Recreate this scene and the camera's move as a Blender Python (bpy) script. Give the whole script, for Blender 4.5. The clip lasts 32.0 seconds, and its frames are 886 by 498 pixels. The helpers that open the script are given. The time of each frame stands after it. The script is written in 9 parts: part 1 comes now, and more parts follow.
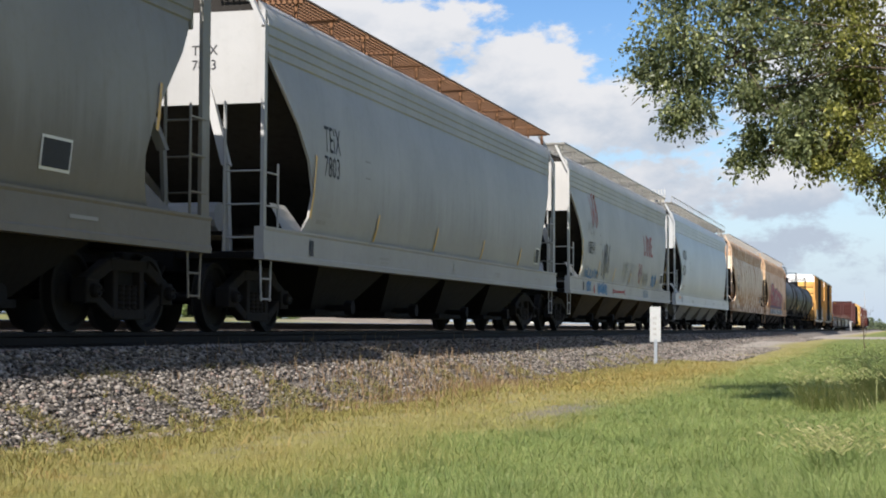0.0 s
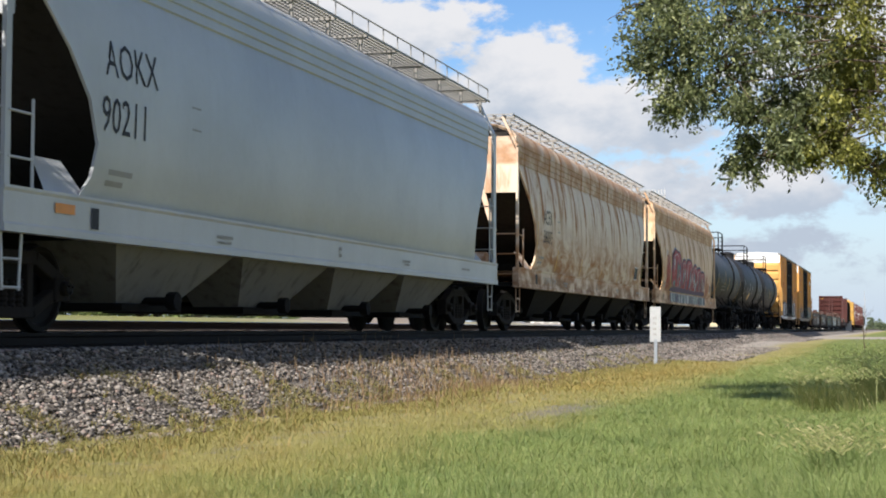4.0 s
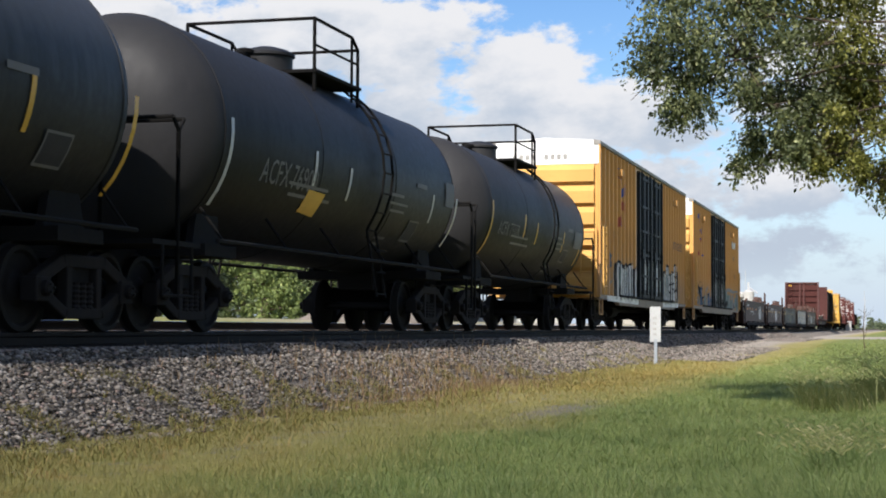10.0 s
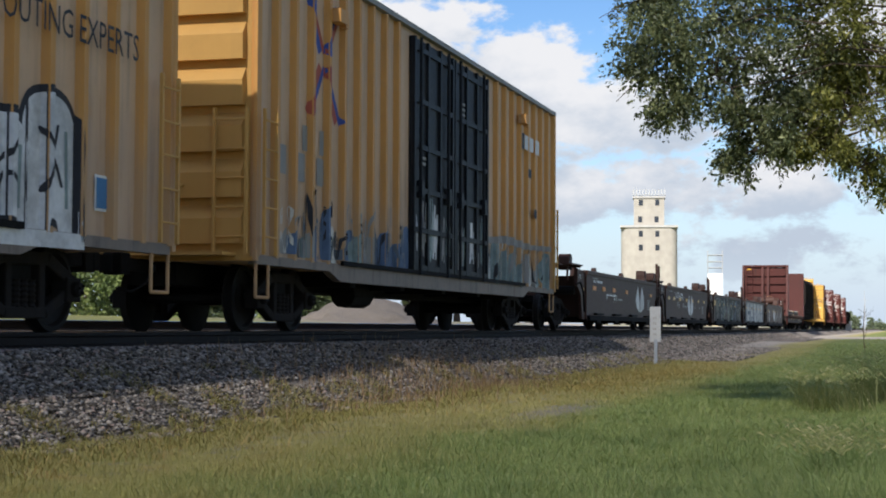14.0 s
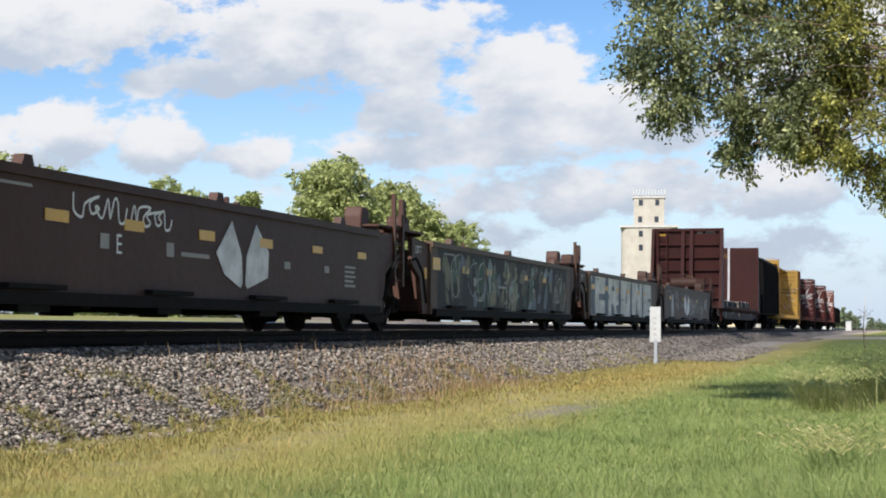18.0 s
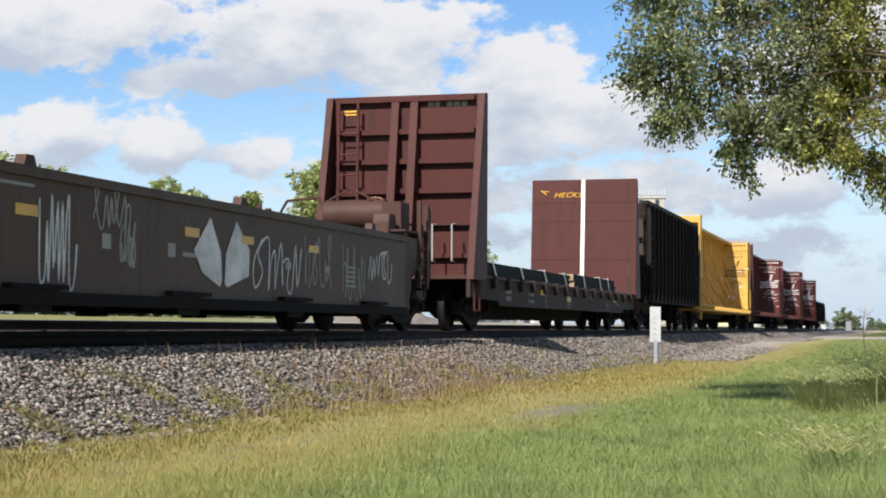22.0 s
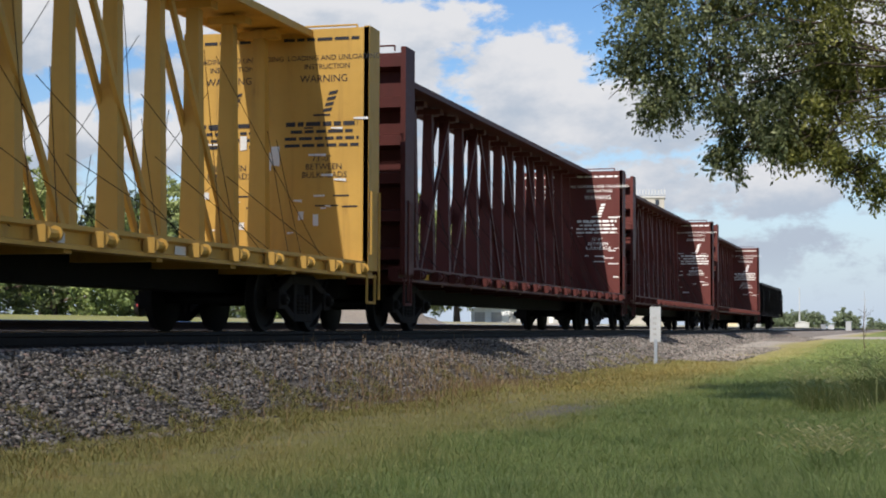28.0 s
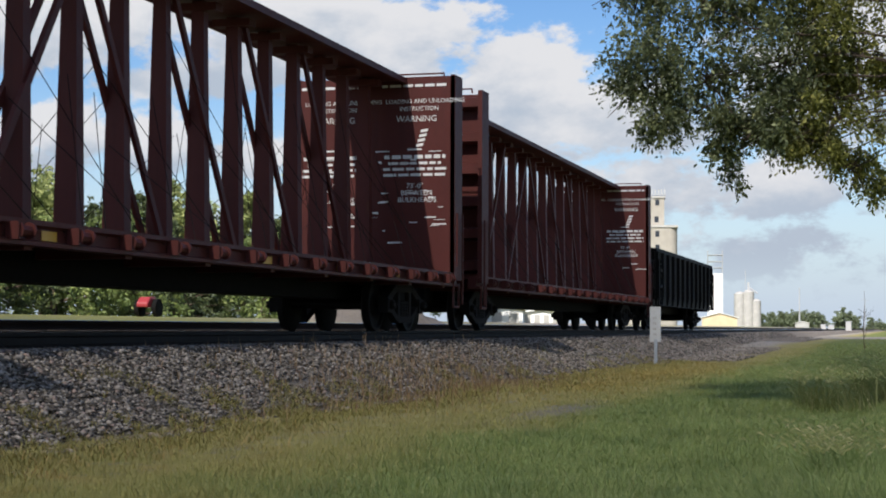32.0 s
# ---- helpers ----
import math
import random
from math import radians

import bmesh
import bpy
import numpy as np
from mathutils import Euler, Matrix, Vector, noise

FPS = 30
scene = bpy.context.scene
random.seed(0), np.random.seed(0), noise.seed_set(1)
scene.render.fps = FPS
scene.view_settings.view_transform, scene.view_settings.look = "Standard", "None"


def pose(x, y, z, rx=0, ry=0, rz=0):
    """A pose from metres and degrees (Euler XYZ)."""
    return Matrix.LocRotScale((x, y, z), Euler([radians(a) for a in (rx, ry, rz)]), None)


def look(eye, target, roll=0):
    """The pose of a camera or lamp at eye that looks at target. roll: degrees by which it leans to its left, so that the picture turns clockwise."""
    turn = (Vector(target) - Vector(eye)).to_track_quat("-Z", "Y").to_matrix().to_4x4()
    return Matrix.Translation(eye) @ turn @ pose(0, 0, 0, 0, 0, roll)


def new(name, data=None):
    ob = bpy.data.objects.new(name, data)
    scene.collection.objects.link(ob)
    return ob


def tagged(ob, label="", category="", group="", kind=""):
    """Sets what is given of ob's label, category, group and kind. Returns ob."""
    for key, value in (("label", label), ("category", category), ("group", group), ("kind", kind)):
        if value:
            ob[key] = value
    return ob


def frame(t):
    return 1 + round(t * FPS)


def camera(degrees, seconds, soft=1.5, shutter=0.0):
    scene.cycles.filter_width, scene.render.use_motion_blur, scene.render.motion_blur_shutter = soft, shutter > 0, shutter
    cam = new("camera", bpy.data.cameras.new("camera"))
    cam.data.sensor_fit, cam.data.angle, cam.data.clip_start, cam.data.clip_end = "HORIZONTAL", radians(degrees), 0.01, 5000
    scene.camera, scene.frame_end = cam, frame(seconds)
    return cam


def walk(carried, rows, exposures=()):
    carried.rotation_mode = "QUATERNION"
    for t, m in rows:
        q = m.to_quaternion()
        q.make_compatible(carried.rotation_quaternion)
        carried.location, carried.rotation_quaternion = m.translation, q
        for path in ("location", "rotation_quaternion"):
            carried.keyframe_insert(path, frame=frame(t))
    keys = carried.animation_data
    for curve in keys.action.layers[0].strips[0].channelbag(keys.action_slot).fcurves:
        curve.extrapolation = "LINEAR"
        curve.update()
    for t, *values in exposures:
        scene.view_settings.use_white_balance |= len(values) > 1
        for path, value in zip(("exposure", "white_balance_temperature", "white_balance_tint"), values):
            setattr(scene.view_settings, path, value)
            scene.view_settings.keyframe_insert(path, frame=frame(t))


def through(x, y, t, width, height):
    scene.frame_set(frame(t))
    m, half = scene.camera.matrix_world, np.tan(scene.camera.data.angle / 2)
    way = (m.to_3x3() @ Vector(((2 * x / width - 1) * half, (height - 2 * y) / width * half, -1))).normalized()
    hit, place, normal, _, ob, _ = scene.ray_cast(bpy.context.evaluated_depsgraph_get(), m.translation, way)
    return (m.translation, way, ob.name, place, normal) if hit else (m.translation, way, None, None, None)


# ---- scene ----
# World: x runs along the track away from the camera, y across it, z = 0 at the rail top.
cam = camera(30.348, 32.0, 1.9, 0.06)
EYE = Vector((0, -9.596, 0.073))
AIM = Vector((0.96183, 0.26945, 0.04769))
STAND = look(EYE, EYE + AIM, 0.264)
walk(cam, [(0, STAND), (32, STAND)], [(0, 0.64, 6400, 12), (9, 0.68, 6400, 12), (12, 0.7, 6400, 12), (17, 0.72, 6400, 12), (22, 0.68, 6400, 12), (25, 0.48, 6400, 12), (28, 0.54, 6400, 12), (32, 0.54, 6400, 12)])

# how far the train has run, every two seconds
RUN = [0.0, 23.55, 47.09, 70.89, 94.54, 117.76, 140.88, 164.05, 187.16, 209.87, 232.57, 255.23, 277.74, 300.1, 322.2, 343.94, 365.71]

# ---- light ----
SUN_WAY = Vector((1.1, -0.15, -1.0)).normalized()
sun_data = bpy.data.lights.new("sun", "SUN")
sun_data.energy, sun_data.angle, sun_data.color = 5.0, radians(0.6), (1.0, 0.95, 0.87)
sun = new("sun", sun_data)
sun.rotation_mode = "QUATERNION"
sun.rotation_quaternion = SUN_WAY.to_track_quat("-Z", "Y")


class Nodes:
    """Short hand for node trees."""

    def __init__(self, tree):
        self.tree = tree

    def add(self, kind, **settings):
        n = self.tree.nodes.new(kind)
        for k, v in settings.items():
            if k == "blend_type":
                n.blend_type = v
            elif k == "operation":
                n.operation = v
            elif k == "data_type":
                n.data_type = v
            elif k == "sky_type":
                n.sky_type = v
        return n

    def put(self, sock, v):
        if hasattr(v, "is_output"):
            self.tree.links.new(v, sock)
        elif isinstance(v, tuple) and len(v) == 3 and sock.type == "RGBA":
            sock.default_value = (*v, 1)
        else:
            sock.default_value = v

    def math(self, op, a, b=0.0, c=0.0, clamp=False):
        n = self.add("ShaderNodeMath", operation=op)
        n.use_clamp = clamp
        for i, v in enumerate((a, b, c)):
            self.put(n.inputs[i], v)
        return n.outputs[0]

    def mix(self, f, a, b, blend="MIX"):
        n = self.add("ShaderNodeMix", data_type="RGBA", blend_type=blend)
        self.put(n.inputs[0], f)
        self.put(n.inputs[6], a)
        self.put(n.inputs[7], b)
        return n.outputs[2]

    def noise(self, vec, scale, detail=4.0, rough=0.55, distortion=0.0):
        n = self.add("ShaderNodeTexNoise")
        self.put(n.inputs["Vector"], vec)
        n.inputs["Scale"].default_value, n.inputs["Detail"].default_value = scale, detail
        n.inputs["Roughness"].default_value, n.inputs["Distortion"].default_value = rough, distortion
        return n.outputs[0]

    def scaled(self, vec, sx, sy, sz, off=(0, 0, 0)):
        n = self.add("ShaderNodeMapping")
        self.put(n.inputs[0], vec)
        n.inputs[1].default_value, n.inputs[3].default_value = off, (sx, sy, sz)
        return n.outputs[0]

    def step(self, v, lo, hi):
        n = self.add("ShaderNodeMapRange")
        n.interpolation_type = "SMOOTHSTEP"
        self.put(n.inputs[0], v)
        n.inputs[1].default_value, n.inputs[2].default_value = lo, hi
        return n.outputs[0]

    def xyz(self, vec):
        n = self.add("ShaderNodeSeparateXYZ")
        self.put(n.inputs[0], vec)
        return n.outputs[0], n.outputs[1], n.outputs[2]


# ---- sky: clear blue with fair-weather cumulus ----
world = bpy.data.worlds.new("sky")
scene.world = world
world.use_nodes = True
W = Nodes(world.node_tree)
world.node_tree.nodes.clear()
sky = W.add("ShaderNodeTexSky", sky_type="NISHITA")
sky.sun_disc = False
sky.sun_elevation = math.asin(-SUN_WAY.z)
sky.sun_rotation = math.atan2(-SUN_WAY.x, -SUN_WAY.y)
sky.air_density, sky.dust_density, sky.ozone_density = 1.0, 0.1, 2.5
tc = W.add("ShaderNodeTexCoord")
way = tc.outputs["Generated"]
dx, dy, dz = W.xyz(way)
ax = W.math("MAXIMUM", dx, 0.05)
cu, cw = W.math("DIVIDE", dy, ax), W.math("DIVIDE", dz, ax)
comb = W.add("ShaderNodeCombineXYZ")
W.put(comb.inputs[0], cu)
W.put(comb.inputs[1], W.math("MULTIPLY", cw, 1.7))
flat = comb.outputs[0]
billow = W.noise(flat, 24.0, 9.0, 0.62)
broad = W.noise(flat, 6.0, 3.0, 0.5)
# cloud banks: centre (across, up), half sizes, weight
BANKS = [(0.551, 0.207, 0.084, 0.024, 1.05), (0.354, 0.188, 0.08, 0.028, 1.1), (0.418, 0.168, 0.078, 0.012, 0.9), (0.312, 0.204, 0.043, 0.015, 0.8),
         (0.546, 0.133, 0.041, 0.017, 1.05), (0.481, 0.125, 0.031, 0.016, 1.05), (0.413, 0.111, 0.03, 0.01, 0.95), (0.585, 0.112, 0.062, 0.023, 0.8),
         (0.226, 0.158, 0.039, 0.022, 1.1), (0.306, 0.136, 0.029, 0.015, 1.0), (0.204, 0.132, 0.07, 0.021, 1.05), (0.274, 0.114, 0.084, 0.012, 0.95), (0.366, 0.106, 0.048, 0.009, 0.7),
         (0.201, 0.084, 0.122, 0.016, 0.85), (0.086, 0.085, 0.065, 0.017, 0.9), (0.076, 0.044, 0.068, 0.02, 0.7), (0.035, 0.155, 0.053, 0.048, 0.85), (0.331, 0.065, 0.119, 0.022, 0.7), (0.134, 0.126, 0.024, 0.014, 0.8)]
dens, over, total = None, None, None
for bu, bw, ru, rw, wt in BANKS:
    du = W.math("DIVIDE", W.math("SUBTRACT", cu, bu), ru)
    dw = W.math("DIVIDE", W.math("SUBTRACT", cw, bw), rw)
    e = W.math("ADD", W.math("MULTIPLY", du, du), W.math("MULTIPLY", dw, dw))
    e = W.math("MULTIPLY", W.math("POWER", 2.718, W.math("MULTIPLY", e, -0.42)), wt)
    hgt = W.math("MULTIPLY", e, dw)
    dens = e if dens is None else W.math("MAXIMUM", dens, e)
    over = hgt if over is None else W.math("ADD", over, hgt)
    total = e if total is None else W.math("ADD", total, e)
field = W.math("ADD", dens, W.math("MULTIPLY", W.math("SUBTRACT", billow, 0.5), 1.7))
front = W.step(field, 0.40, 0.68)
# the rest of the sky carries the same scattered clouds
rest = W.math("MULTIPLY", W.step(W.noise(way, 4.0, 6.0, 0.6), 0.42, 0.58), 0.85)
ahead = W.step(dx, 0.5, 0.7)
cover = W.math("ADD", W.math("MULTIPLY", front, ahead), W.math("MULTIPLY", rest, W.math("SUBTRACT", 1.0, ahead)))
cover = W.math("MULTIPLY", cover, W.step(dz, 0.0, 0.05))
tops = W.math("DIVIDE", over, W.math("ADD", total, 0.05))
lit = W.step(W.math("ADD", tops, W.math("MULTIPLY", W.math("SUBTRACT", W.noise(W.scaled(flat, 1, 1, 1, (0.010, -0.014, 0)), 17.0, 7.0, 0.58), 0.5), 2.7)), -0.62, 0.5)
cloud_col = W.mix(lit, (0.60, 0.69, 0.80), (0.98, 0.99, 1.0))
bg_sky, bg_cloud = W.add("ShaderNodeBackground"), W.add("ShaderNodeBackground")
hsv = W.add("ShaderNodeHueSaturation")
hsv.inputs["Hue"].default_value = 0.508
hsv.inputs["Saturation"].default_value = 1.26
W.put(hsv.inputs["Color"], sky.outputs[0])
haze = W.mix(W.step(dz, 0.16, -0.02), hsv.outputs[0], (4.3, 5.2, 6.4))
W.put(bg_sky.inputs[0], haze)
bg_sky.inputs[1].default_value = 0.082
W.put(bg_cloud.inputs[0], cloud_col)
bg_cloud.inputs[1].default_value = 0.54
mixs = W.add("ShaderNodeMixShader")
W.put(mixs.inputs[0], cover)
W.put(mixs.inputs[1], bg_sky.outputs[0])
W.put(mixs.inputs[2], bg_cloud.outputs[0])
wout = W.add("ShaderNodeOutputWorld")
W.put(wout.inputs[0], mixs.outputs[0])

# ---- materials ----


def surface(name, build, rough=0.6, metal=0.0, bump=0.0):
    """A material; build(N, object coordinates) gives colour, and may give roughness and height."""
    m = bpy.data.materials.new(name)
    m.use_nodes = True
    N = Nodes(m.node_tree)
    bsdf = m.node_tree.nodes["Principled BSDF"]
    co = N.add("ShaderNodeTexCoord").outputs["Object"]
    got = build(N, co)
    col, r, hgt = (list(got) + [None, None])[:3] if isinstance(got, tuple) and len(got) != 3 or isinstance(got, list) else (got, None, None)
    N.put(bsdf.inputs["Base Color"], col)
    N.put(bsdf.inputs["Roughness"], r if r is not None else rough)
    bsdf.inputs["Metallic"].default_value = metal
    bsdf.inputs["Specular IOR Level"].default_value = 0.5 if rough < 0.45 else 0.18
    if hgt is not None and bump:
        b = N.add("ShaderNodeBump")
        b.inputs["Strength"].default_value, b.inputs["Distance"].default_value = 1.0, bump
        N.put(b.inputs["Height"], hgt)
        N.put(bsdf.inputs["Normal"], b.outputs[0])
    return m


def paint(name, base, dirt=(0.09, 0.07, 0.05), dirt_amount=0.35, rust=(0.17, 0.065, 0.022), rust_amount=0.0, rough=0.55, streak=0.5, low=0.0, seams=0.0, metal=0.0, rise=1.4, seed=0.0, sunlit_tone=None):
    """Weathered paint on steel: blotches, runs down the sheet, rust patches, fine grain."""

    def build(N, co):
        co = N.scaled(co, 1, 1, 1, (seed, seed * 0.7, 0))
        x, y, z = N.xyz(co)
        big = N.noise(co, 0.55, 4)
        fine = N.noise(co, 9.0, 5, 0.65)
        runs = N.noise(N.scaled(co, 3.2, 3.2, 0.22), 1.6, 5, 0.6)
        col = N.mix(N.step(big, 0.3, 0.75), tuple(c * 0.9 for c in base), tuple(min(1.0, c * 1.07) for c in base))
        f = N.math("MULTIPLY", N.step(runs, 0.48, 0.78), streak)
        f = N.math("ADD", f, N.math("MULTIPLY", N.step(fine, 0.5, 0.8), 0.25))
        col = N.mix(N.math("MULTIPLY", f, dirt_amount, 0, True), col, dirt)
        if low:
            lw = N.math("MULTIPLY", N.step(N.math("ADD", z, N.math("MULTIPLY", runs, -1.2)), rise, rise - 1.0), low, 0, True)
            col = N.mix(lw, col, dirt)
        if seams:
            u = N.math("FRACT", N.math("DIVIDE", x, seams))
            line = N.math("LESS_THAN", N.math("ABSOLUTE", N.math("SUBTRACT", u, 0.5)), 0.008)
            col = N.mix(N.math("MULTIPLY", line, 0.35), col, dirt)
        if sunlit_tone:
            # sunlight painted in: a paler tone on the crown and on the near head
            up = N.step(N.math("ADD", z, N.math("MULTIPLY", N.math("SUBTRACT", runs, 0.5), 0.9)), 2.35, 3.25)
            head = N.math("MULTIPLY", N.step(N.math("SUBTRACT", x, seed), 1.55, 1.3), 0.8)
            col = N.mix(N.math("MAXIMUM", up, head), col, N.mix(fine, tuple(c * 0.8 for c in sunlit_tone), tuple(c * 1.2 for c in sunlit_tone)))
        if rust_amount:
            rr = N.math("ADD", N.math("MULTIPLY", runs, 0.6), N.math("MULTIPLY", N.noise(co, 1.3, 6, 0.65), 0.55))
            rf = N.step(rr, 0.72 - 0.22 * rust_amount, 0.86 - 0.2 * rust_amount)
            tone = N.mix(fine, tuple(c * 0.6 for c in rust), tuple(c * 1.5 for c in rust))
            col = N.mix(N.math("MULTIPLY", rf, min(0.9, 0.35 + rust_amount * 0.6)), col, tone)
        r = N.math("ADD", rough - 0.1, N.math("MULTIPLY", fine, 0.25))
        return [col, r, N.math("ADD", N.math("MULTIPLY", fine, 0.25), big)]

    return surface(name, build, rough, metal, 0.012)


def rusted(name, base, panel, seed, heavy):
    """Old pale paint on riveted sheets: rust running down from the roof seams and eating in along the sill."""

    def build(N, co):
        co = N.scaled(co, 1, 1, 1, (seed, seed * 0.7, 0))
        x, y, z = N.xyz(co)
        big, mid = N.noise(co, 0.6, 4), N.noise(N.scaled(co, 0.6, 0.6, 1.2), 1.7, 6, 0.65, 0.6)
        fine = N.noise(co, 10.0, 5, 0.65)
        runs = N.noise(N.scaled(co, 1.2, 1.2, 0.2), 1.7, 5, 0.6)
        thin = N.noise(N.scaled(co, 7.0, 7.0, 0.25), 1.3, 4, 0.6)
        rust = N.mix(fine, (0.20, 0.07, 0.02), (0.48, 0.21, 0.065))
        pale = N.mix(big, tuple(c * 0.86 for c in base), tuple(min(1, c * 1.12) for c in base))
        col = N.mix(N.math("MULTIPLY", N.step(thin, 0.5, 0.8), 0.16), pale, (0.24, 0.17, 0.10))
        # runs from the top, fading downwards
        top = N.math("MULTIPLY", N.step(runs, 0.51, 0.63), N.step(N.math("ADD", z, N.math("MULTIPLY", mid, 1.6)), 2.3, 3.9))
        # blotches along the lower third
        low = N.math("MULTIPLY", N.step(N.math("ADD", N.math("MULTIPLY", mid, 0.8), N.math("MULTIPLY", fine, 0.2)), 0.36, 0.60), N.step(N.math("ADD", z, N.math("MULTIPLY", big, 1.4)), 3.6, 2.4))
        # scattered patches
        spot = N.step(N.noise(N.scaled(co, 1.0, 1.0, 0.6), 2.2, 5, 0.65), 0.54, 0.72)
        # broad stains below the seams
        u = N.math("FRACT", N.math("DIVIDE", x, panel))
        off = N.math("ADD", N.math("MULTIPLY", N.math("ABSOLUTE", N.math("SUBTRACT", u, 0.5)), panel), N.math("MULTIPLY", N.math("SUBTRACT", mid, 0.5), 0.35))
        seam = N.math("MULTIPLY", N.step(off, 0.17, 0.02), N.step(N.math("ADD", z, N.math("MULTIPLY", big, 2.6)), 3.4, 4.4))
        eave = N.math("MULTIPLY", N.step(z, 3.62, 3.74), N.math("ADD", 0.35, N.math("MULTIPLY", N.step(mid, 0.36, 0.62), 0.65)))
        seam = N.math("MAXIMUM", seam, N.math("MULTIPLY", eave, 0.8))
        top = N.math("MAXIMUM", N.math("MULTIPLY", top, 0.75), seam)
        f = N.math("MAXIMUM", N.math("MULTIPLY", top, 0.95), N.math("MAXIMUM", N.math("MULTIPLY", low, 0.88), N.math("MULTIPLY", spot, 0.7)))
        f = N.math("MULTIPLY", f, heavy, 0, True)
        col = N.mix(f, col, rust)
        col = N.mix(N.math("MULTIPLY", N.step(z, 1.32, 1.15), N.math("MULTIPLY", N.step(mid, 0.4, 0.6), 0.6)), col, (0.20, 0.13, 0.085))
        wave = N.math("SINE", N.math("MULTIPLY", u, 3.1416))
        return [col, N.math("ADD", 0.55, N.math("MULTIPLY", f, 0.3)), N.math("ADD", N.math("MULTIPLY", wave, 1.6), N.math("ADD", N.math("MULTIPLY", fine, 0.2), big))]

    return surface(name, build, 0.6, 0.0, 0.02)


def flat_paint(name, base, rough=0.6, spread=0.12):
    """Lettering and small fittings: one paint, a little worn."""

    def build(N, co):
        n = N.math("ADD", N.math("MULTIPLY", N.noise(co, 14.0, 4, 0.6), 0.5), N.math("MULTIPLY", N.step(N.noise(co, 2.3, 5, 0.65), 0.35, 0.65), 0.5))
        return [N.mix(n, tuple(c * (1 - spread) for c in base), tuple(min(1, c * (1 + spread)) for c in base)), rough, n]

    return surface(name, build, rough, 0.0, 0.002)


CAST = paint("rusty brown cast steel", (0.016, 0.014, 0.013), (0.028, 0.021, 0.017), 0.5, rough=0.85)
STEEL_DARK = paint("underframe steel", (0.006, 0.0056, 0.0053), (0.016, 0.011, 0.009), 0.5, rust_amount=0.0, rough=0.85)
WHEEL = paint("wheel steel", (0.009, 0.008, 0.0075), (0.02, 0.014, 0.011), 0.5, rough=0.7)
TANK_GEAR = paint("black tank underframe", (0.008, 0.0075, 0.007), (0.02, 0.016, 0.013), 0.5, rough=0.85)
TREAD = flat_paint("polished tread", (0.45, 0.44, 0.43), 0.3)
TREAD.node_tree.nodes["Principled BSDF"].inputs["Metallic"].default_value = 0.9
GREY = paint("grey hopper paint", (0.27, 0.255, 0.23), (0.12, 0.098, 0.07), 0.5, rust_amount=0.04, streak=0.35, low=0.6, rise=2.1)
GREY_B = paint("pale grey hopper paint", (0.40, 0.395, 0.385), (0.18, 0.16, 0.135), 0.4, rust_amount=0.04, streak=0.3, low=0.3, seed=3.1, rise=2.1)
GREY_C = paint("warm grey hopper paint", (0.45, 0.44, 0.42), (0.2, 0.17, 0.13), 0.35, rust_amount=0.03, streak=0.6, low=0.15, seed=7.3, rise=2.0)
GREY_D = paint("clean grey hopper paint", (0.44, 0.45, 0.45), (0.25, 0.24, 0.22), 0.25, streak=0.3, seed=11.0, rough=0.4)
RUSTY = rusted("rust-streaked cream paint", (0.73, 0.60, 0.46), 1.35, 5.0, 1.0)
TAN = rusted("rusty tan paint", (0.76, 0.55, 0.355), 1.5, 9.0, 0.85)
# tank blacks: crown and near head coloured paler, as the sun lights them
BLACK = paint("black tank paint", (0.0075, 0.0075, 0.008), (0.015, 0.0145, 0.0145), 0.4, streak=0.4, rough=0.5, sunlit_tone=(0.029, 0.0285, 0.0295), seams=3.1)
BLACK_B = paint("faded black tank paint with sunlit crown", (0.0105, 0.0105, 0.011), (0.028, 0.026, 0.025), 0.4, streak=0.5, rough=0.52, sunlit_tone=(0.075, 0.075, 0.078), seams=3.1, seed=4.0)
YELLOW = paint("dirty yellow boxcar paint", (0.66, 0.33, 0.095), (0.40, 0.27, 0.16), 0.75, rust_amount=0.1, streak=1.0, low=0.7, rise=1.9)
SHEET = paint("grime-greyed boxcar sheet", (0.66, 0.44, 0.27), (0.36, 0.26, 0.19), 0.75, (0.52, 0.27, 0.10), 0.42, streak=1.1, low=0.4, rise=2.2, seed=1.0)
YELLOW_END = paint("yellow boxcar end paint", (0.60, 0.34, 0.10), (0.25, 0.17, 0.08), 0.3, rust_amount=0.03, streak=0.4)
YELLOW_CB = paint("yellow centerbeam paint", (0.56, 0.33, 0.075), (0.22, 0.13, 0.05), 0.45, rust_amount=0.12, streak=0.7, seed=2.0)
SILL_GRIME = paint("grimy boxcar sill", (0.21, 0.17, 0.14), (0.09, 0.075, 0.065), 0.9, rust_amount=0.2, streak=1.0)
WHITE = paint("white roof paint", (0.8, 0.8, 0.78), (0.4, 0.36, 0.3), 0.3, streak=0.4)
DOOR = paint("dark blue-black door paint", (0.011, 0.012, 0.0145), (0.07, 0.066, 0.062), 0.6, rust_amount=0.06, streak=0.9)
# near-black colour holds the shade below the roof end, besides road dirt
SLOPE = paint("dirty slope sheet darkened for shade", (0.03, 0.027, 0.024), (0.012, 0.010, 0.008), 0.8, rough=0.85, streak=0.9)
# plain chutes coloured near black for the overhead shade as well as grime
CHUTE = paint("grimy hopper chute darkened for shade", (0.0045, 0.004, 0.0035), (0.014, 0.010, 0.007), 0.5, rough=0.8)
CHUTE_TAN = paint("dirt-stained tan hopper chute", (0.045, 0.031, 0.018), (0.008, 0.006, 0.005), 1.0, rough=0.8, streak=0.9)
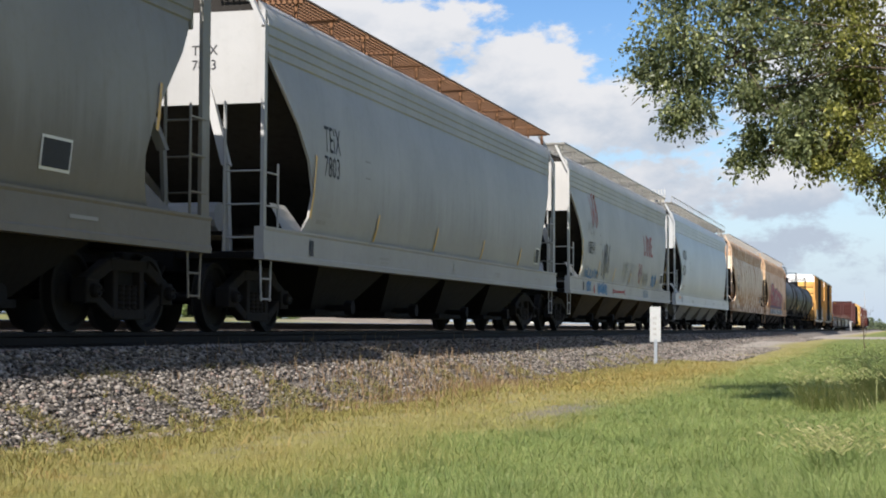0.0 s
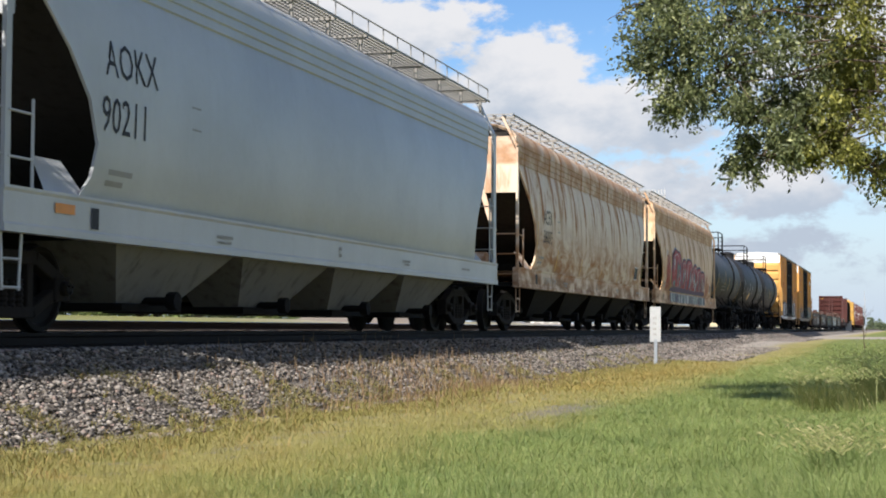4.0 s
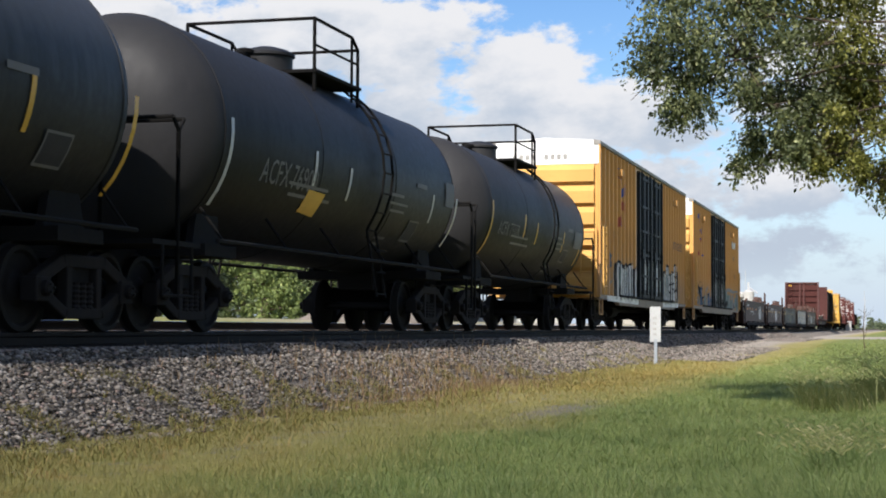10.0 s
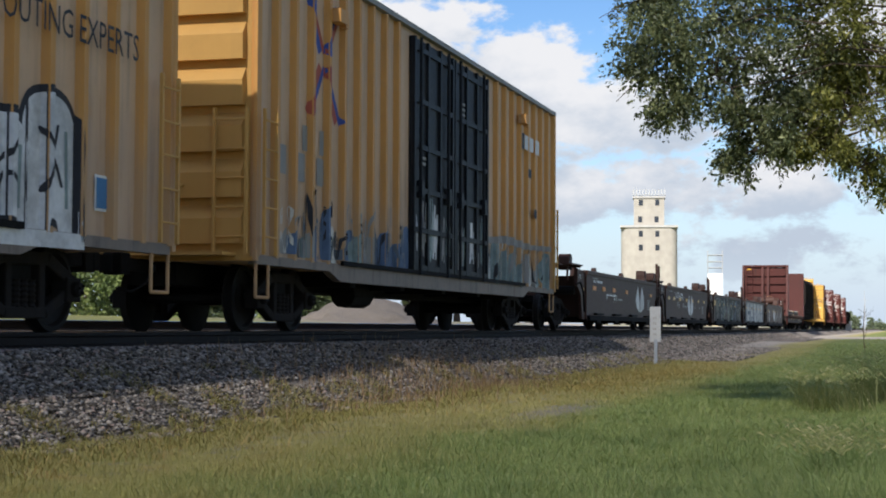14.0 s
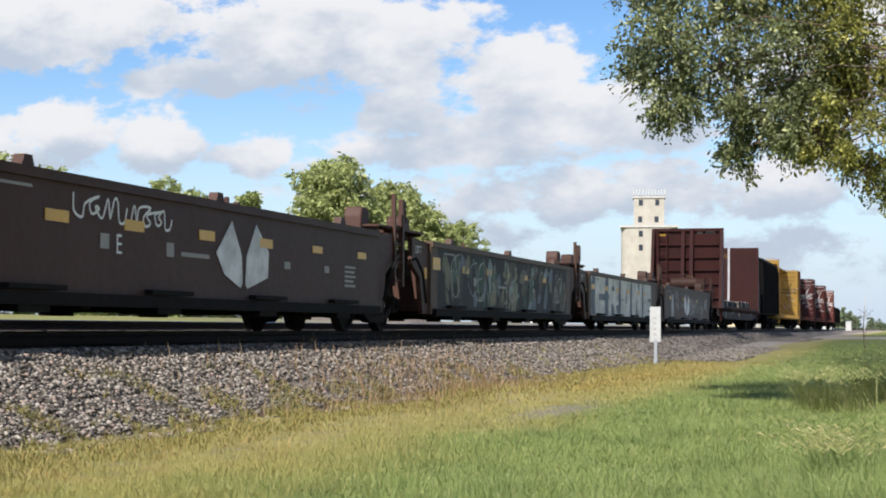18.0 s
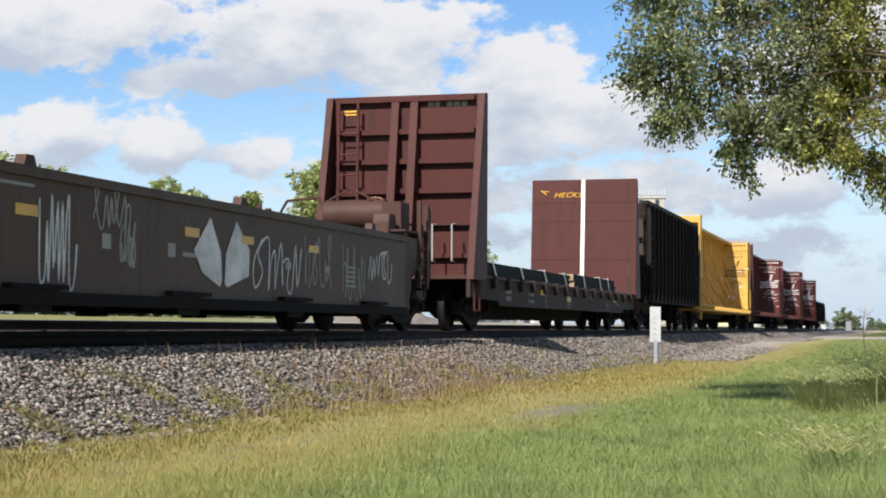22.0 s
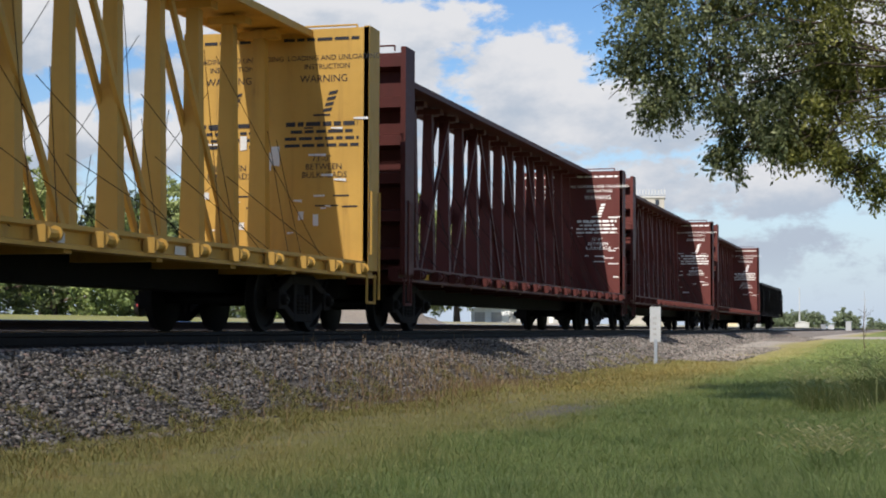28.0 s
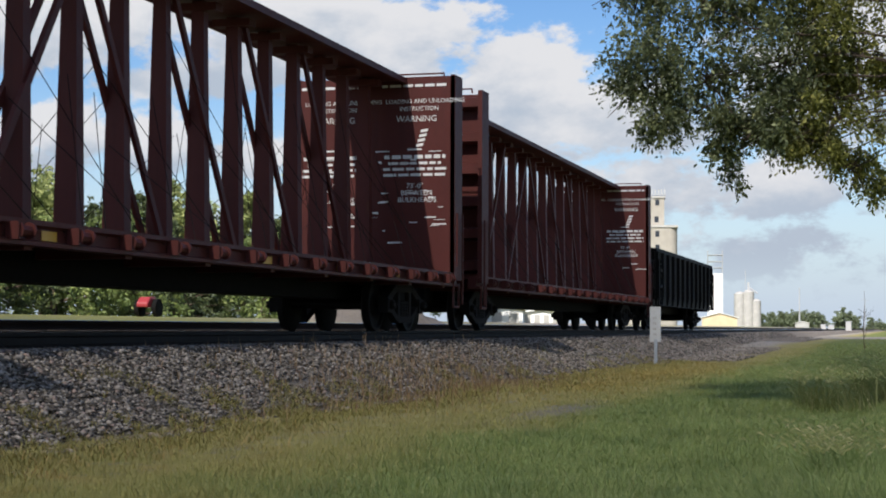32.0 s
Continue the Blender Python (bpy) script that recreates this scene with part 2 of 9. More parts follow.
CHUTE_GREY = paint("dirty grey hopper chute", (0.17, 0.17, 0.165), (0.03, 0.026, 0.022), 0.7, rough=0.8, streak=0.9)
BROWN = paint("dark brown well car paint", (0.062, 0.031, 0.023), (0.026, 0.017, 0.014), 0.6, rust_amount=0.15, streak=0.7)
BROWN_G = paint("grimy grey-brown well car paint", (0.095, 0.062, 0.046), (0.035, 0.025, 0.02), 0.6, rust_amount=0.25, streak=0.9, seed=6.0)
MAROON = paint("maroon freight car paint", (0.066, 0.019, 0.0155), (0.028, 0.016, 0.013), 0.75, rust_amount=0.12, streak=1.0)
MAROON_CB = paint("dark maroon centerbeam paint", (0.088, 0.0225, 0.0185), (0.036, 0.019, 0.016), 0.5, rust_amount=0.08, streak=0.7, seed=8.0)
GONDOLA = paint("black gondola paint", (0.012, 0.0095, 0.008), (0.036, 0.029, 0.024), 0.5, rust_amount=0.06, streak=0.9, rough=0.7)
# lit copy of the gondola's black, sun put into the colour
GOND_SUNLIT = paint("sunlit dirty black steel", (0.05, 0.043, 0.038), (0.03, 0.026, 0.023), 0.8, rust_amount=0.15, streak=1.0, rough=0.8)
GRATE = paint("rusty walkway steel", (0.24, 0.13, 0.075), (0.1, 0.06, 0.035), 0.5, rust_amount=0.35, rough=0.8)
GALV = paint("galvanised walkway steel", (0.32, 0.31, 0.29), (0.15, 0.12, 0.09), 0.4, rust_amount=0.06, rough=0.6)
TIMBER = paint("stacked dark planks", (0.014, 0.0145, 0.015), (0.04, 0.038, 0.035), 0.5, streak=0.2, rough=0.75)
END_GRAIN = paint("sawn plank ends", (0.36, 0.27, 0.16), (0.10, 0.08, 0.06), 0.6, rough=0.85)
FLAT_SILL = paint("sooty brown side sill", (0.040, 0.027, 0.024), (0.016, 0.013, 0.012), 0.6, rust_amount=0.1, streak=0.8, rough=0.7)
CREAM = flat_paint("pale cream paint", (0.55, 0.50, 0.36))
STRAP = flat_paint("steel strap", (0.5, 0.5, 0.48), 0.4)
INK = flat_paint("black lettering paint", (0.035, 0.035, 0.04))
INK_WHITE = flat_paint("white lettering paint", (0.72, 0.71, 0.68))
INK_GREY = flat_paint("faded grey lettering paint", (0.30, 0.29, 0.27))
INK_FAINT = flat_paint("dusty grey lettering paint", (0.16, 0.155, 0.15))
AMBER = flat_paint("amber reflective tape", (0.62, 0.34, 0.03), 0.4)
ORANGE = flat_paint("orange placard", (0.65, 0.27, 0.08), 0.5)
SPRAY_RED = flat_paint("red spray paint", (0.30, 0.035, 0.04), 0.6, 0.4)
SPRAY_CRIMSON = flat_paint("crimson spray paint", (0.36, 0.055, 0.055), 0.6, 0.35)
SPRAY_BLUE = flat_paint("blue spray paint", (0.07, 0.19, 0.36))
SPRAY_SILVER = flat_paint("silver spray paint", (0.58, 0.58, 0.57), 0.45, 0.4)
SPRAY_MILK = flat_paint("weathered milky spray paint", (0.56, 0.55, 0.50), 0.6, 0.35)
SPRAY_PALE = flat_paint("pale green spray paint", (0.34, 0.39, 0.31), 0.6, 0.4)
SPRAY_SLATE = flat_paint("slate grey spray paint", (0.13, 0.155, 0.185), 0.6, 0.3)
SPRAY_TEAL = flat_paint("dull teal spray paint", (0.22, 0.28, 0.27), 0.6, 0.4)
SPRAY_PURPLE = flat_paint("purple spray paint", (0.11, 0.07, 0.12))
LOGO_RED = flat_paint("faded red paint", (0.42, 0.10, 0.06))
LOGO_BLUE = flat_paint("faded blue paint", (0.06, 0.10, 0.33))

# ---- building helpers ----


def box(bm, x0, x1, y0, y1, z0, z1):
    vs = [bm.verts.new(p) for p in ((x0, y0, z0), (x1, y0, z0), (x1, y1, z0), (x0, y1, z0), (x0, y0, z1), (x1, y0, z1), (x1, y1, z1), (x0, y1, z1))]
    for f in ((0, 3, 2, 1), (4, 5, 6, 7), (0, 1, 5, 4), (1, 2, 6, 5), (2, 3, 7, 6), (3, 0, 4, 7)):
        bm.faces.new([vs[i] for i in f])


def rod(bm, a, b, r, n=6, r2=None):
    """A round bar from a to b."""
    a, b = Vector(a), Vector(b)
    d = (b - a).normalized()
    u = d.orthogonal().normalized()
    v = d.cross(u)
    r2 = r if r2 is None else r2
    lo = [bm.verts.new(a + (u * math.cos(k * math.tau / n) + v * math.sin(k * math.tau / n)) * r) for k in range(n)]
    hi = [bm.verts.new(b + (u * math.cos(k * math.tau / n) + v * math.sin(k * math.tau / n)) * r2) for k in range(n)]
    for k in range(n):
        bm.faces.new((lo[k], lo[(k + 1) % n], hi[(k + 1) % n], hi[k]))
    bm.faces.new(lo[::-1])
    bm.faces.new(hi)


def pipe(bm, pts, r, n=6):
    for a, b in zip(pts, pts[1:]):
        rod(bm, a, b, r, n)


def bar(bm, a, b, wx, wy):
    """A square-section bar from a to b, wx wide along x or z, wy deep along y."""
    a, b = Vector(a), Vector(b)
    d = (b - a).normalized()
    v = Vector((0, 1, 0))
    u = d.cross(v).normalized()
    c = [(-1, -1), (1, -1), (1, 1), (-1, 1)]
    lo = [bm.verts.new(a + u * (i * wx / 2) + v * (j * wy / 2)) for i, j in c]
    hi = [bm.verts.new(b + u * (i * wx / 2) + v * (j * wy / 2)) for i, j in c]
    for k in range(4):
        bm.faces.new((lo[k], lo[(k + 1) % 4], hi[(k + 1) % 4], hi[k]))
    bm.faces.new(lo[::-1])
    bm.faces.new(hi)


def sweep(bm, profile, xs):
    """A closed (y, z) profile swept along x; xs: one (x0, x1) or one pair for each profile point."""
    n = len(profile)
    pairs = xs if isinstance(xs, list) else [xs] * n
    lo = [bm.verts.new((pairs[i][0], *profile[i])) for i in range(n)]
    hi = [bm.verts.new((pairs[i][1], *profile[i])) for i in range(n)]
    for i in range(n):
        j = (i + 1) % n
        bm.faces.new((lo[i], lo[j], hi[j], hi[i]))
    bm.faces.new(lo[::-1])
    bm.faces.new(hi)


def extrude_xz(bm, outline, y0, y1):
    """A closed (x, z) outline given depth from y0 to y1."""
    lo = [bm.verts.new((x, y0, z)) for x, z in outline]
    hi = [bm.verts.new((x, y1, z)) for x, z in outline]
    n = len(outline)
    for i in range(n):
        j = (i + 1) % n
        bm.faces.new((lo[i], lo[j], hi[j], hi[i]))
    bm.faces.new(lo[::-1])
    bm.faces.new(hi)


def turned(bm, rings, axis_at, n=24, along="x"):
    """A solid of revolution: rings of (distance along the axis, radius)."""
    loops = []
    ox, oy, oz = axis_at
    for s, r in rings:
        loop = []
        for k in range(n):
            a = k * math.tau / n
            c, d = math.cos(a) * r, math.sin(a) * r
            p = {"x": (ox + s, oy + c, oz + d), "y": (ox + c, oy + s, oz + d), "z": (ox + c, oy + d, oz + s)}[along]
            loop.append(bm.verts.new(p))
        loops.append(loop)
    for a, b in zip(loops, loops[1:]):
        for k in range(n):
            bm.faces.new((a[k], a[(k + 1) % n], b[(k + 1) % n], b[k]))
    bm.faces.new(loops[0][::-1])
    bm.faces.new(loops[-1])


def mesh_of(name, bm, mat, smooth=False, bevel=0.0):
    if bevel:
        bmesh.ops.bevel(bm, geom=bm.edges[:], offset=bevel, segments=1, affect="EDGES", clamp_overlap=True)
    bmesh.ops.recalc_face_normals(bm, faces=bm.faces[:])
    me = bpy.data.meshes.new(name)
    bm.to_mesh(me)
    bm.free()
    me.materials.append(mat)
    if smooth:
        me.shade_smooth()
        me.set_sharp_from_angle(angle=radians(38))
    return me


def part(name, bm, mat, parent=None, label="", smooth=False, bevel=0.0):
    ob = new(name, mesh_of(name, bm, mat, smooth, bevel))
    ob.parent = parent
    if label:
        ob["label"] = label
    return ob


def share(name, me, parent, at=(0, 0, 0), turn=0.0, label=""):
    """One more object on a mesh that is already there."""
    ob = new(name, me)
    ob.parent = parent
    ob.matrix_basis = pose(*at, 0, 0, turn)
    if label:
        ob["label"] = label
    return ob


def lettering(name, text, x, z, high, mat, parent, side=lambda z: -1.612, wide=1.0, lean=0.0, end=None):
    """Painted letters on a car's side (or, with end, on a plate that faces the way it runs, at that x)."""
    cu_ = bpy.data.curves.new(name, "FONT")
    cu_.body, cu_.size, cu_.shear, cu_.resolution_u = text, high * 1.38, lean, 2
    tmp = bpy.data.objects.new(name, cu_)
    me = bpy.data.meshes.new_from_object(tmp)
    bpy.data.objects.remove(tmp)
    for v in me.vertices:
        if end is None:
            v.co = (x + v.co.x * wide, side(z + v.co.y) - 0.006, z + v.co.y)
        else:
            v.co = (end - 0.006, x - v.co.x * wide, z + v.co.y)
    me.materials.append(mat)
    ob = new(name, me)
    ob.parent = parent
    return ob


def painted(name, bm, mat, parent):
    me = bpy.data.meshes.new(name)
    bm.to_mesh(me)
    bm.free()
    me.materials.append(mat)
    ob = new(name, me)
    ob.parent = parent
    return ob


def strokes(name, lines, width, mat, parent, side=lambda z: -1.612, lift=0.007):
    """Hand-sprayed lines on a car's side: polylines of (x, z) with a width."""
    for m, pts in enumerate(lines):
        bm = bmesh.new()
        prev = None
        n = len(pts)
        up = lift + 0.0004 * (m % 7)
        for i, (x, z) in enumerate(pts):
            a = Vector(pts[max(0, i - 1)])
            b = Vector(pts[min(n - 1, i + 1)])
            t = (b - a)
            t = t.normalized() if t.length else Vector((1, 0))
            o = Vector((-t.y, t.x)) * width / 2
            pair = [bm.verts.new((x + s * o.x, side(z + s * o.y) - up, z + s * o.y)) for s in (1, -1)]
            if prev:
                bm.faces.new((prev[0], prev[1], pair[1], pair[0]))
            prev = pair
        painted(name, bm, mat, parent)


def blobs(name, shapes, mat, parent, side=lambda z: -1.612, lift=0.005):
    """Filled paint patches on a side: outlines of (x, z)."""
    for m, pts in enumerate(shapes):
        bm = bmesh.new()
        bm.faces.new([bm.verts.new((x, 0, z)) for x, z in pts])
        bmesh.ops.triangulate(bm, faces=bm.faces[:])
        low, high = min(z for x, z in pts), max(z for x, z in pts)
        cuts = int((high - low) / 0.13) if abs(side(low) - side(high)) > 0.004 or abs(side(low) - side((low + high) / 2)) > 0.004 else 0
        for k in range(1, cuts + 1):
            bmesh.ops.bisect_plane(bm, geom=bm.verts[:] + bm.edges[:] + bm.faces[:], plane_co=(0, 0, low + (high - low) * k / (cuts + 1)), plane_no=(0, 0, 1))
        for v in bm.verts:
            v.co.y = side(v.co.z) - lift - 0.0004 * (m % 5)
        painted(name, bm, mat, parent)


def bars(name, rows, mat, parent, side=lambda z: -1.612):
    """Small unreadable stencils: bars (x, z, length, height)."""
    for x, z, l, hh in rows:
        bm = bmesh.new()
        bm.faces.new([bm.verts.new((px, side(pz) - 0.006, pz)) for px, pz in ((x, z), (x + l, z), (x + l, z + hh), (x, z + hh))])
        painted(name, bm, mat, parent)


# ---- running gear, shared by all cars ----
def truck_meshes():
    got = {}
    bm = bmesh.new()
    # cast side frame: top and bottom members, columns round the spring nest
    top = [(-1.0, 0.53), (-0.45, 0.76), (0.45, 0.76), (1.0, 0.53)]
    low = [(-0.88, 0.42), (-0.40, 0.20), (0.40, 0.20), (0.88, 0.42)]
    for line, thick in ((top, 0.14), (low, 0.12)):
        for (xa, za), (xb, zb) in zip(line, line[1:]):
            bar(bm, (xa, 0, za), (xb, 0, zb), thick, 0.14)
    for xc in (-0.33, 0.33):
        bar(bm, (xc, 0, 0.2), (xc, 0, 0.76), 0.12, 0.13)
    for s in (-1, 1):
        box(bm, s * 0.94 - 0.15, s * 0.94 + 0.15, -0.10, 0.10, 0.32, 0.58)
        rod(bm, (s * 0.94, -0.17, 0.457), (s * 0.94, 0.0, 0.457), 0.085, 10)
    got["side_frame"] = mesh_of("side_frame", bm, CAST, bevel=0.012)
    bm = bmesh.new()
    turned(bm, [(0.0, 0.05)] + [(0.02 + k * 0.027, 0.066 if k % 2 else 0.05) for k in range(12)], (0, -0.02, 0.22), 10, "z")
    got["spring"] = mesh_of("spring", bm, CAST)
    bm = bmesh.new()
    for s in (-1, 1):
        turned(bm, [(s * 0.70, 0.46), (s * 0.72, 0.49), (s * 0.735, 0.457), (s * 0.84, 0.452), (s * 0.845, 0.40), (s * 0.80, 0.37), (s * 0.78, 0.2), (s * 0.84, 0.12), (s * 0.84, 0.05)], (0, 0, 0), 28, "y")
    rod(bm, (0, -1.18, 0), (0, 1.18, 0), 0.07, 10)
    for s in (-1, 1):
        for k in range(3):
            a = k * math.tau / 3
            rod(bm, (math.cos(a) * 0.045, s * 1.17, math.sin(a) * 0.045), (math.cos(a) * 0.045, s * 1.205, math.sin(a) * 0.045), 0.014, 6)
    got["wheelset"] = mesh_of("wheelset", bm, WHEEL, True)
    bm = bmesh.new()
    for s in (-1, 1):
        turned(bm, [(s * 0.8465, 0.4525), (s * 0.8485, 0.4525), (s * 0.8485, 0.425), (s * 0.8465, 0.425)], (0, 0, 0), 28, "y")
    got["tread_ring"] = mesh_of("tread_ring", bm, TREAD, True)
    bm = bmesh.new()
    box(bm, -0.22, 0.22, -1.0, 1.0, 0.42, 0.80)
    box(bm, -0.35, 0.35, -0.5, 0.5, 0.72, 0.9)
    got["bolster"] = mesh_of("bolster", bm, STEEL_DARK, bevel=0.015)
    bm = bmesh.new()
    box(bm, -0.62, 0.25, -0.09, 0.09, 0.78, 0.94)
    box(bm, -0.86, -0.60, -0.13, 0.13, 0.72, 1.0)
    box(bm, -0.95, -0.80, -0.02, 0.14, 0.74, 0.98)
    pipe(bm, [(-0.35, -0.35, 0.85), (-0.55, -0.33, 0.62), (-0.8, -0.25, 0.5), (-0.95, -0.1, 0.55)], 0.022)
    got["coupler"] = mesh_of("coupler", bm, STEEL_DARK, bevel=0.012)
    return got


TRUCK = truck_meshes()
WHEELSETS = []


def truck(car, x, half=0.94):
    body = share("truck", TRUCK["bolster"], car, (x, 0, 0), 0, "black cast-steel truck")
    for s in (-1, 1):
        share("side_frame", TRUCK["side_frame"], body, (0, s * 1.0, 0))
        for k in (-0.15, 0, 0.15):
            share("spring", TRUCK["spring"], body, (k, s * 1.0, 0))
        w = share("wheelset", TRUCK["wheelset"], body, (s * half, 0, 0.457))
        WHEELSETS.append(w)
    return body


def couplers(car, x0, x1):
    share("coupler", TRUCK["coupler"], car, (x0, 0, 0))
    share("coupler", TRUCK["coupler"], car, (x1, 0, 0), 180)


def car_root(name, x, label, category, group=""):
    ob = new(name)
    ob.empty_display_size = 0.5
    ob.location = (x, 0, 0)
    tagged(ob, label, category, group or "cars of the train")
    TRAIN.append((ob, x))
    return ob


TRAIN = []

# ---- ground, ballast and track ----


def smooth01(v, a, b):
    u = min(1.0, max(0.0, (v - a) / (b - a)))
    return u * u * (3 - 2 * u)


def ground_z(x, y):
    near = -0.90 + 0.06 * noise.noise((x * 0.35, y * 0.35, 0)) + 0.025 * noise.noise((x * 1.3, y * 1.3, 5))
    pad = smooth01(x, 46, 85)
    near = near * (1 - pad) + (-0.56 + 0.03 * noise.noise((x * 0.2, y * 0.2, 3))) * pad
    mid = -0.9
    far = 0.12 + 0.30 * smooth01(y, 9, 18)
    z = near + (mid - near) * smooth01(y, -3.0, -2.0)
    return z + (far - z) * smooth01(y, 2.2, 8.2)


def ground_material():
    def build(N, co):
        x, y, z = N.xyz(co)
        n1, n2, n3 = N.noise(co, 0.45, 4), N.noise(co, 3.0, 5, 0.65), N.noise(co, 30.0, 4, 0.7)
        green = N.mix(n2, (0.10, 0.13, 0.03), (0.20, 0.22, 0.07))
        straw = N.mix(n2, (0.22, 0.195, 0.07), (0.36, 0.31, 0.13))
        edge = N.math("ADD", y, N.math("MULTIPLY", N.math("SUBTRACT", n1, 0.5), 2.6))
        dry = N.step(edge, -6.7, -5.5)
        dry = N.math("MULTIPLY", dry, N.math("SUBTRACT", 1.0, N.math("MULTIPLY", N.step(y, 8.5, 10.0), 0.6)))
        col = N.mix(dry, green, straw)
        soil = N.mix(n3, (0.10, 0.085, 0.07), (0.30, 0.27, 0.24))
        bare = N.math("MULTIPLY", N.step(n2, 0.55, 0.64), N.step(edge, -6.4, -4.4))
        worn = N.math("ADD", N.math("POWER", N.math("DIVIDE", N.math("SUBTRACT", x, 18.6), 3.0), 2.0), N.math("POWER", N.math("DIVIDE", N.math("ADD", y, 5.75), 0.55), 2.0))
        bare = N.math("MAXIMUM", bare, N.step(N.math("ADD", worn, N.math("MULTIPLY", N.math("SUBTRACT", n2, 0.5), 5.0)), 1.3, 0.2))
        col = N.mix(N.math("MULTIPLY", bare, 0.8), col, soil)
        # gravel pad by the grade crossing
        gy = N.math("ADD", y, N.math("MULTIPLY", N.math("SUBTRACT", n1, 0.5), 3.0))
        gravel = N.math("MULTIPLY", N.step(x, 50.0, 66.0), N.math("MULTIPLY", N.step(gy, -5.2, -4.0), N.step(gy, 22.0, 8.0)))
        road = N.math("MULTIPLY", N.step(N.math("ADD", x, N.math("MULTIPLY", n1, 6.0)), 104.0, 109.0), N.step(x, 138.0, 130.0))
        gravel = N.math("MAXIMUM", gravel, road)
        col = N.mix(gravel, col, N.mix(n3, (0.20, 0.178, 0.15), (0.42, 0.375, 0.32)))
        strip = N.math("MULTIPLY", N.step(y, -1.0, 0.0), N.step(y, 8.6, 7.9))
        col = N.mix(strip, col, N.mix(n3, (0.07, 0.06, 0.05), (0.22, 0.195, 0.17)))
        return [col, 0.95, N.math("ADD", n3, N.math("MULTIPLY", n2, 2.0))]

    return surface("rough grass and gravel", build, 0.95, 0.0, 0.03)


def make_ground():
    xs = [-3000, -1200, -500, -200, -90, -40, -15] + [-5 + i * 0.5 for i in range(150)] + [72, 76, 80, 86, 92, 100, 110, 122, 136, 155, 180, 220, 270, 340, 430, 560, 750, 1100, 1700, 2600, 4000]
    ys = [-3000, -1000, -400, -160, -70, -35, -22] + [-16 + i * 0.5 for i in range(54)] + [12, 14, 16, 18, 22, 30, 45, 70, 110, 180, 320, 700, 1500, 3000]
    verts = [(x, y, ground_z(x, y)) for x in xs for y in ys]
    n = len(ys)
    faces = [(i * n + j, (i + 1) * n + j, (i + 1) * n + j + 1, i * n + j + 1) for i in range(len(xs) - 1) for j in range(n - 1)]
    me = bpy.data.meshes.new("ground")
    me.from_pydata(verts, [], faces)
    me.materials.append(ground_material())
    me.shade_smooth()
    ob = new("ground", me)
    tagged(ob, "grassy verge with dry weeds beside a gravel crossing", "ground", kind="structure")


make_ground()


def stone_material(name, lo, hi):
    def build(N, co):
        g = N.add("ShaderNodeNewGeometry")
        rnd = g.outputs["Random Per Island"]
        n = N.noise(co, 25.0, 4, 0.6)
        col = N.mix(N.math("POWER", rnd, 1.4), lo, hi)
        col = N.mix(N.math("MULTIPLY", N.math("GREATER_THAN", rnd, 0.93), 0.5), col, (0.25, 0.12, 0.09))
        col = N.mix(N.math("MULTIPLY", n, 0.5), col, tuple(c * 0.6 for c in lo))
        return [col, 0.9, n]

    return surface(name, build, 0.9, 0.0, 0.004)


BALLAST = stone_material("crushed grey granite ballast", (0.05, 0.043, 0.037), (0.50, 0.445, 0.385))
DUSTY = surface("ballast bed", lambda N, co: [N.mix(N.noise(co, 22.0, 5, 0.7), (0.07, 0.06, 0.05), (0.34, 0.295, 0.25)), 0.95, N.noise(co, 22.0, 5, 0.7)], 0.95, 0.0, 0.06)


def bed_z(y):
    """Height of the ballast's top across the near track."""
    a = abs(y)
    return -0.19 if a < 1.72 else max(-0.92, -0.19 - (a - 1.72) * 0.5)


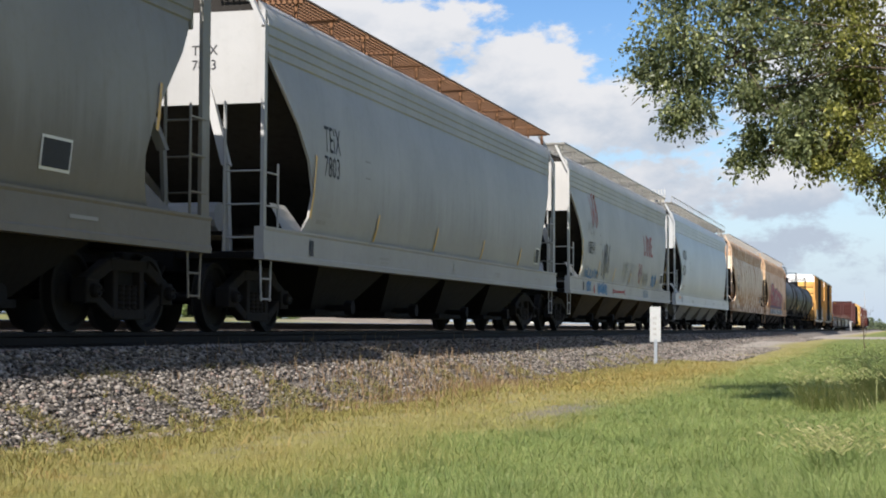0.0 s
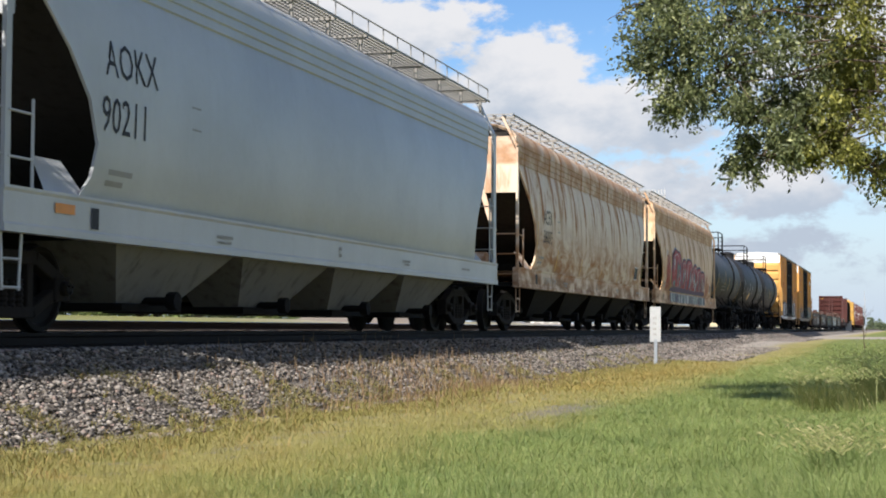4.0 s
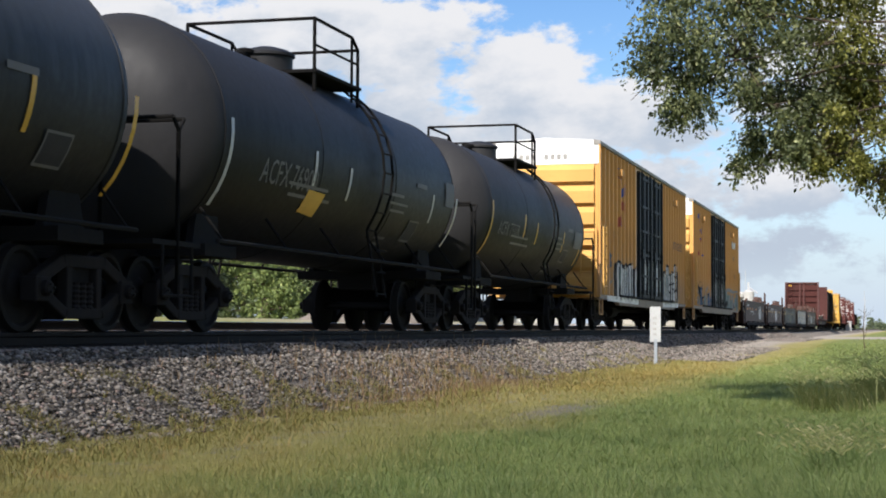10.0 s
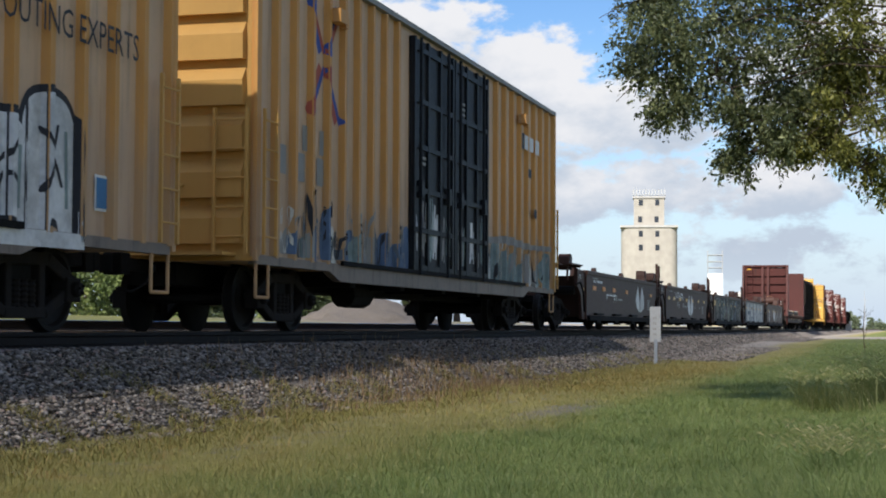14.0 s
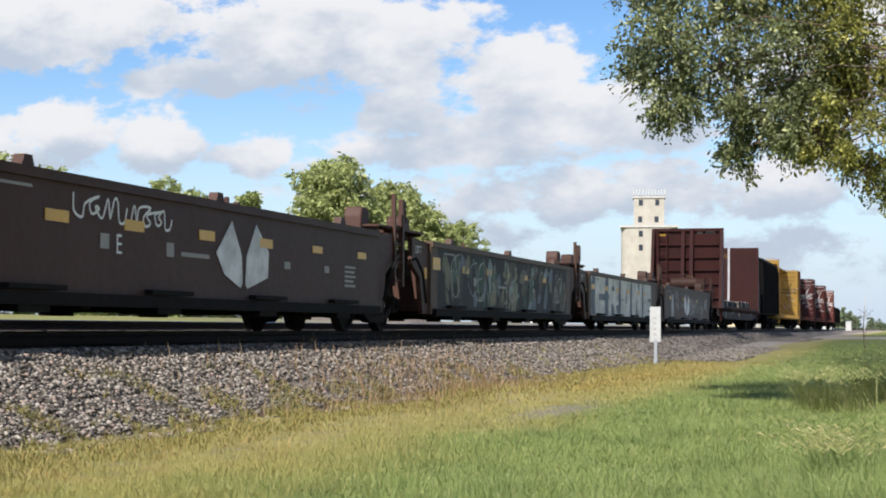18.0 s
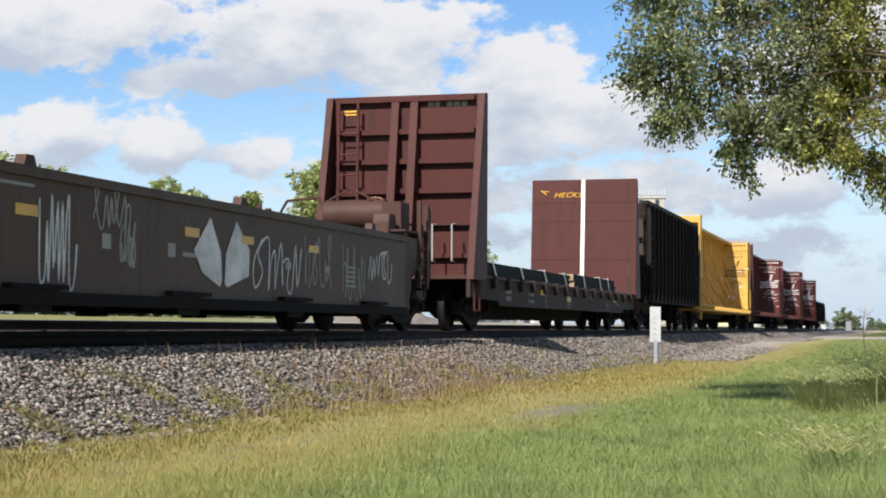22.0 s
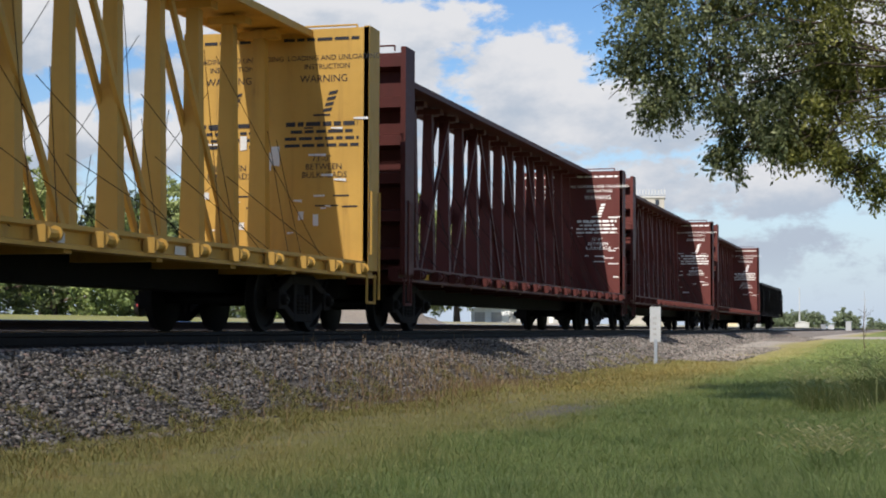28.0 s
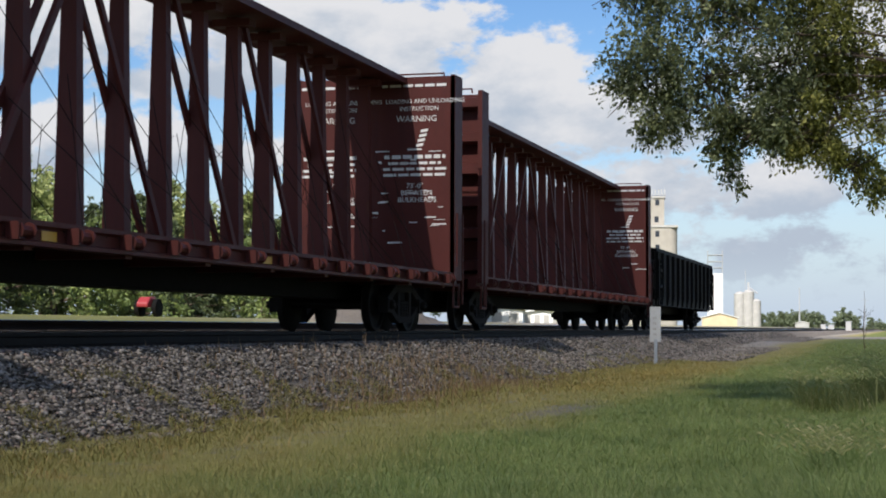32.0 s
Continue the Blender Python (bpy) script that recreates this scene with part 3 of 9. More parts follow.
def make_ballast():
    bm = bmesh.new()
    prof = [(-3.2, -0.96), (-1.74, -0.21), (1.74, -0.21), (2.4, -0.62), (2.4, -1.3), (-3.2, -1.3)]
    sweep(bm, prof, (-60, 700))
    ob = part("ballast", bm, DUSTY)
    tagged(ob, "bed of crushed grey stone under the near track", "ballast", kind="structure")
    # loose stones on the slope that faces the camera
    rng = np.random.default_rng(3)
    base = np.array([(1, 0, 0), (-1, 0, 0), (0, 1, 0), (0, -1, 0), (0, 0, 1), (0, 0, -1)], float)
    tri = np.array([(4, 0, 2), (4, 2, 1), (4, 1, 3), (4, 3, 0), (5, 2, 0), (5, 1, 2), (5, 3, 1), (5, 0, 3)])
    n = 150000
    # denser close by
    x = 8 + 112 * rng.random(n) ** 2.1
    y = -3.45 + 2.55 * rng.random(n) ** 0.9
    # the foot of the slope wanders
    foot = np.array([noise.noise((float(a) * 0.4, 0, 7)) for a in x]) * 0.35
    y = y + foot * (y < -2.5)
    keep = (y > -3.05) | (rng.random(n) < 0.35)
    x, y = x[keep], y[keep]
    # more lie scattered over the crossing's pad
    x = np.concatenate([x, 48 + 55 * rng.random(16000)])
    y = np.concatenate([y, rng.uniform(-5.0, -3.0, 16000)])
    n = len(x)
    z = np.where(np.abs(y) < 1.72, -0.19, np.maximum(-0.9 + 0.34 * np.clip((x - 46) / 39, 0, 1) ** 1.2, -0.19 - (np.abs(y) - 1.72) * 0.5))
    size = (0.010 + 0.034 * rng.random(n) ** 1.7) * (1 + np.clip(x - 25, 0, 80) * 0.012)
    v = base[None] * size[:, None, None] * rng.uniform(0.45, 1.4, (n, 6, 1))
    a = rng.uniform(0, 6.28, n)
    c, s = np.cos(a)[:, None], np.sin(a)[:, None]
    vx, vy, vz = v[..., 0] * c - v[..., 1] * s, v[..., 0] * s + v[..., 1] * c, v[..., 2] * 0.52
    b = rng.uniform(-0.6, 0.6, n)
    c, s = np.cos(b)[:, None], np.sin(b)[:, None]
    vx, vz = vx * c - vz * s, vx * s + vz * c
    verts = np.stack([vx + x[:, None], vy + y[:, None], vz + z[:, None] + 0.012], -1).reshape(-1, 3)
    faces = (tri[None] + (np.arange(n) * 6)[:, None, None]).reshape(-1, 3)
    me = bpy.data.meshes.new("ballast_stones")
    me.vertices.add(len(verts))
    me.vertices.foreach_set("co", verts.ravel())
    me.loops.add(len(faces) * 3)
    me.loops.foreach_set("vertex_index", faces.ravel())
    me.polygons.add(len(faces))
    me.polygons.foreach_set("loop_start", np.arange(len(faces)) * 3)
    me.update(calc_edges=True)
    me.materials.append(BALLAST)
    tagged(new("ballast_stones", me), "loose crushed grey ballast stones on the slope", "stones", kind="stuff")


make_ballast()
RAIL = paint("rail steel", (0.012, 0.009, 0.0075), (0.024, 0.015, 0.01), 0.5, rust_amount=0.1, rough=0.7)
RAIL_TOP = flat_paint("polished rail head", (0.55, 0.54, 0.53), 0.25)
RAIL_TOP.node_tree.nodes["Principled BSDF"].inputs["Metallic"].default_value = 0.9
TIE = paint("creosoted wooden tie", (0.035, 0.028, 0.024), (0.08, 0.07, 0.06), 0.5, rough=0.9, streak=0.2)


def make_track(name, yc, top, label):
    root = new(name)
    root.location = (0, yc, top)
    tagged(root, label, "railway track", kind="structure")
    for s in (-1, 1):
        bm = bmesh.new()
        g = s * 0.755
        prof = [(-0.037, -0.006), (-0.037, -0.045), (-0.009, -0.06), (-0.009, -0.135), (-0.07, -0.155), (-0.07, -0.17), (0.07, -0.17), (0.07, -0.155), (0.009, -0.135), (0.009, -0.06), (0.037, -0.045), (0.037, -0.006)]
        sweep(bm, [(y + g, z) for y, z in prof], (-60, 900))
        rail = part("rail", bm, RAIL, root)
        bm = bmesh.new()
        sweep(bm, [(g - 0.035, -0.0058), (g - 0.028, 0.0), (g + 0.028, 0.0), (g + 0.035, -0.0058)], (-60, 900))
        part("railhead", bm, RAIL_TOP, rail, "bright worn running surface")
    rng = random.Random(4)
    shapes = []
    for k in range(4):
        bm = bmesh.new()
        box(bm, -0.115, 0.115, -1.3, 1.3, -0.34, -0.165 - 0.008 * k)
        shapes.append(mesh_of("tie", bm, TIE, bevel=0.015))
    for i in range(150):
        share("tie", shapes[rng.randrange(4)], root, (2 + i * 0.5 + rng.uniform(-0.03, 0.03), rng.uniform(-0.06, 0.06), rng.uniform(-0.01, 0.005)), rng.uniform(-1.2, 1.2))
    return root


make_track("near_track", 0.0, 0.0, "railway track with worn rails on wooden ties")
make_track("far_track", 4.9, 0.16, "second railway track with wooden ties in gravel")
bm = bmesh.new()
sweep(bm, [(2.6, -0.5), (3.3, -0.02), (6.5, -0.02), (7.4, -0.3), (7.4, -0.8), (2.6, -0.8)], (-60, 700))
tagged(part("ballast_far", bm, DUSTY), "crushed stone bed under the second track", "ballast", kind="structure")

# ---- covered hopper cars ----


def hopper_profile():
    side = [(-1.50, 1.36), (-1.56, 1.6), (-1.60, 1.95), (-1.615, 2.4), (-1.60, 2.85), (-1.555, 3.25), (-1.49, 3.58), (-1.455, 3.70)]
    roof = [(-1.475, 3.72), (-1.462, 3.83), (-1.480, 3.85), (-1.467, 3.96), (-1.485, 3.98), (-1.472, 4.09), (-1.486, 4.11), (-1.468, 4.22), (-1.42, 4.34), (-1.32, 4.46), (-1.0, 4.58), (-0.5, 4.63), (0, 4.66)]
    half = side + roof
    return half + [(-y, z) for y, z in half[-2::-1]]


def hopper_side(z):
    pts = [(-1.50, 1.36), (-1.56, 1.6), (-1.60, 1.95), (-1.615, 2.4), (-1.60, 2.85), (-1.555, 3.25), (-1.49, 3.58), (-1.455, 3.70)]
    for (y0, z0), (y1, z1) in zip(pts, pts[1:]):
        if z0 <= z <= z1:
            return y0 + (y1 - y0) * (z - z0) / (z1 - z0)
    return -1.50 if z < 1.36 else -1.5


def end_inset(z):
    """How far the side sheet's edge stands in from the car's end at a height."""
    pts = [(1.36, 1.55), (1.6, 1.75), (1.95, 1.82), (2.4, 1.62), (2.85, 1.22), (3.25, 0.80), (3.58, 0.50), (3.8, 0.36), (5, 0.36)]
    for (z0, a), (z1, b) in zip(pts, pts[1:]):
        if z0 <= z <= z1:
            return a + (b - a) * (z - z0) / (z1 - z0)
    return pts[0][1]


def hollow_ends(bm, slopes, prof, L):
    """The body's shell, with slope sheets that run in deep under the roof at both ends."""
    n = len(prof)
    rings = []
    for slope, (e, d) in zip(slopes, ((0.0, 1), (L, -1))):
        rim = [bm.verts.new((e + d * end_inset(z), y, z)) for y, z in prof]
        lip = [bm.verts.new((e + d * (end_inset(z) + 0.01), y * 0.975, z - 0.02 if z > 4 else z)) for y, z in prof]
        deep = [bm.verts.new((e + d * (end_inset(z) + 0.05 + 2.7 * min(1.0, max(0.0, (3.2 - z) / 1.7))), y * 0.95, z - 0.05 if z > 4 else z + 0.03)) for y, z in prof]
        for p, q in ((rim, lip), (lip, deep)):
            for i in range(n):
                bm.faces.new((p[i], p[(i + 1) % n], q[(i + 1) % n], q[i]))
        # the slope sheet, strip by strip from side to side
        own = [slope.verts.new(v.co) for v in deep]
        for i in range(n // 2):
            a, b = n - 1 - i, n - 2 - i
            if i + 1 < b:
                slope.faces.new((own[i], own[i + 1], own[b], own[a]))
        rings.append(rim)
    for i in range(n):
        bm.faces.new((rings[0][i], rings[0][(i + 1) % n], rings[1][(i + 1) % n], rings[1][i]))


def ladder(car, x0, x1, y, z0, z1, rungs, mat, label="", face="x"):
    bm = bmesh.new()
    for x in (x0, x1):
        bar(bm, (x, y, z0), (x, y, z1), 0.04, 0.04)
    for k in range(rungs):
        z = z0 + (k + 0.6) * (z1 - z0) / rungs
        rod(bm, (x0, y - 0.02, z), (x1, y - 0.02, z), 0.014, 5)
    return part("ladder", bm, mat, car, label)


def end_ladder(car, x, y0, y1, z0, z1, rungs, mat):
    bm = bmesh.new()
    for y in (y0, y1):
        bar(bm, (x, y, z0), (x, y, z1), 0.04, 0.04)
    for k in range(rungs):
        z = z0 + (k + 0.6) * (z1 - z0) / rungs
        rod(bm, (x, y0, z), (x, y1, z), 0.014, 5)
    return part("ladder", bm, mat, car)


def hopper(x, length, mat, label, walk_mat, sill_mat=None, ribs=0, rail=False, chute=None, airy=False):
    car = car_root("hopper_car", x, label, "hopper car", "covered hopper cars")
    L = length
    sill_mat = sill_mat or mat
    prof = hopper_profile()
    bm = bmesh.new()
    slopes = (bmesh.new(), bmesh.new())
    hollow_ends(bm, slopes, prof, L)
    body = part("body", bm, mat, car, smooth=True)
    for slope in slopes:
        part("slope_sheet", slope, SLOPE, car, "dirty slope sheet coloured dark for the shade it lies in")
    if ribs:
        for k in range(1, ribs):
            bm = bmesh.new()
            xr = 1.0 + (L - 2.0) * k / ribs
            zs = [1.37 + i * 0.29 for i in range(9)]
            for za, zb in zip(zs, zs[1:]):
                if end_inset(za) < xr < L - end_inset(za):
                    ya, yb = hopper_side(za), hopper_side(zb)
                    vs = [bm.verts.new(p) for p in ((xr - 0.035, ya - 0.001, za), (xr - 0.012, ya - 0.016, za), (xr + 0.012, ya - 0.016, za), (xr + 0.035, ya - 0.001, za), (xr - 0.035, yb - 0.001, zb), (xr - 0.012, yb - 0.016, zb), (xr + 0.012, yb - 0.016, zb), (xr + 0.035, yb - 0.001, zb))]
                    for a in range(3):
                        bm.faces.new((vs[a], vs[a + 1], vs[a + 5], vs[a + 4]))
            part("weld_seam", bm, mat, body)
    for s in (-1, 1):
        bm = bmesh.new()
        sweep(bm, [(s * 1.45, 0.95), (s * 1.60, 0.95), (s * 1.60, 1.02), (s * 1.585, 1.04), (s * 1.585, 1.33), (s * 1.60, 1.36), (s * 1.60, 1.385), (s * 1.45, 1.385)], (0.0, L))
        part("side_sill", bm, sill_mat, car)
    bm = bmesh.new()
    box(bm, 0.0, L, -0.3, 0.3, 0.80, 1.1)
    for e in (0.05, L - 0.65):
        box(bm, e, e + 0.6, -1.44, 1.44, 0.97, 1.06)
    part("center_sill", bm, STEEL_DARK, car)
    # discharge hoppers under the floor
    bays = 4 if L < 19.2 else 4
    x0, x1 = 2.5, L - 2.5
    for k in range(bays):
        a, b = x0 + (x1 - x0) * k / bays, x0 + (x1 - x0) * (k + 1) / bays
        m = (a + b) / 2
        bm = bmesh.new()
        for s in (-1, 1):
            lo = [bm.verts.new(p) for p in ((a + 0.1, s * 1.42, 1.0), (b - 0.1, s * 1.42, 1.0), (b - 0.1, s * 0.3, 1.0), (a + 0.1, s * 0.3, 1.0))]
            hi = [bm.verts.new(p) for p in ((m - 0.75, s * 0.95, 0.32), (m + 0.75, s * 0.95, 0.32), (m + 0.75, s * 0.3, 0.32), (m - 0.75, s * 0.3, 0.32))]
            for i in range(4):
                bm.faces.new((lo[i], lo[(i + 1) % 4], hi[(i + 1) % 4], hi[i]))
            bm.faces.new(hi)
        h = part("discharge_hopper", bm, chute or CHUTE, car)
        bm = bmesh.new()
        box(bm, m - 0.8, m + 0.8, -1.05, 1.05, 0.24, 0.33)
        rod(bm, (m - 0.1, -1.35, 0.36), (m - 0.1, 1.35, 0.36), 0.05, 8)
        rod(bm, (m - 0.1, -1.42, 0.36), (m - 0.1, -1.3, 0.36), 0.11, 8)
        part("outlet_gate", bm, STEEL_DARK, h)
    # roof: hatch coaming and running boards
    bm = bmesh.new()
    box(bm, 0.9, L - 0.9, -0.32, 0.32, 4.6, 4.76)
    for k in range(9):
        xk = 1.2 + (L - 2.4) * (k + 0.5) / 9
        rod(bm, (xk - 0.7, 0, 4.75), (xk + 0.7, 0, 4.75), 0.12, 8)
    part("roof_hatch", bm, mat, car)
    for s in (-1, 1):
        bm = bmesh.new()
        y0, y1 = (-1.42, -0.74) if s < 0 else (0.74, 1.42)
        lines, gap = (4, 0.42) if airy else (9, 0.12)
        for k in range(lines):
            yk = y0 + (y1 - y0) * k / (lines - 1)
            box(bm, 0.05, L - 0.05, yk - 0.012, yk + 0.012, 4.73, 4.765)
        for k in range(int(L / gap)):
            xk = 0.06 + k * gap
            box(bm, xk - 0.008, xk + 0.008, y0, y1, 4.735, 4.76)
        w = part("running_board", bm, walk_mat, car, "open steel grating")
        bm = bmesh.new()
        box(bm, -0.03, 0.03, y0, y1, 4.69, 4.73)
        bar(bm, (0, y0 + 0.12, 4.35), (0, y0 + 0.12, 4.7), 0.05, 0.05)
        bar(bm, (0, y1 - 0.1, 4.55), (0, y1 - 0.1, 4.7), 0.05, 0.05)
        me = mesh_of("bracket", bm, walk_mat)
        for k in range(13):
            share("bracket", me, w, (0.35 + (L - 0.7) * k / 12, 0, 0))
        if rail:
            bm = bmesh.new()
            ye = y0 if s < 0 else y1
            for k in range(25):
                xk = 0.2 + (L - 0.4) * k / 24
                rod(bm, (xk, ye, 4.75), (xk, ye, 4.98), 0.012, 4)
            rod(bm, (0.2, ye, 4.98), (L - 0.2, ye, 4.98), 0.014, 5)
            part("toe_rail", bm, GALV, w)
    # end posts, bent over at the top, and ladders
    for e, d in ((0.0, 1), (L, -1)):
        for s in (-1, 1):
            bm = bmesh.new()
            wide = 0.10 if d > 0 else 0.22
            bar(bm, (e + d * 0.11, s * 1.53, 1.0), (e + d * 0.11, s * 1.53, 4.05), wide, 0.05)
            bar(bm, (e + d * 0.11, s * 1.53, 4.02), (e + d * 0.11, s * 1.2, 4.70), wide, 0.06)
            post_ = part("corner_post", bm, mat, car)
            for z in (1.22, 1.66, 2.10, 2.55)[:3 if d > 0 else 4]:
                bm = bmesh.new()
                pipe(bm, [(e + d * 0.11, s * 1.56, z), (e + d * 0.56, s * 1.56, z)], 0.014, 5)
                if s < 0:
                    pipe(bm, [(e + d * 0.06, -1.53, z + 0.02), (e + d * 0.06, -1.0, z + 0.02)], 0.014, 5)
                part("ladder_rung", bm, mat, post_)
            bm = bmesh.new()
            rod(bm, (e + d * 0.56, s * 1.56, 0.98), (e + d * 0.56, s * 1.56, 2.25 if d > 0 else 2.7), 0.018, 5)
            if s < 0:
                rod(bm, (e + d * 0.06, -1.0, 1.06), (e + d * 0.06, -1.0, 3.05), 0.022, 5)
            part("ladder_stile", bm, mat, post_)
            bm = bmesh.new()
            for xs_, xb in ((0.10, 0.14), (0.48, 0.44)):
                bar(bm, (e + d * xs_, s * 1.5, 0.96), (e + d * xb, s * 1.5, 0.40), 0.035, 0.014)
            for z in (0.43, 0.70):
                pipe(bm, [(e + d * 0.12, s * 1.5, z), (e + d * 0.47, s * 1.5, z)], 0.014, 5)
            part("sill_step", bm, mat, car)
        bm = bmesh.new()
        box(bm, min(e + d * 0.30, e + d * 0.36), max(e + d * 0.30, e + d * 0.36), -1.46, 1.46, 3.05 if d > 0 else 3.62, 4.3)
        bar(bm, (e + d * 0.12, -1.05, 1.06), (e + d * 0.12, -1.0, 2.2), 0.10, 0.05)
        bar(bm, (e + d * 0.12, -1.0, 2.2), (e + d * 0.33, -0.62, 3.3), 0.10, 0.12)
        bar(bm, (e + d * 0.1, 0.9, 1.06), (e + d * 0.36, 0.9, 3.5), 0.12, 0.06)
        part("end_sheet", bm, mat, car)
        bm = bmesh.new()
        rod(bm, (e + d * 0.5, -0.75, 1.55), (e + d * 0.5, 0.1, 1.55), 0.2, 12)
        box(bm, e + d * 0.5 - 0.15, e + d * 0.5 + 0.15, 0.25, 0.7, 1.06, 1.5)
        part("brake_cylinder", bm, mat, car)
        bm = bmesh.new()
        bm.faces.new([bm.verts.new(p) for p in ((e + d * 0.9, -1.50, 1.386), (e + d * 1.75, -1.50, 1.386), (e + d * 1.75, -1.2, 1.78), (e + d * 1.15, -1.2, 1.78))])
        bmesh.ops.solidify(bm, geom=bm.faces[:], thickness=0.02)
        part("gusset", bm, mat, car)
        truck(car, e + d * 1.1)
    couplers(car, 0.0, L)
    return car


H1 = hopper(-1.7, 19.9, GREY, "grey covered hopper car with dirt along the sill", GALV)
H2 = hopper(19.9, 18.85, GREY_B, "weathered grey covered hopper car with rusty running boards", GRATE)
H3 = hopper(40.45, 18.55, GREY_C, "light grey covered hopper car scrawled with graffiti", GALV, chute=CHUTE_TAN)
H4 = hopper(60.55, 19.3, GREY_D, "clean grey covered hopper car with dark lettering", GALV, rail=True, chute=CHUTE_GREY)
H5 = hopper(81.8, 19.2, RUSTY, "cream covered hopper car streaked with rust", GALV, ribs=14, airy=True)
H6 = hopper(102.5, 18.7, TAN, "tan rusty covered hopper car with red graffiti", GALV, ribs=12, airy=True)

# ---- tank cars ----


def tank_car(x, length, mat, label, marks):
    car = car_root("tank_car", x, label, "tank car", "tank cars")
    L, r, zc = length, 1.50, 2.56
    bm = bmesh.new()
    a, b = 0.75, L - 0.75
    rings = [(a, 0.02), (a + 0.03, 0.5), (a + 0.14, 0.95), (a + 0.32, 1.28), (a + 0.55, 1.45), (a + 0.75, r)]
    rings += [(b - (s - a), q) for s, q in rings[::-1]]
    turned(bm, rings, (0, 0, zc), 56)
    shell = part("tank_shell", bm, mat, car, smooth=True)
    for xw in (a + 0.75, a + 0.75 + (b - a - 1.5) / 3, a + 0.75 + 2 * (b - a - 1.5) / 3, b - 0.75):
        bm = bmesh.new()
        turned(bm, [(-0.02, r + 0.001), (-0.01, r + 0.008), (0.01, r + 0.008), (0.02, r + 0.001)], (xw, 0, zc), 56)
        part("weld_band", bm, mat, shell, smooth=True)
    m = L / 2
    bm = bmesh.new()
    turned(bm, [(0, 0.42), (0.28, 0.42), (0.30, 0.46), (0.34, 0.46), (0.40, 0.36), (0.46, 0.15)], (m - 0.35, 0, 4.0), 20, "z")
    dome = part("dome", bm, mat, car, smooth=True)
    for px, h in ((m - 1.0, 0.32), (m - 1.25, 0.22), (m + 0.45, 0.26)):
        bm = bmesh.new()
        turned(bm, [(0, 0.10), (h * 0.7, 0.10), (h * 0.75, 0.15), (h * 0.9, 0.15), (h, 0.06)], (px, 0.1, 4.03), 10, "z")
        part("valve", bm, STEEL_DARK, dome)
    for s in (-1, 1):
        bm = bmesh.new()
        y = s * 1.05
        pipe(bm, [(m - 1.0, y, 3.65), (m - 1.0, y, 4.76), (m + 0.75, y, 4.76), (m + 1.05, y, 4.6), (m + 1.05, y, 3.65)], 0.028)
        rod(bm, (m + 0.75, y, 3.7), (m + 0.75, y, 4.76), 0.024, 6)
        pipe(bm, [(m - 1.0, y, 4.36), (m + 1.05, y, 4.36)], 0.02)
        part("safety_railing", bm, STEEL_DARK, car)
    for xr, zr in ((m - 1.0, 4.76), (m + 1.05, 4.60)):
        bm = bmesh.new()
        rod(bm, (xr, -1.05, zr), (xr, 1.05, zr), 0.026)
        part("cross_rail", bm, STEEL_DARK, car)
    for s in (-1, 1):
        bm = bmesh.new()
        box(bm, m - 1.05, m + 1.1, s * 0.8 - 0.3, s * 0.8 + 0.3, 3.93, 3.98)
        part("platform", bm, STEEL_DARK, car)
    for s in (-1, 1):
        bm = bmesh.new()
        arc = []
        for k in range(9):
            t = radians(-35 + k * 11.5)
            arc.append((math.cos(t) * 1.62 * s, zc + math.sin(t) * 1.62))
        for xl in (m + 0.75, m + 1.2):
            pipe(bm, [(xl, y, z) for y, z in arc], 0.022)
            rod(bm, (xl, arc[0][0], arc[0][1]), (xl, s * 1.5, 0.55), 0.022)
        for y, z in arc:
            rod(bm, (m + 0.75, y, z), (m + 1.2, y, z), 0.014, 5)
        for z in (0.6, 0.95, 1.3):
            rod(bm, (m + 0.75, s * 1.5, z), (m + 1.2, s * 1.5, z), 0.014, 5)
        part("ladder", bm, TANK_GEAR, car)
    for s in (-1, 1):
        bm = bmesh.new()
        rod(bm, (1.2, s * 1.52, 1.12), (L - 1.2, s * 1.52, 1.12), 0.03, 6)
        for k in range(6):
            xk = 1.4 + (L - 2.8) * k / 5
            rod(bm, (xk, s * 1.52, 1.12), (xk, s * 1.2, 1.55), 0.018, 5)
        part("grab_rail", bm, TANK_GEAR, car)
    for e, d in ((0.0, 1), (L, -1)):
        bm = bmesh.new()
        box(bm, min(e, e + d * 2.8), max(e, e + d * 2.8), -0.32, 0.32, 0.75, 1.12)
        part("stub_sill", bm, TANK_GEAR, car)
        bm = bmesh.new()
        box(bm, min(e + d * 0.05, e + d * 0.75), max(e + d * 0.05, e + d * 0.75), -1.5, 1.5, 1.0, 1.06)
        part("end_platform", bm, TANK_GEAR, car)
        bm = bmesh.new()
        box(bm, min(e + d * 1.45, e + d * 2.45), max(e + d * 1.45, e + d * 2.45), -1.25, 1.25, 0.95, 1.1)
        part("bolster", bm, TANK_GEAR, car)
        for s in (-1, 1):
            bm = bmesh.new()
            extrude_xz(bm, [(e + d * 1.5, 1.06), (e + d * 2.4, 1.06), (e + d * 2.2, 1.75), (e + d * 1.7, 1.75)], s * 1.0 - 0.05, s * 1.0 + 0.05)
            part("saddle", bm, TANK_GEAR, car)
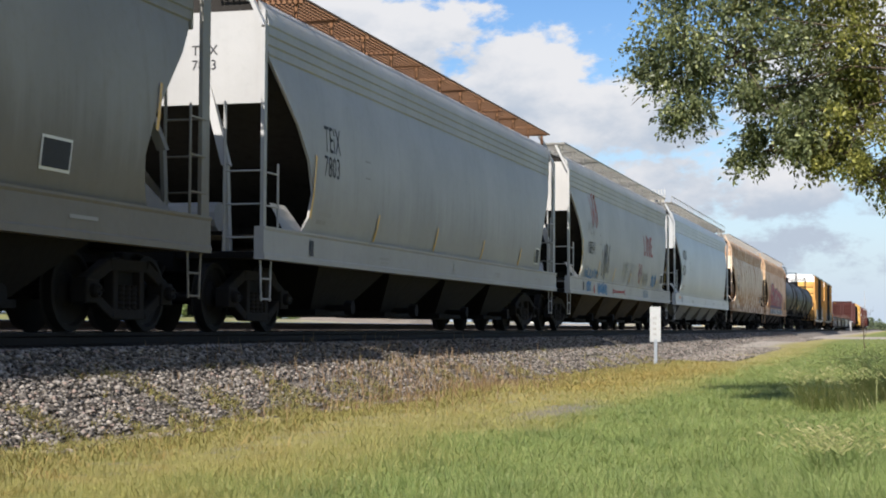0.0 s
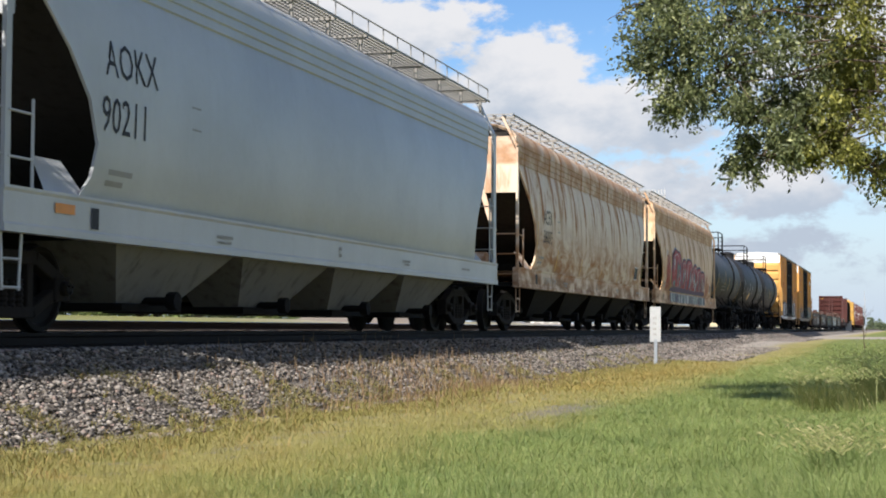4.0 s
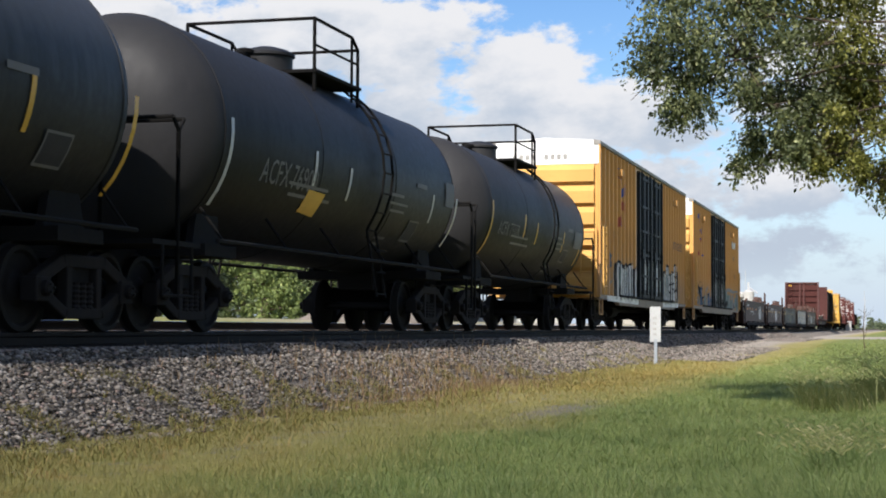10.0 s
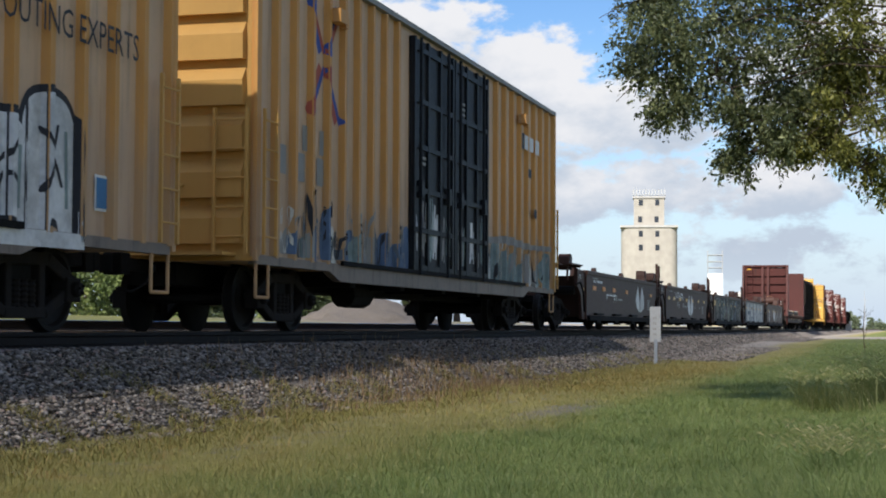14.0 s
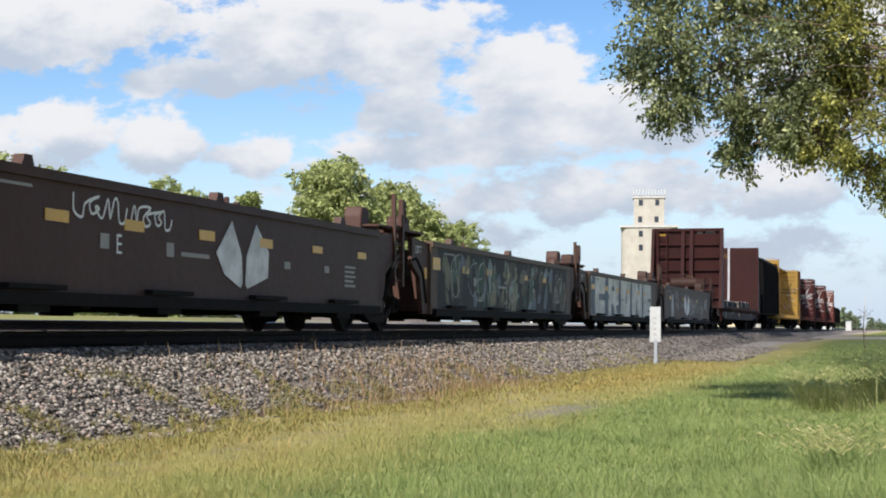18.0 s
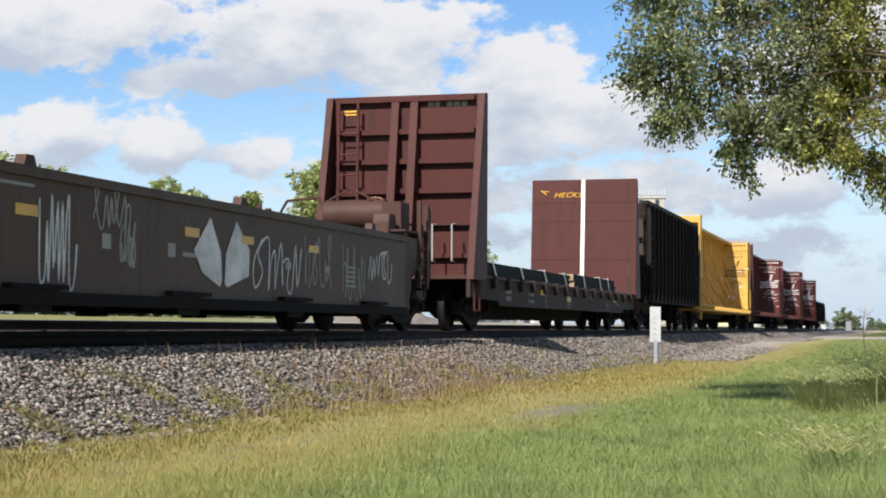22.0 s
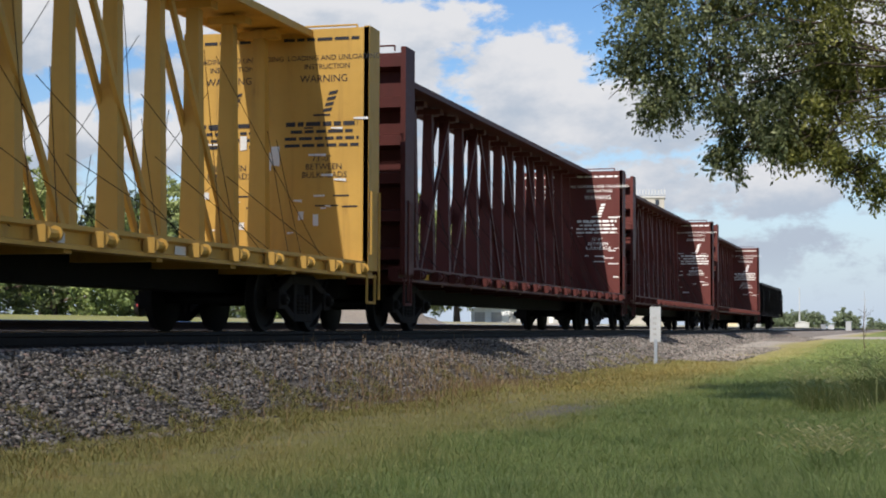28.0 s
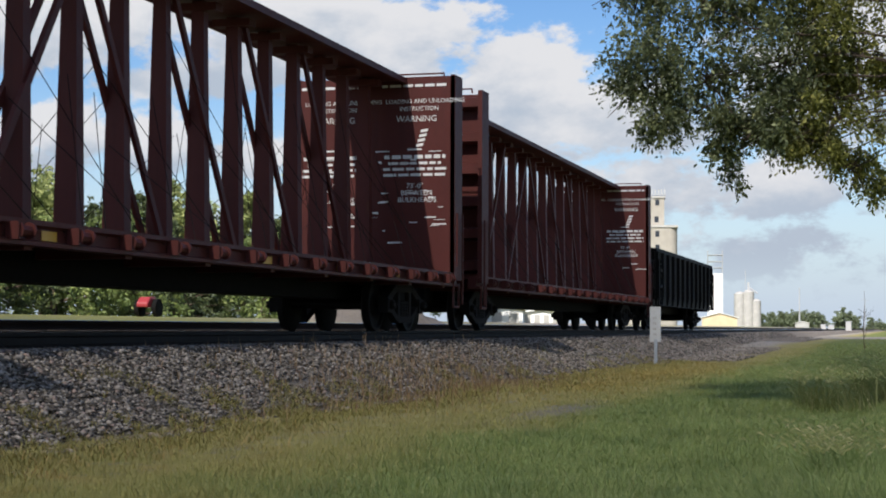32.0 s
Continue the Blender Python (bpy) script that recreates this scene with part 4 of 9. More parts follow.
        for s in (-1, 1):
            bm = bmesh.new()
            pipe(bm, [(e + d * 0.1, s * 1.5, 0.4), (e + d * 0.1, s * 1.5, 2.35), (e + d * 0.25, s * 1.5, 2.5), (e + d * 0.25, s * 0.5, 2.5), (e + d * 0.1, s * 0.5, 2.3), (e + d * 0.1, s * 0.5, 1.06)], 0.026)
            pipe(bm, [(e + d * 0.1, s * 1.5, 0.42), (e + d * 0.5, s * 1.5, 0.42), (e + d * 0.5, s * 1.5, 1.0)], 0.022)
            part("end_railing", bm, TANK_GEAR, car)
        truck(car, e + d * 1.5)
    couplers(car, 0.0, L)

    def side(z):
        u = max(-1.0, min(1.0, (z - zc) / (r + 0.004)))
        return -math.sqrt(max(0.02, 1 - u * u)) * (r + 0.004)

    tape, stripes, writes = marks
    for xs_, z0, z1 in stripes:
        strip = bmesh.new()
        zz = [z0 + (z1 - z0) * k / 6 for k in range(7)]
        for p, q in zip(zz, zz[1:]):
            strip.faces.new([strip.verts.new(v) for v in ((xs_, side(p) - 0.006, p), (xs_ + 0.09, side(p) - 0.006, p), (xs_ + 0.09, side(q) - 0.006, q), (xs_, side(q) - 0.006, q))])
        part("reflective_tape", strip, tape, shell)
    for text, xt, zt, hh in writes:
        lettering("lettering", text, xt, zt, hh, INK_FAINT, shell, side, 0.85)
    bars("stencil", [(m - 3.0, 2.05, 1.6, 0.045), (m - 2.9, 1.9, 1.7, 0.045), (m + 1.6, 2.25, 0.7, 0.05), (m + 1.6, 2.12, 1.0, 0.04), (m + 1.7, 2.0, 0.8, 0.04), (m + 3.0, 2.5, 0.6, 0.08), (m + 1.7, 1.55, 0.55, 0.04), (m + 1.75, 1.45, 0.4, 0.04)], INK_FAINT, shell, side)
    return car


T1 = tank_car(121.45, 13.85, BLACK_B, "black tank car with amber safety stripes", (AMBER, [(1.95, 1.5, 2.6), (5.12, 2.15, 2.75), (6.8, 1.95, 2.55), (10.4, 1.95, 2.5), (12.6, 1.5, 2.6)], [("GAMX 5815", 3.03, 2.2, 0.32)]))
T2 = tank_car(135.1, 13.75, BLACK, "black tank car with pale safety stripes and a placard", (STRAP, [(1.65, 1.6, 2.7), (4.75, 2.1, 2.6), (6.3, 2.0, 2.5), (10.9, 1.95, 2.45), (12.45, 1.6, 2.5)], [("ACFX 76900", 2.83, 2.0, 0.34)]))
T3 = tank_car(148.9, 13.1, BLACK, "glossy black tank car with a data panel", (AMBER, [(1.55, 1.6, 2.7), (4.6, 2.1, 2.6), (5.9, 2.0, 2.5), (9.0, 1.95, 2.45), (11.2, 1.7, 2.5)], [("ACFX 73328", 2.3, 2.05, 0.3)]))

# ---- boxcars ----


def boxcar(x, length, label):
    car = car_root("boxcar", x, label, "boxcar", "yellow boxcars")
    L, w, z0, z1 = length, 1.50, 0.92, 5.2
    bm = bmesh.new()
    box(bm, 0.08, L - 0.08, -w, w, z0, z1)
    body = part("body", bm, SHEET, car)
    d0, d1 = 7.05, 12.35
    # side posts, each a shallow hat
    posts = [0.12, L - 0.12]
    posts += [0.12 + (d0 - 0.22) * k / 10 for k in range(1, 10)]
    posts += [d1 + 0.1 + (L - 0.22 - d1) * k / 9 for k in range(1, 9)]
    bm = bmesh.new()
    sweep_o = [(-0.08, 0.0), (-0.048, -0.09), (0.048, -0.09), (0.08, 0.0)]
    lo = [bm.verts.new((a, b, z0 + 0.06)) for a, b in sweep_o]
    hi = [bm.verts.new((a, b, z1 - 0.04)) for a, b in sweep_o]
    for k in range(3):
        bm.faces.new((lo[k], lo[k + 1], hi[k + 1], hi[k]))
    bm.faces.new(lo)
    bm.faces.new(hi[::-1])
    me = mesh_of("side_post", bm, YELLOW)
    for p in posts:
        share("side_post", me, car, (p, -w, 0))
        share("side_post", me, car, (L - p, w, 0), 180)
    for s in (-1, 1):
        bm = bmesh.new()
        extrude_xz(bm, [(0.1, 1.0), (0.1, 0.88), (2.9, 0.88), (3.4, 0.74), (L - 3.4, 0.74), (L - 2.9, 0.88), (L - 0.1, 0.88), (L - 0.1, 1.0)], s * 1.52 - 0.05, s * 1.52 + 0.07)
        part("side_sill", bm, SILL_GRIME, car)
        # plug doors with their frames and locking bars
        for k in range(2):
            a = d0 + k * 2.65 + 0.03
            b = a + 2.59
            bm = bmesh.new()
            box(bm, a, b, s * 1.53 - 0.03, s * 1.53 + 0.03, z0 + 0.1, z1 - 0.12)
            door = part("plug_door", bm, DOOR, car, "grimy dark plug door", bevel=0.01)
            bm = bmesh.new()
            yo = s * 1.575
            for xv in (a + 0.06, a + 0.9, a + 1.7, b - 0.06):
                box(bm, xv - 0.05, xv + 0.05, yo - 0.035, yo + 0.035, z0 + 0.1, z1 - 0.12)
            for zv in (1.1, 1.75, 2.45, 3.2, 4.0, 4.9):
                box(bm, a, b, yo - 0.03, yo + 0.03, zv - 0.045, zv + 0.045)
            part("door_frame", bm, DOOR, door)
            for xv in (a + 0.35, b - 0.45):
                bm = bmesh.new()
                rod(bm, (xv, s * 1.62, z0 + 0.05), (xv, s * 1.62, z1 - 0.1), 0.03, 6)
                box(bm, xv - 0.08, xv + 0.08, s * 1.62 - 0.05, s * 1.62 + 0.05, 2.3, 2.6)
                part("lock_rod", bm, DOOR, door)
        bm = bmesh.new()
        box(bm, 3.4, L - 3.4, s * 1.60 - 0.02, s * 1.60 + 0.03, 0.98, 1.05)
        part("door_track", bm, STEEL_DARK, car)
        bm = bmesh.new()
        sweep(bm, [(s * 1.40, 5.18), (s * 1.60, 5.18), (s * 1.60, 5.27), (s * 1.40, 5.32)], (0.0, L))
        part("top_chord", bm, GREY, car)
    bm = bmesh.new()
    sweep(bm, [(-1.5, 5.21), (-1.45, 5.31), (0, 5.39), (1.45, 5.31), (1.5, 5.21)], (0.03, L - 0.03))
    part("roof", bm, WHITE, car)
    for e, d in ((0.0, 1), (L, -1)):
        bm = bmesh.new()
        xo = e + d * 0.055
        box(bm, min(xo, xo + d * 0.04), max(xo, xo + d * 0.04), -1.58, 1.58, z0, 4.63)
        end = part("end_wall", bm, YELLOW_END, car)
        for k in range(6):
            zc = 1.35 + k * 0.6
            bm = bmesh.new()
            pr = [(xo, zc - 0.20), (xo - d * 0.13, zc - 0.21), (xo - d * 0.14, zc + 0.12), (xo, zc + 0.30)]
            extrude_xz(bm, pr, -1.42, 1.42)
            part("end_rib", bm, YELLOW_END, end)
        bm = bmesh.new()
        box(bm, min(xo, xo - d * 0.03), max(xo, xo - d * 0.03), -1.58, 1.58, 4.64, 5.28)
        part("end_top_panel", bm, WHITE, car, "white upper end panel")
        for s in (-1, 1):
            bm = bmesh.new()
            bar(bm, (xo, s * 1.57, z0), (xo, s * 1.57, 5.28), 0.09, 0.05)
            part("corner_post", bm, YELLOW, car)
            ladder(car, e + d * 0.12, e + d * 0.55, s * 1.66, 1.0, 2.9, 5, YELLOW_END)
            bm = bmesh.new()
            pipe(bm, [(e + d * 0.12, s * 1.55, 0.9), (e + d * 0.12, s * 1.55, 0.45), (e + d * 0.55, s * 1.55, 0.45), (e + d * 0.55, s * 1.55, 0.9)], 0.022)
            part("sill_step", bm, YELLOW, car)
        end_ladder(car, xo - d * 0.16, -1.5, -1.05, 1.0, 2.9, 5, YELLOW_END)
        bm = bmesh.new()
        box(bm, min(xo, xo - d * 0.45), max(xo, xo - d * 0.45), -1.3, 1.3, 0.98, 1.02)
        pipe(bm, [(xo - d * 0.1, -0.6, 1.9), (xo - d * 0.3, -0.6, 1.9), (xo - d * 0.3, 0.6, 1.9), (xo - d * 0.1, 0.6, 1.9)], 0.02)
        part("crossover_platform", bm, YELLOW_END, car)
        truck(car, e + d * 2.4)
    bm = bmesh.new()
    box(bm, 0.3, L - 0.3, -0.35, 0.35, 0.62, 0.95)
    part("center_sill", bm, STEEL_DARK, car)
    for k in range(5):
        xk = 4.2 + k * 2.6
        bm = bmesh.new()
        box(bm, xk, xk + 0.25, -1.45, 1.45, 0.68, 0.92)
        part("cross_bearer", bm, STEEL_DARK, car)
    bm = bmesh.new()
    rod(bm, (6.0, -0.7, 0.6), (7.0, -0.7, 0.6), 0.22, 10)
    part("air_reservoir", bm, STEEL_DARK, car)
    couplers(car, 0.0, L)
    return car


B1 = boxcar(162.5, 18.75, "dirty yellow boxcar with double plug doors and silver graffiti")
B2 = boxcar(183.65, 19.05, "dirty yellow boxcar with a faded red and blue emblem")

# ---- articulated well cars ----


def well_unit(x, length, mat, label, first=False, last=False):
    car = car_root("well_car", x, label, "well car", "articulated well car units")
    L = length
    for s in (-1, 1):
        bm = bmesh.new()
        box(bm, 0.0, L, s * 1.50 - 0.05, s * 1.50 + 0.05, 0.30, 1.56)
        wall = part("side_wall", bm, mat, car, bevel=0.01)
        bm = bmesh.new()
        box(bm, 0.0, L, s * 1.5 - 0.09, s * 1.5 + 0.09, 1.50, 1.60)
        part("top_chord", bm, mat, wall)
        bm = bmesh.new()
        box(bm, 0.1, L - 0.1, s * 1.5 - 0.13, s * 1.5 + 0.11, 0.27, 0.40)
        for k in range(4):
            xk = 1.6 + (L - 3.4) * k / 3
            box(bm, xk - 0.55, xk + 0.55, s * 1.56 - 0.09, s * 1.56 + 0.09, 0.42, 0.47)
            box(bm, xk - 0.3, xk + 0.3, s * 1.5 - 0.1, s * 1.5 + 0.1, 0.20, 0.28)
        part("bottom_rail", bm, STEEL_DARK, wall)
    bm = bmesh.new()
    box(bm, 0.1, L - 0.1, -1.4, 1.4, 0.30, 0.36)
    for k in range(6):
        xk = 0.8 + (L - 1.6) * k / 5
        box(bm, xk - 0.1, xk + 0.1, -1.42, 1.42, 0.24, 0.34)
    part("floor", bm, STEEL_DARK, car)
    # container pedestals standing over the walls
    for xk in (1.6, L * 0.5, L - 1.6):
        for s in (-1, 1):
            bm = bmesh.new()
            extrude_xz(bm, [(xk - 0.14, 1.58), (xk + 0.14, 1.58), (xk + 0.07, 1.72), (xk - 0.07, 1.72)], s * 1.45 - 0.06, s * 1.45 + 0.06)
            part("container_guide", bm, BROWN, car)
    for e, d in ((0.0, 1), (L, -1)):
        reach = 1.55
        for s in (-1, 1):
            # side sheet sloping up over the truck
            bm = bmesh.new()
            extrude_xz(bm, [(e, 0.30), (e, 1.56), (e - d * 1.0, 1.62), (e - d * 1.0, 1.15), (e - d * 0.55, 0.95), (e - d * 0.35, 0.30)], s * 1.46 - 0.04, s * 1.46 + 0.04)
            part("end_side_sheet", bm, BROWN, car)
            bm = bmesh.new()
            far = s > 0 and d < 0
            k0, k1, tz = (0.45, 0.75, 1.96) if far else (0.15, 0.62, 2.02)
            extrude_xz(bm, [(e - d * k0, 1.60), (e - d * k1, 1.60), (e - d * (k1 - 0.03), tz - 0.08), (e - d * (k1 - 0.12), tz), (e - d * (k0 + 0.08), tz), (e - d * (k0 + 0.02), tz - 0.14)], s * 1.05 - 0.15, s * 1.05 + 0.15)
            part("stacking_cone_box", bm, CREAM if far else BROWN, car, "boxed locking post", bevel=0.02)
        bm = bmesh.new()
        box(bm, min(e - d * 0.1, e - d * reach), max(e - d * 0.1, e - d * reach), -0.5, 0.5, 0.9, 1.25)
        box(bm, min(e + d * 0.05, e - d * 0.08), max(e + d * 0.05, e - d * 0.08), -1.42, 1.42, 0.36, 1.45)
        part("end_frame", bm, BROWN, car)
        bm = bmesh.new()
        x0, x1 = min(e - d * 0.2, e - d * 1.45), max(e - d * 0.2, e - d * 1.45)
        for xk in (x0 + 0.1, x1 - 0.1):
            box(bm, xk - 0.03, xk + 0.03, -1.45, 1.45, 1.655, 1.70)
        for yk in (-1.3, 1.3):
            for xk in (x0 + 0.1, x1 - 0.1):
                bar(bm, (xk, yk, 1.3), (xk, yk, 1.69), 0.05, 0.05)
        wk = part("end_walkway", bm, BROWN, car, "steel plank walkway")
        for k in range(8):
            yk = -1.35 + k * 0.386
            bm = bmesh.new()
            box(bm, x0, x1, yk - 0.14, yk + 0.14, 1.70, 1.735)
            part("walkway_plank", bm, BROWN, wk)
        bm = bmesh.new()
        rod(bm, (e - d * 0.9, -0.3, 1.05), (e - d * 0.9, -1.4, 1.05), 0.12, 8)
        pipe(bm, [(e - d * 0.3, -1.55, 0.5), (e - d * 0.6, -1.58, 1.0), (e - d * 1.0, -1.58, 1.25), (e - d * 1.2, -1.5, 1.2)], 0.025)
        part("brake_pipe", bm, STEEL_DARK, car)
        # tall ladder stiles beside the joint
        if d < 0:
            for s in (-1, 1):
                bm = bmesh.new()
                bar(bm, (e + 0.98, s * 1.5, 0.75), (e + 0.98, s * 1.5, 2.28), 0.07, 0.07)
                bar(bm, (e + 1.42, s * 1.5, 0.75), (e + 1.42, s * 1.5, 2.22), 0.10, 0.08)
                for z in (0.85, 1.15, 1.45, 1.75):
                    rod(bm, (e + 0.98, s * 1.5, z), (e + 1.42, s * 1.5, z), 0.02, 5)
                pipe(bm, [(e + 1.42, s * 1.52, 2.20), (e + 1.56, s * 1.52, 2.18), (e + 1.56, s * 1.52, 1.82), (e + 1.44, s * 1.52, 1.80)], 0.015)
                part("ladder", bm, BROWN, car, "tall rusty ladder stiles")
    if first:
        truck(car, -1.45)
        couplers(car, -2.2, L)
    truck(car, L + 1.45)
    return car


WELLS = [well_unit(206.95, 12.35, BROWN, "dark brown well car unit with orange placards", first=True), well_unit(222.3, 12.45, BROWN, "dark brown well car unit with a white emblem"), well_unit(237.8, 12.65, BROWN_G, "well car unit covered in wild dark graffiti"), well_unit(253.1, 12.35, BROWN_G, "well car unit lettered in big silver block letters"), well_unit(267.7, 13.9, BROWN_G, "grimy grey well car unit with tags and an air tank", last=True)]
W5 = WELLS[4]
bm = bmesh.new()
rod(bm, (14.85, -0.9, 2.05), (14.85, 0.2, 2.05), 0.26, 14)
box(bm, 14.6, 15.1, -1.25, -0.9, 1.74, 2.25)
pipe(bm, [(14.7, 0.2, 2.1), (14.7, 0.3, 2.35), (14.7, 0.9, 2.3), (14.7, 1.2, 1.8)], 0.025)
pipe(bm, [(14.7, -0.7, 2.3), (14.7, -0.3, 2.5), (14.7, 0.1, 2.3)], 0.02)
part("air_tank", bm, BROWN, W5, "rusty air reservoir and valve", True)
bm = bmesh.new()
for y in (-1.45, -0.95):
    pipe(bm, [(15.4, y, 0.6), (15.4, y, 2.15), (15.55, y, 2.25), (15.7, y, 2.15), (15.7, y, 0.9)], 0.025)
pipe(bm, [(15.4, -1.45, 1.9), (15.4, 1.2, 1.9)], 0.02)
part("end_railing", bm, BROWN, W5)
bm = bmesh.new()
ring = [(15.3, -0.55 + 0.27 * math.cos(k * math.tau / 16), 2.12 + 0.27 * math.sin(k * math.tau / 16)) for k in range(17)]
pipe(bm, ring, 0.014, 5)
for k in range(0, 16, 4):
    rod(bm, (15.3, -0.55, 2.12), ring[k], 0.010, 4)
part("hand_brake_wheel", bm, GRATE, W5, "rusty hand brake wheel")
couplers(W5, 0, 16.2)

# ---- bulkhead flat car with its load ----


def bulkhead_flat(x, length):
    car = car_root("bulkhead_flat_car", x, "maroon bulkhead flat car carrying strapped dark plank stacks", "flat car")
    L = length
    for s in (-1, 1):
        bm = bmesh.new()
        extrude_xz(bm, [(0.1, 1.06), (0.1, 0.66), (2.4, 0.62), (2.6, 0.52), (L - 2.6, 0.52), (L - 2.4, 0.62), (L - 0.1, 0.66), (L - 0.1, 1.06)], s * 1.45 - 0.04, s * 1.45 + 0.04)
        sill = part("side_sill", bm, FLAT_SILL, car)
        bm = bmesh.new()
        box(bm, 0.1, L - 0.1, s * 1.47 - 0.07, s * 1.47 + 0.07, 1.06, 1.115)
        part("edge_rail", bm, BROWN, sill, bevel=0.012)
        me = None
        for k in range(16):
            bm = bmesh.new()
            extrude_xz(bm, [(-0.10, 1.135), (-0.10, 1.0), (-0.06, 0.86), (0.06, 0.86), (0.10, 1.0), (0.10, 1.135)], -0.06, 0.06)
            if me is None:
                me = mesh_of("stake_pocket", bm, FLAT_SILL, bevel=0.01)
            else:
                bm.free()
            share("stake_pocket", me, sill, (0.10 + 1.265 * (k + 0.4), s * 1.53, 0))
    bm = bmesh.new()
    box(bm, 0.05, L - 0.05, -1.42, 1.42, 1.02, 1.09)
    part("deck", bm, BROWN, car)
    bm = bmesh.new()
    extrude_xz(bm, [(0.3, 1.02), (0.3, 0.6), (3.4, 0.6), (4.6, 0.26), (L - 4.6, 0.26), (L - 3.4, 0.6), (L - 0.3, 0.6), (L - 0.3, 1.02)], -0.5, 0.5)
    part("center_sill", bm, STEEL_DARK, car)
    for e, d in ((0.65, 1), (L - 0.75, -1)):
        bm = bmesh.new()
        lean = 0.30 if d < 0 else 0.0
        extrude_xz(bm, [(e + d * (0.1 + lean), 1.1), (e + d * 0.1, 4.75), (e, 4.75), (e + d * lean, 1.1)], -1.67, 1.67)
        bulk = part("bulkhead", bm, MAROON, car, "tall riveted end bulkhead")
        xo = e - d * 0.10
        # tapering outer gussets and paired centre posts
        for yp, thick, low, high in ((-1.6, 0.07, 0.62 if d < 0 else 1.0, 0.12), (1.6, 0.07, 0.62 if d < 0 else 1.0, 0.12), (-0.2, 0.08, 0.7, 0.10), (0.2, 0.08, 0.7, 0.10)):
            bm = bmesh.new()
            extrude_xz(bm, [(e + d * lean, 1.0), (e, 4.73), (e - d * high, 4.73), (e - d * low, 1.0)], yp - thick, yp + thick)
            part("bulkhead_post", bm, MAROON, bulk)
        for z in (1.5, 2.15, 2.8, 3.4, 4.0, 4.66):
            bm = bmesh.new()
            box(bm, min(xo - d * 0.03, e), max(xo - d * 0.03, e), -1.45, 1.45, z - 0.05, z + 0.05)
            part("bulkhead_rib", bm, MAROON, bulk)
        for s in (-1, 1):
            bm = bmesh.new()
            pipe(bm, [(e - d * 0.45, s * 1.62, 0.55), (e - d * 0.45, s * 1.62, 1.6)], 0.022)
            part("grab_iron", bm, MAROON, bulk)
            bm = bmesh.new()
            pipe(bm, [(e - d * 0.1, s * 1.56, 1.0), (e - d * 0.1, s * 1.56, 0.4), (e - d * 0.5, s * 1.56, 0.4), (e - d * 0.5, s * 1.56, 1.0)], 0.022)
            part("sill_step", bm, MAROON, bulk)
        bm = bmesh.new()
        for y in (0.95, 1.36):
            bar(bm, (e - d * 0.3, y, 1.2), (e - d * 0.24, y, 4.6), 0.04, 0.05)
        for k in range(8):
            z = 1.45 + k * 0.42
            rod(bm, (e - d * 0.28, 0.95, z), (e - d * 0.28, 1.36, z), 0.016, 5)
        part("ladder", bm, MAROON, bulk)
        for y in (-0.75, -1.15):
            bm = bmesh.new()
            pipe(bm, [(e - d * 0.5, y, 1.35), (e - d * 0.68, y, 1.37), (e - d * 0.68, y, 2.08), (e - d * 0.40, y, 2.10)], 0.02)
            part("grab_iron", bm, GALV, bulk, "pale grab loop")
        truck(car, 1.9 if d > 0 else L - 2.0)
    # worn markings high on the leading bulkhead
    for name, m, spots in (("stencil", INK_GREY, [(-0.45, 4.50, 0.12), (-0.6, 4.50, 0.1), (-0.85, 4.50, 0.12), (-1.0, 4.50, 0.12), (-1.15, 4.50, 0.12)]), ("placard", AMBER, [(1.32, 4.38, 0.3)])):
        for y, z, w in spots:
            bm = bmesh.new()
            bm.faces.new([bm.verts.new((0.645, p, q)) for p, q in ((y, z), (y - w, z), (y - w, z + 0.1), (y, z + 0.1))])
            painted(name, bm, m, car)
    # weld seams across the trailing bulkhead, and the white strip down its middle
    for z in (2.2, 3.42, 4.02):
        xw = L - 1.150 + 0.30 * (z - 1.1) / 3.65
        for ya, yb in ((-1.64, -0.05), (0.10, 1.64)):
            bm = bmesh.new()
            box(bm, xw - 0.006, xw + 0.02, ya, yb, z - 0.012, z + 0.012)
            part("weld_seam", bm, MAROON, car)
    bm = bmesh.new()
    extrude_xz(bm, [(L - 1.158, 1.12), (L - 0.860, 4.74), (L - 0.848, 4.74), (L - 1.146, 1.12)], -0.035, 0.085)
    part("white_stripe", bm, INK_WHITE, car)
    bars("stencil", [(3.1, 0.64, 0.5, 0.1), (3.1, 0.79, 0.5, 0.08), (5.33, 0.78, 0.16, 0.07), (5.55, 0.78, 0.32, 0.07), (5.33, 0.63, 0.14, 0.07), (5.53, 0.63, 0.34, 0.07), (9.76, 0.64, 0.14, 0.05), (9.95, 0.64, 0.24, 0.05), (9.78, 0.57, 0.4, 0.03), (12.85, 0.84, 0.5, 0.05), (12.95, 0.91, 0.2, 0.05), (14.4, 0.84, 0.3, 0.05), (17.2, 0.72, 0.35, 0.05)], INK_FAINT, car, lambda z: -1.488)
    bars("placard", [(6.58, 0.83, 0.46, 0.12), (9.76, 0.72, 0.16, 0.13), (10.0, 0.72, 0.2, 0.13), (16.6, 0.82, 0.5, 0.05)], AMBER, car, lambda z: -1.488)
    for x0, z0, w, h in ((7.12, 0.56, 0.2, 0.27), (15.47, 0.58, 0.34, 0.28)):
        bars("data_plate", [(x0, z0, w, 0.015), (x0, z0 + h, w, 0.015), (x0, z0, 0.02, h), (x0 + w - 0.02, z0, 0.02, h), (x0 + 0.06, z0 + 0.1, w - 0.12, 0.08)], INK_FAINT, car, lambda z: -1.488)
    couplers(car, 0.0, L)
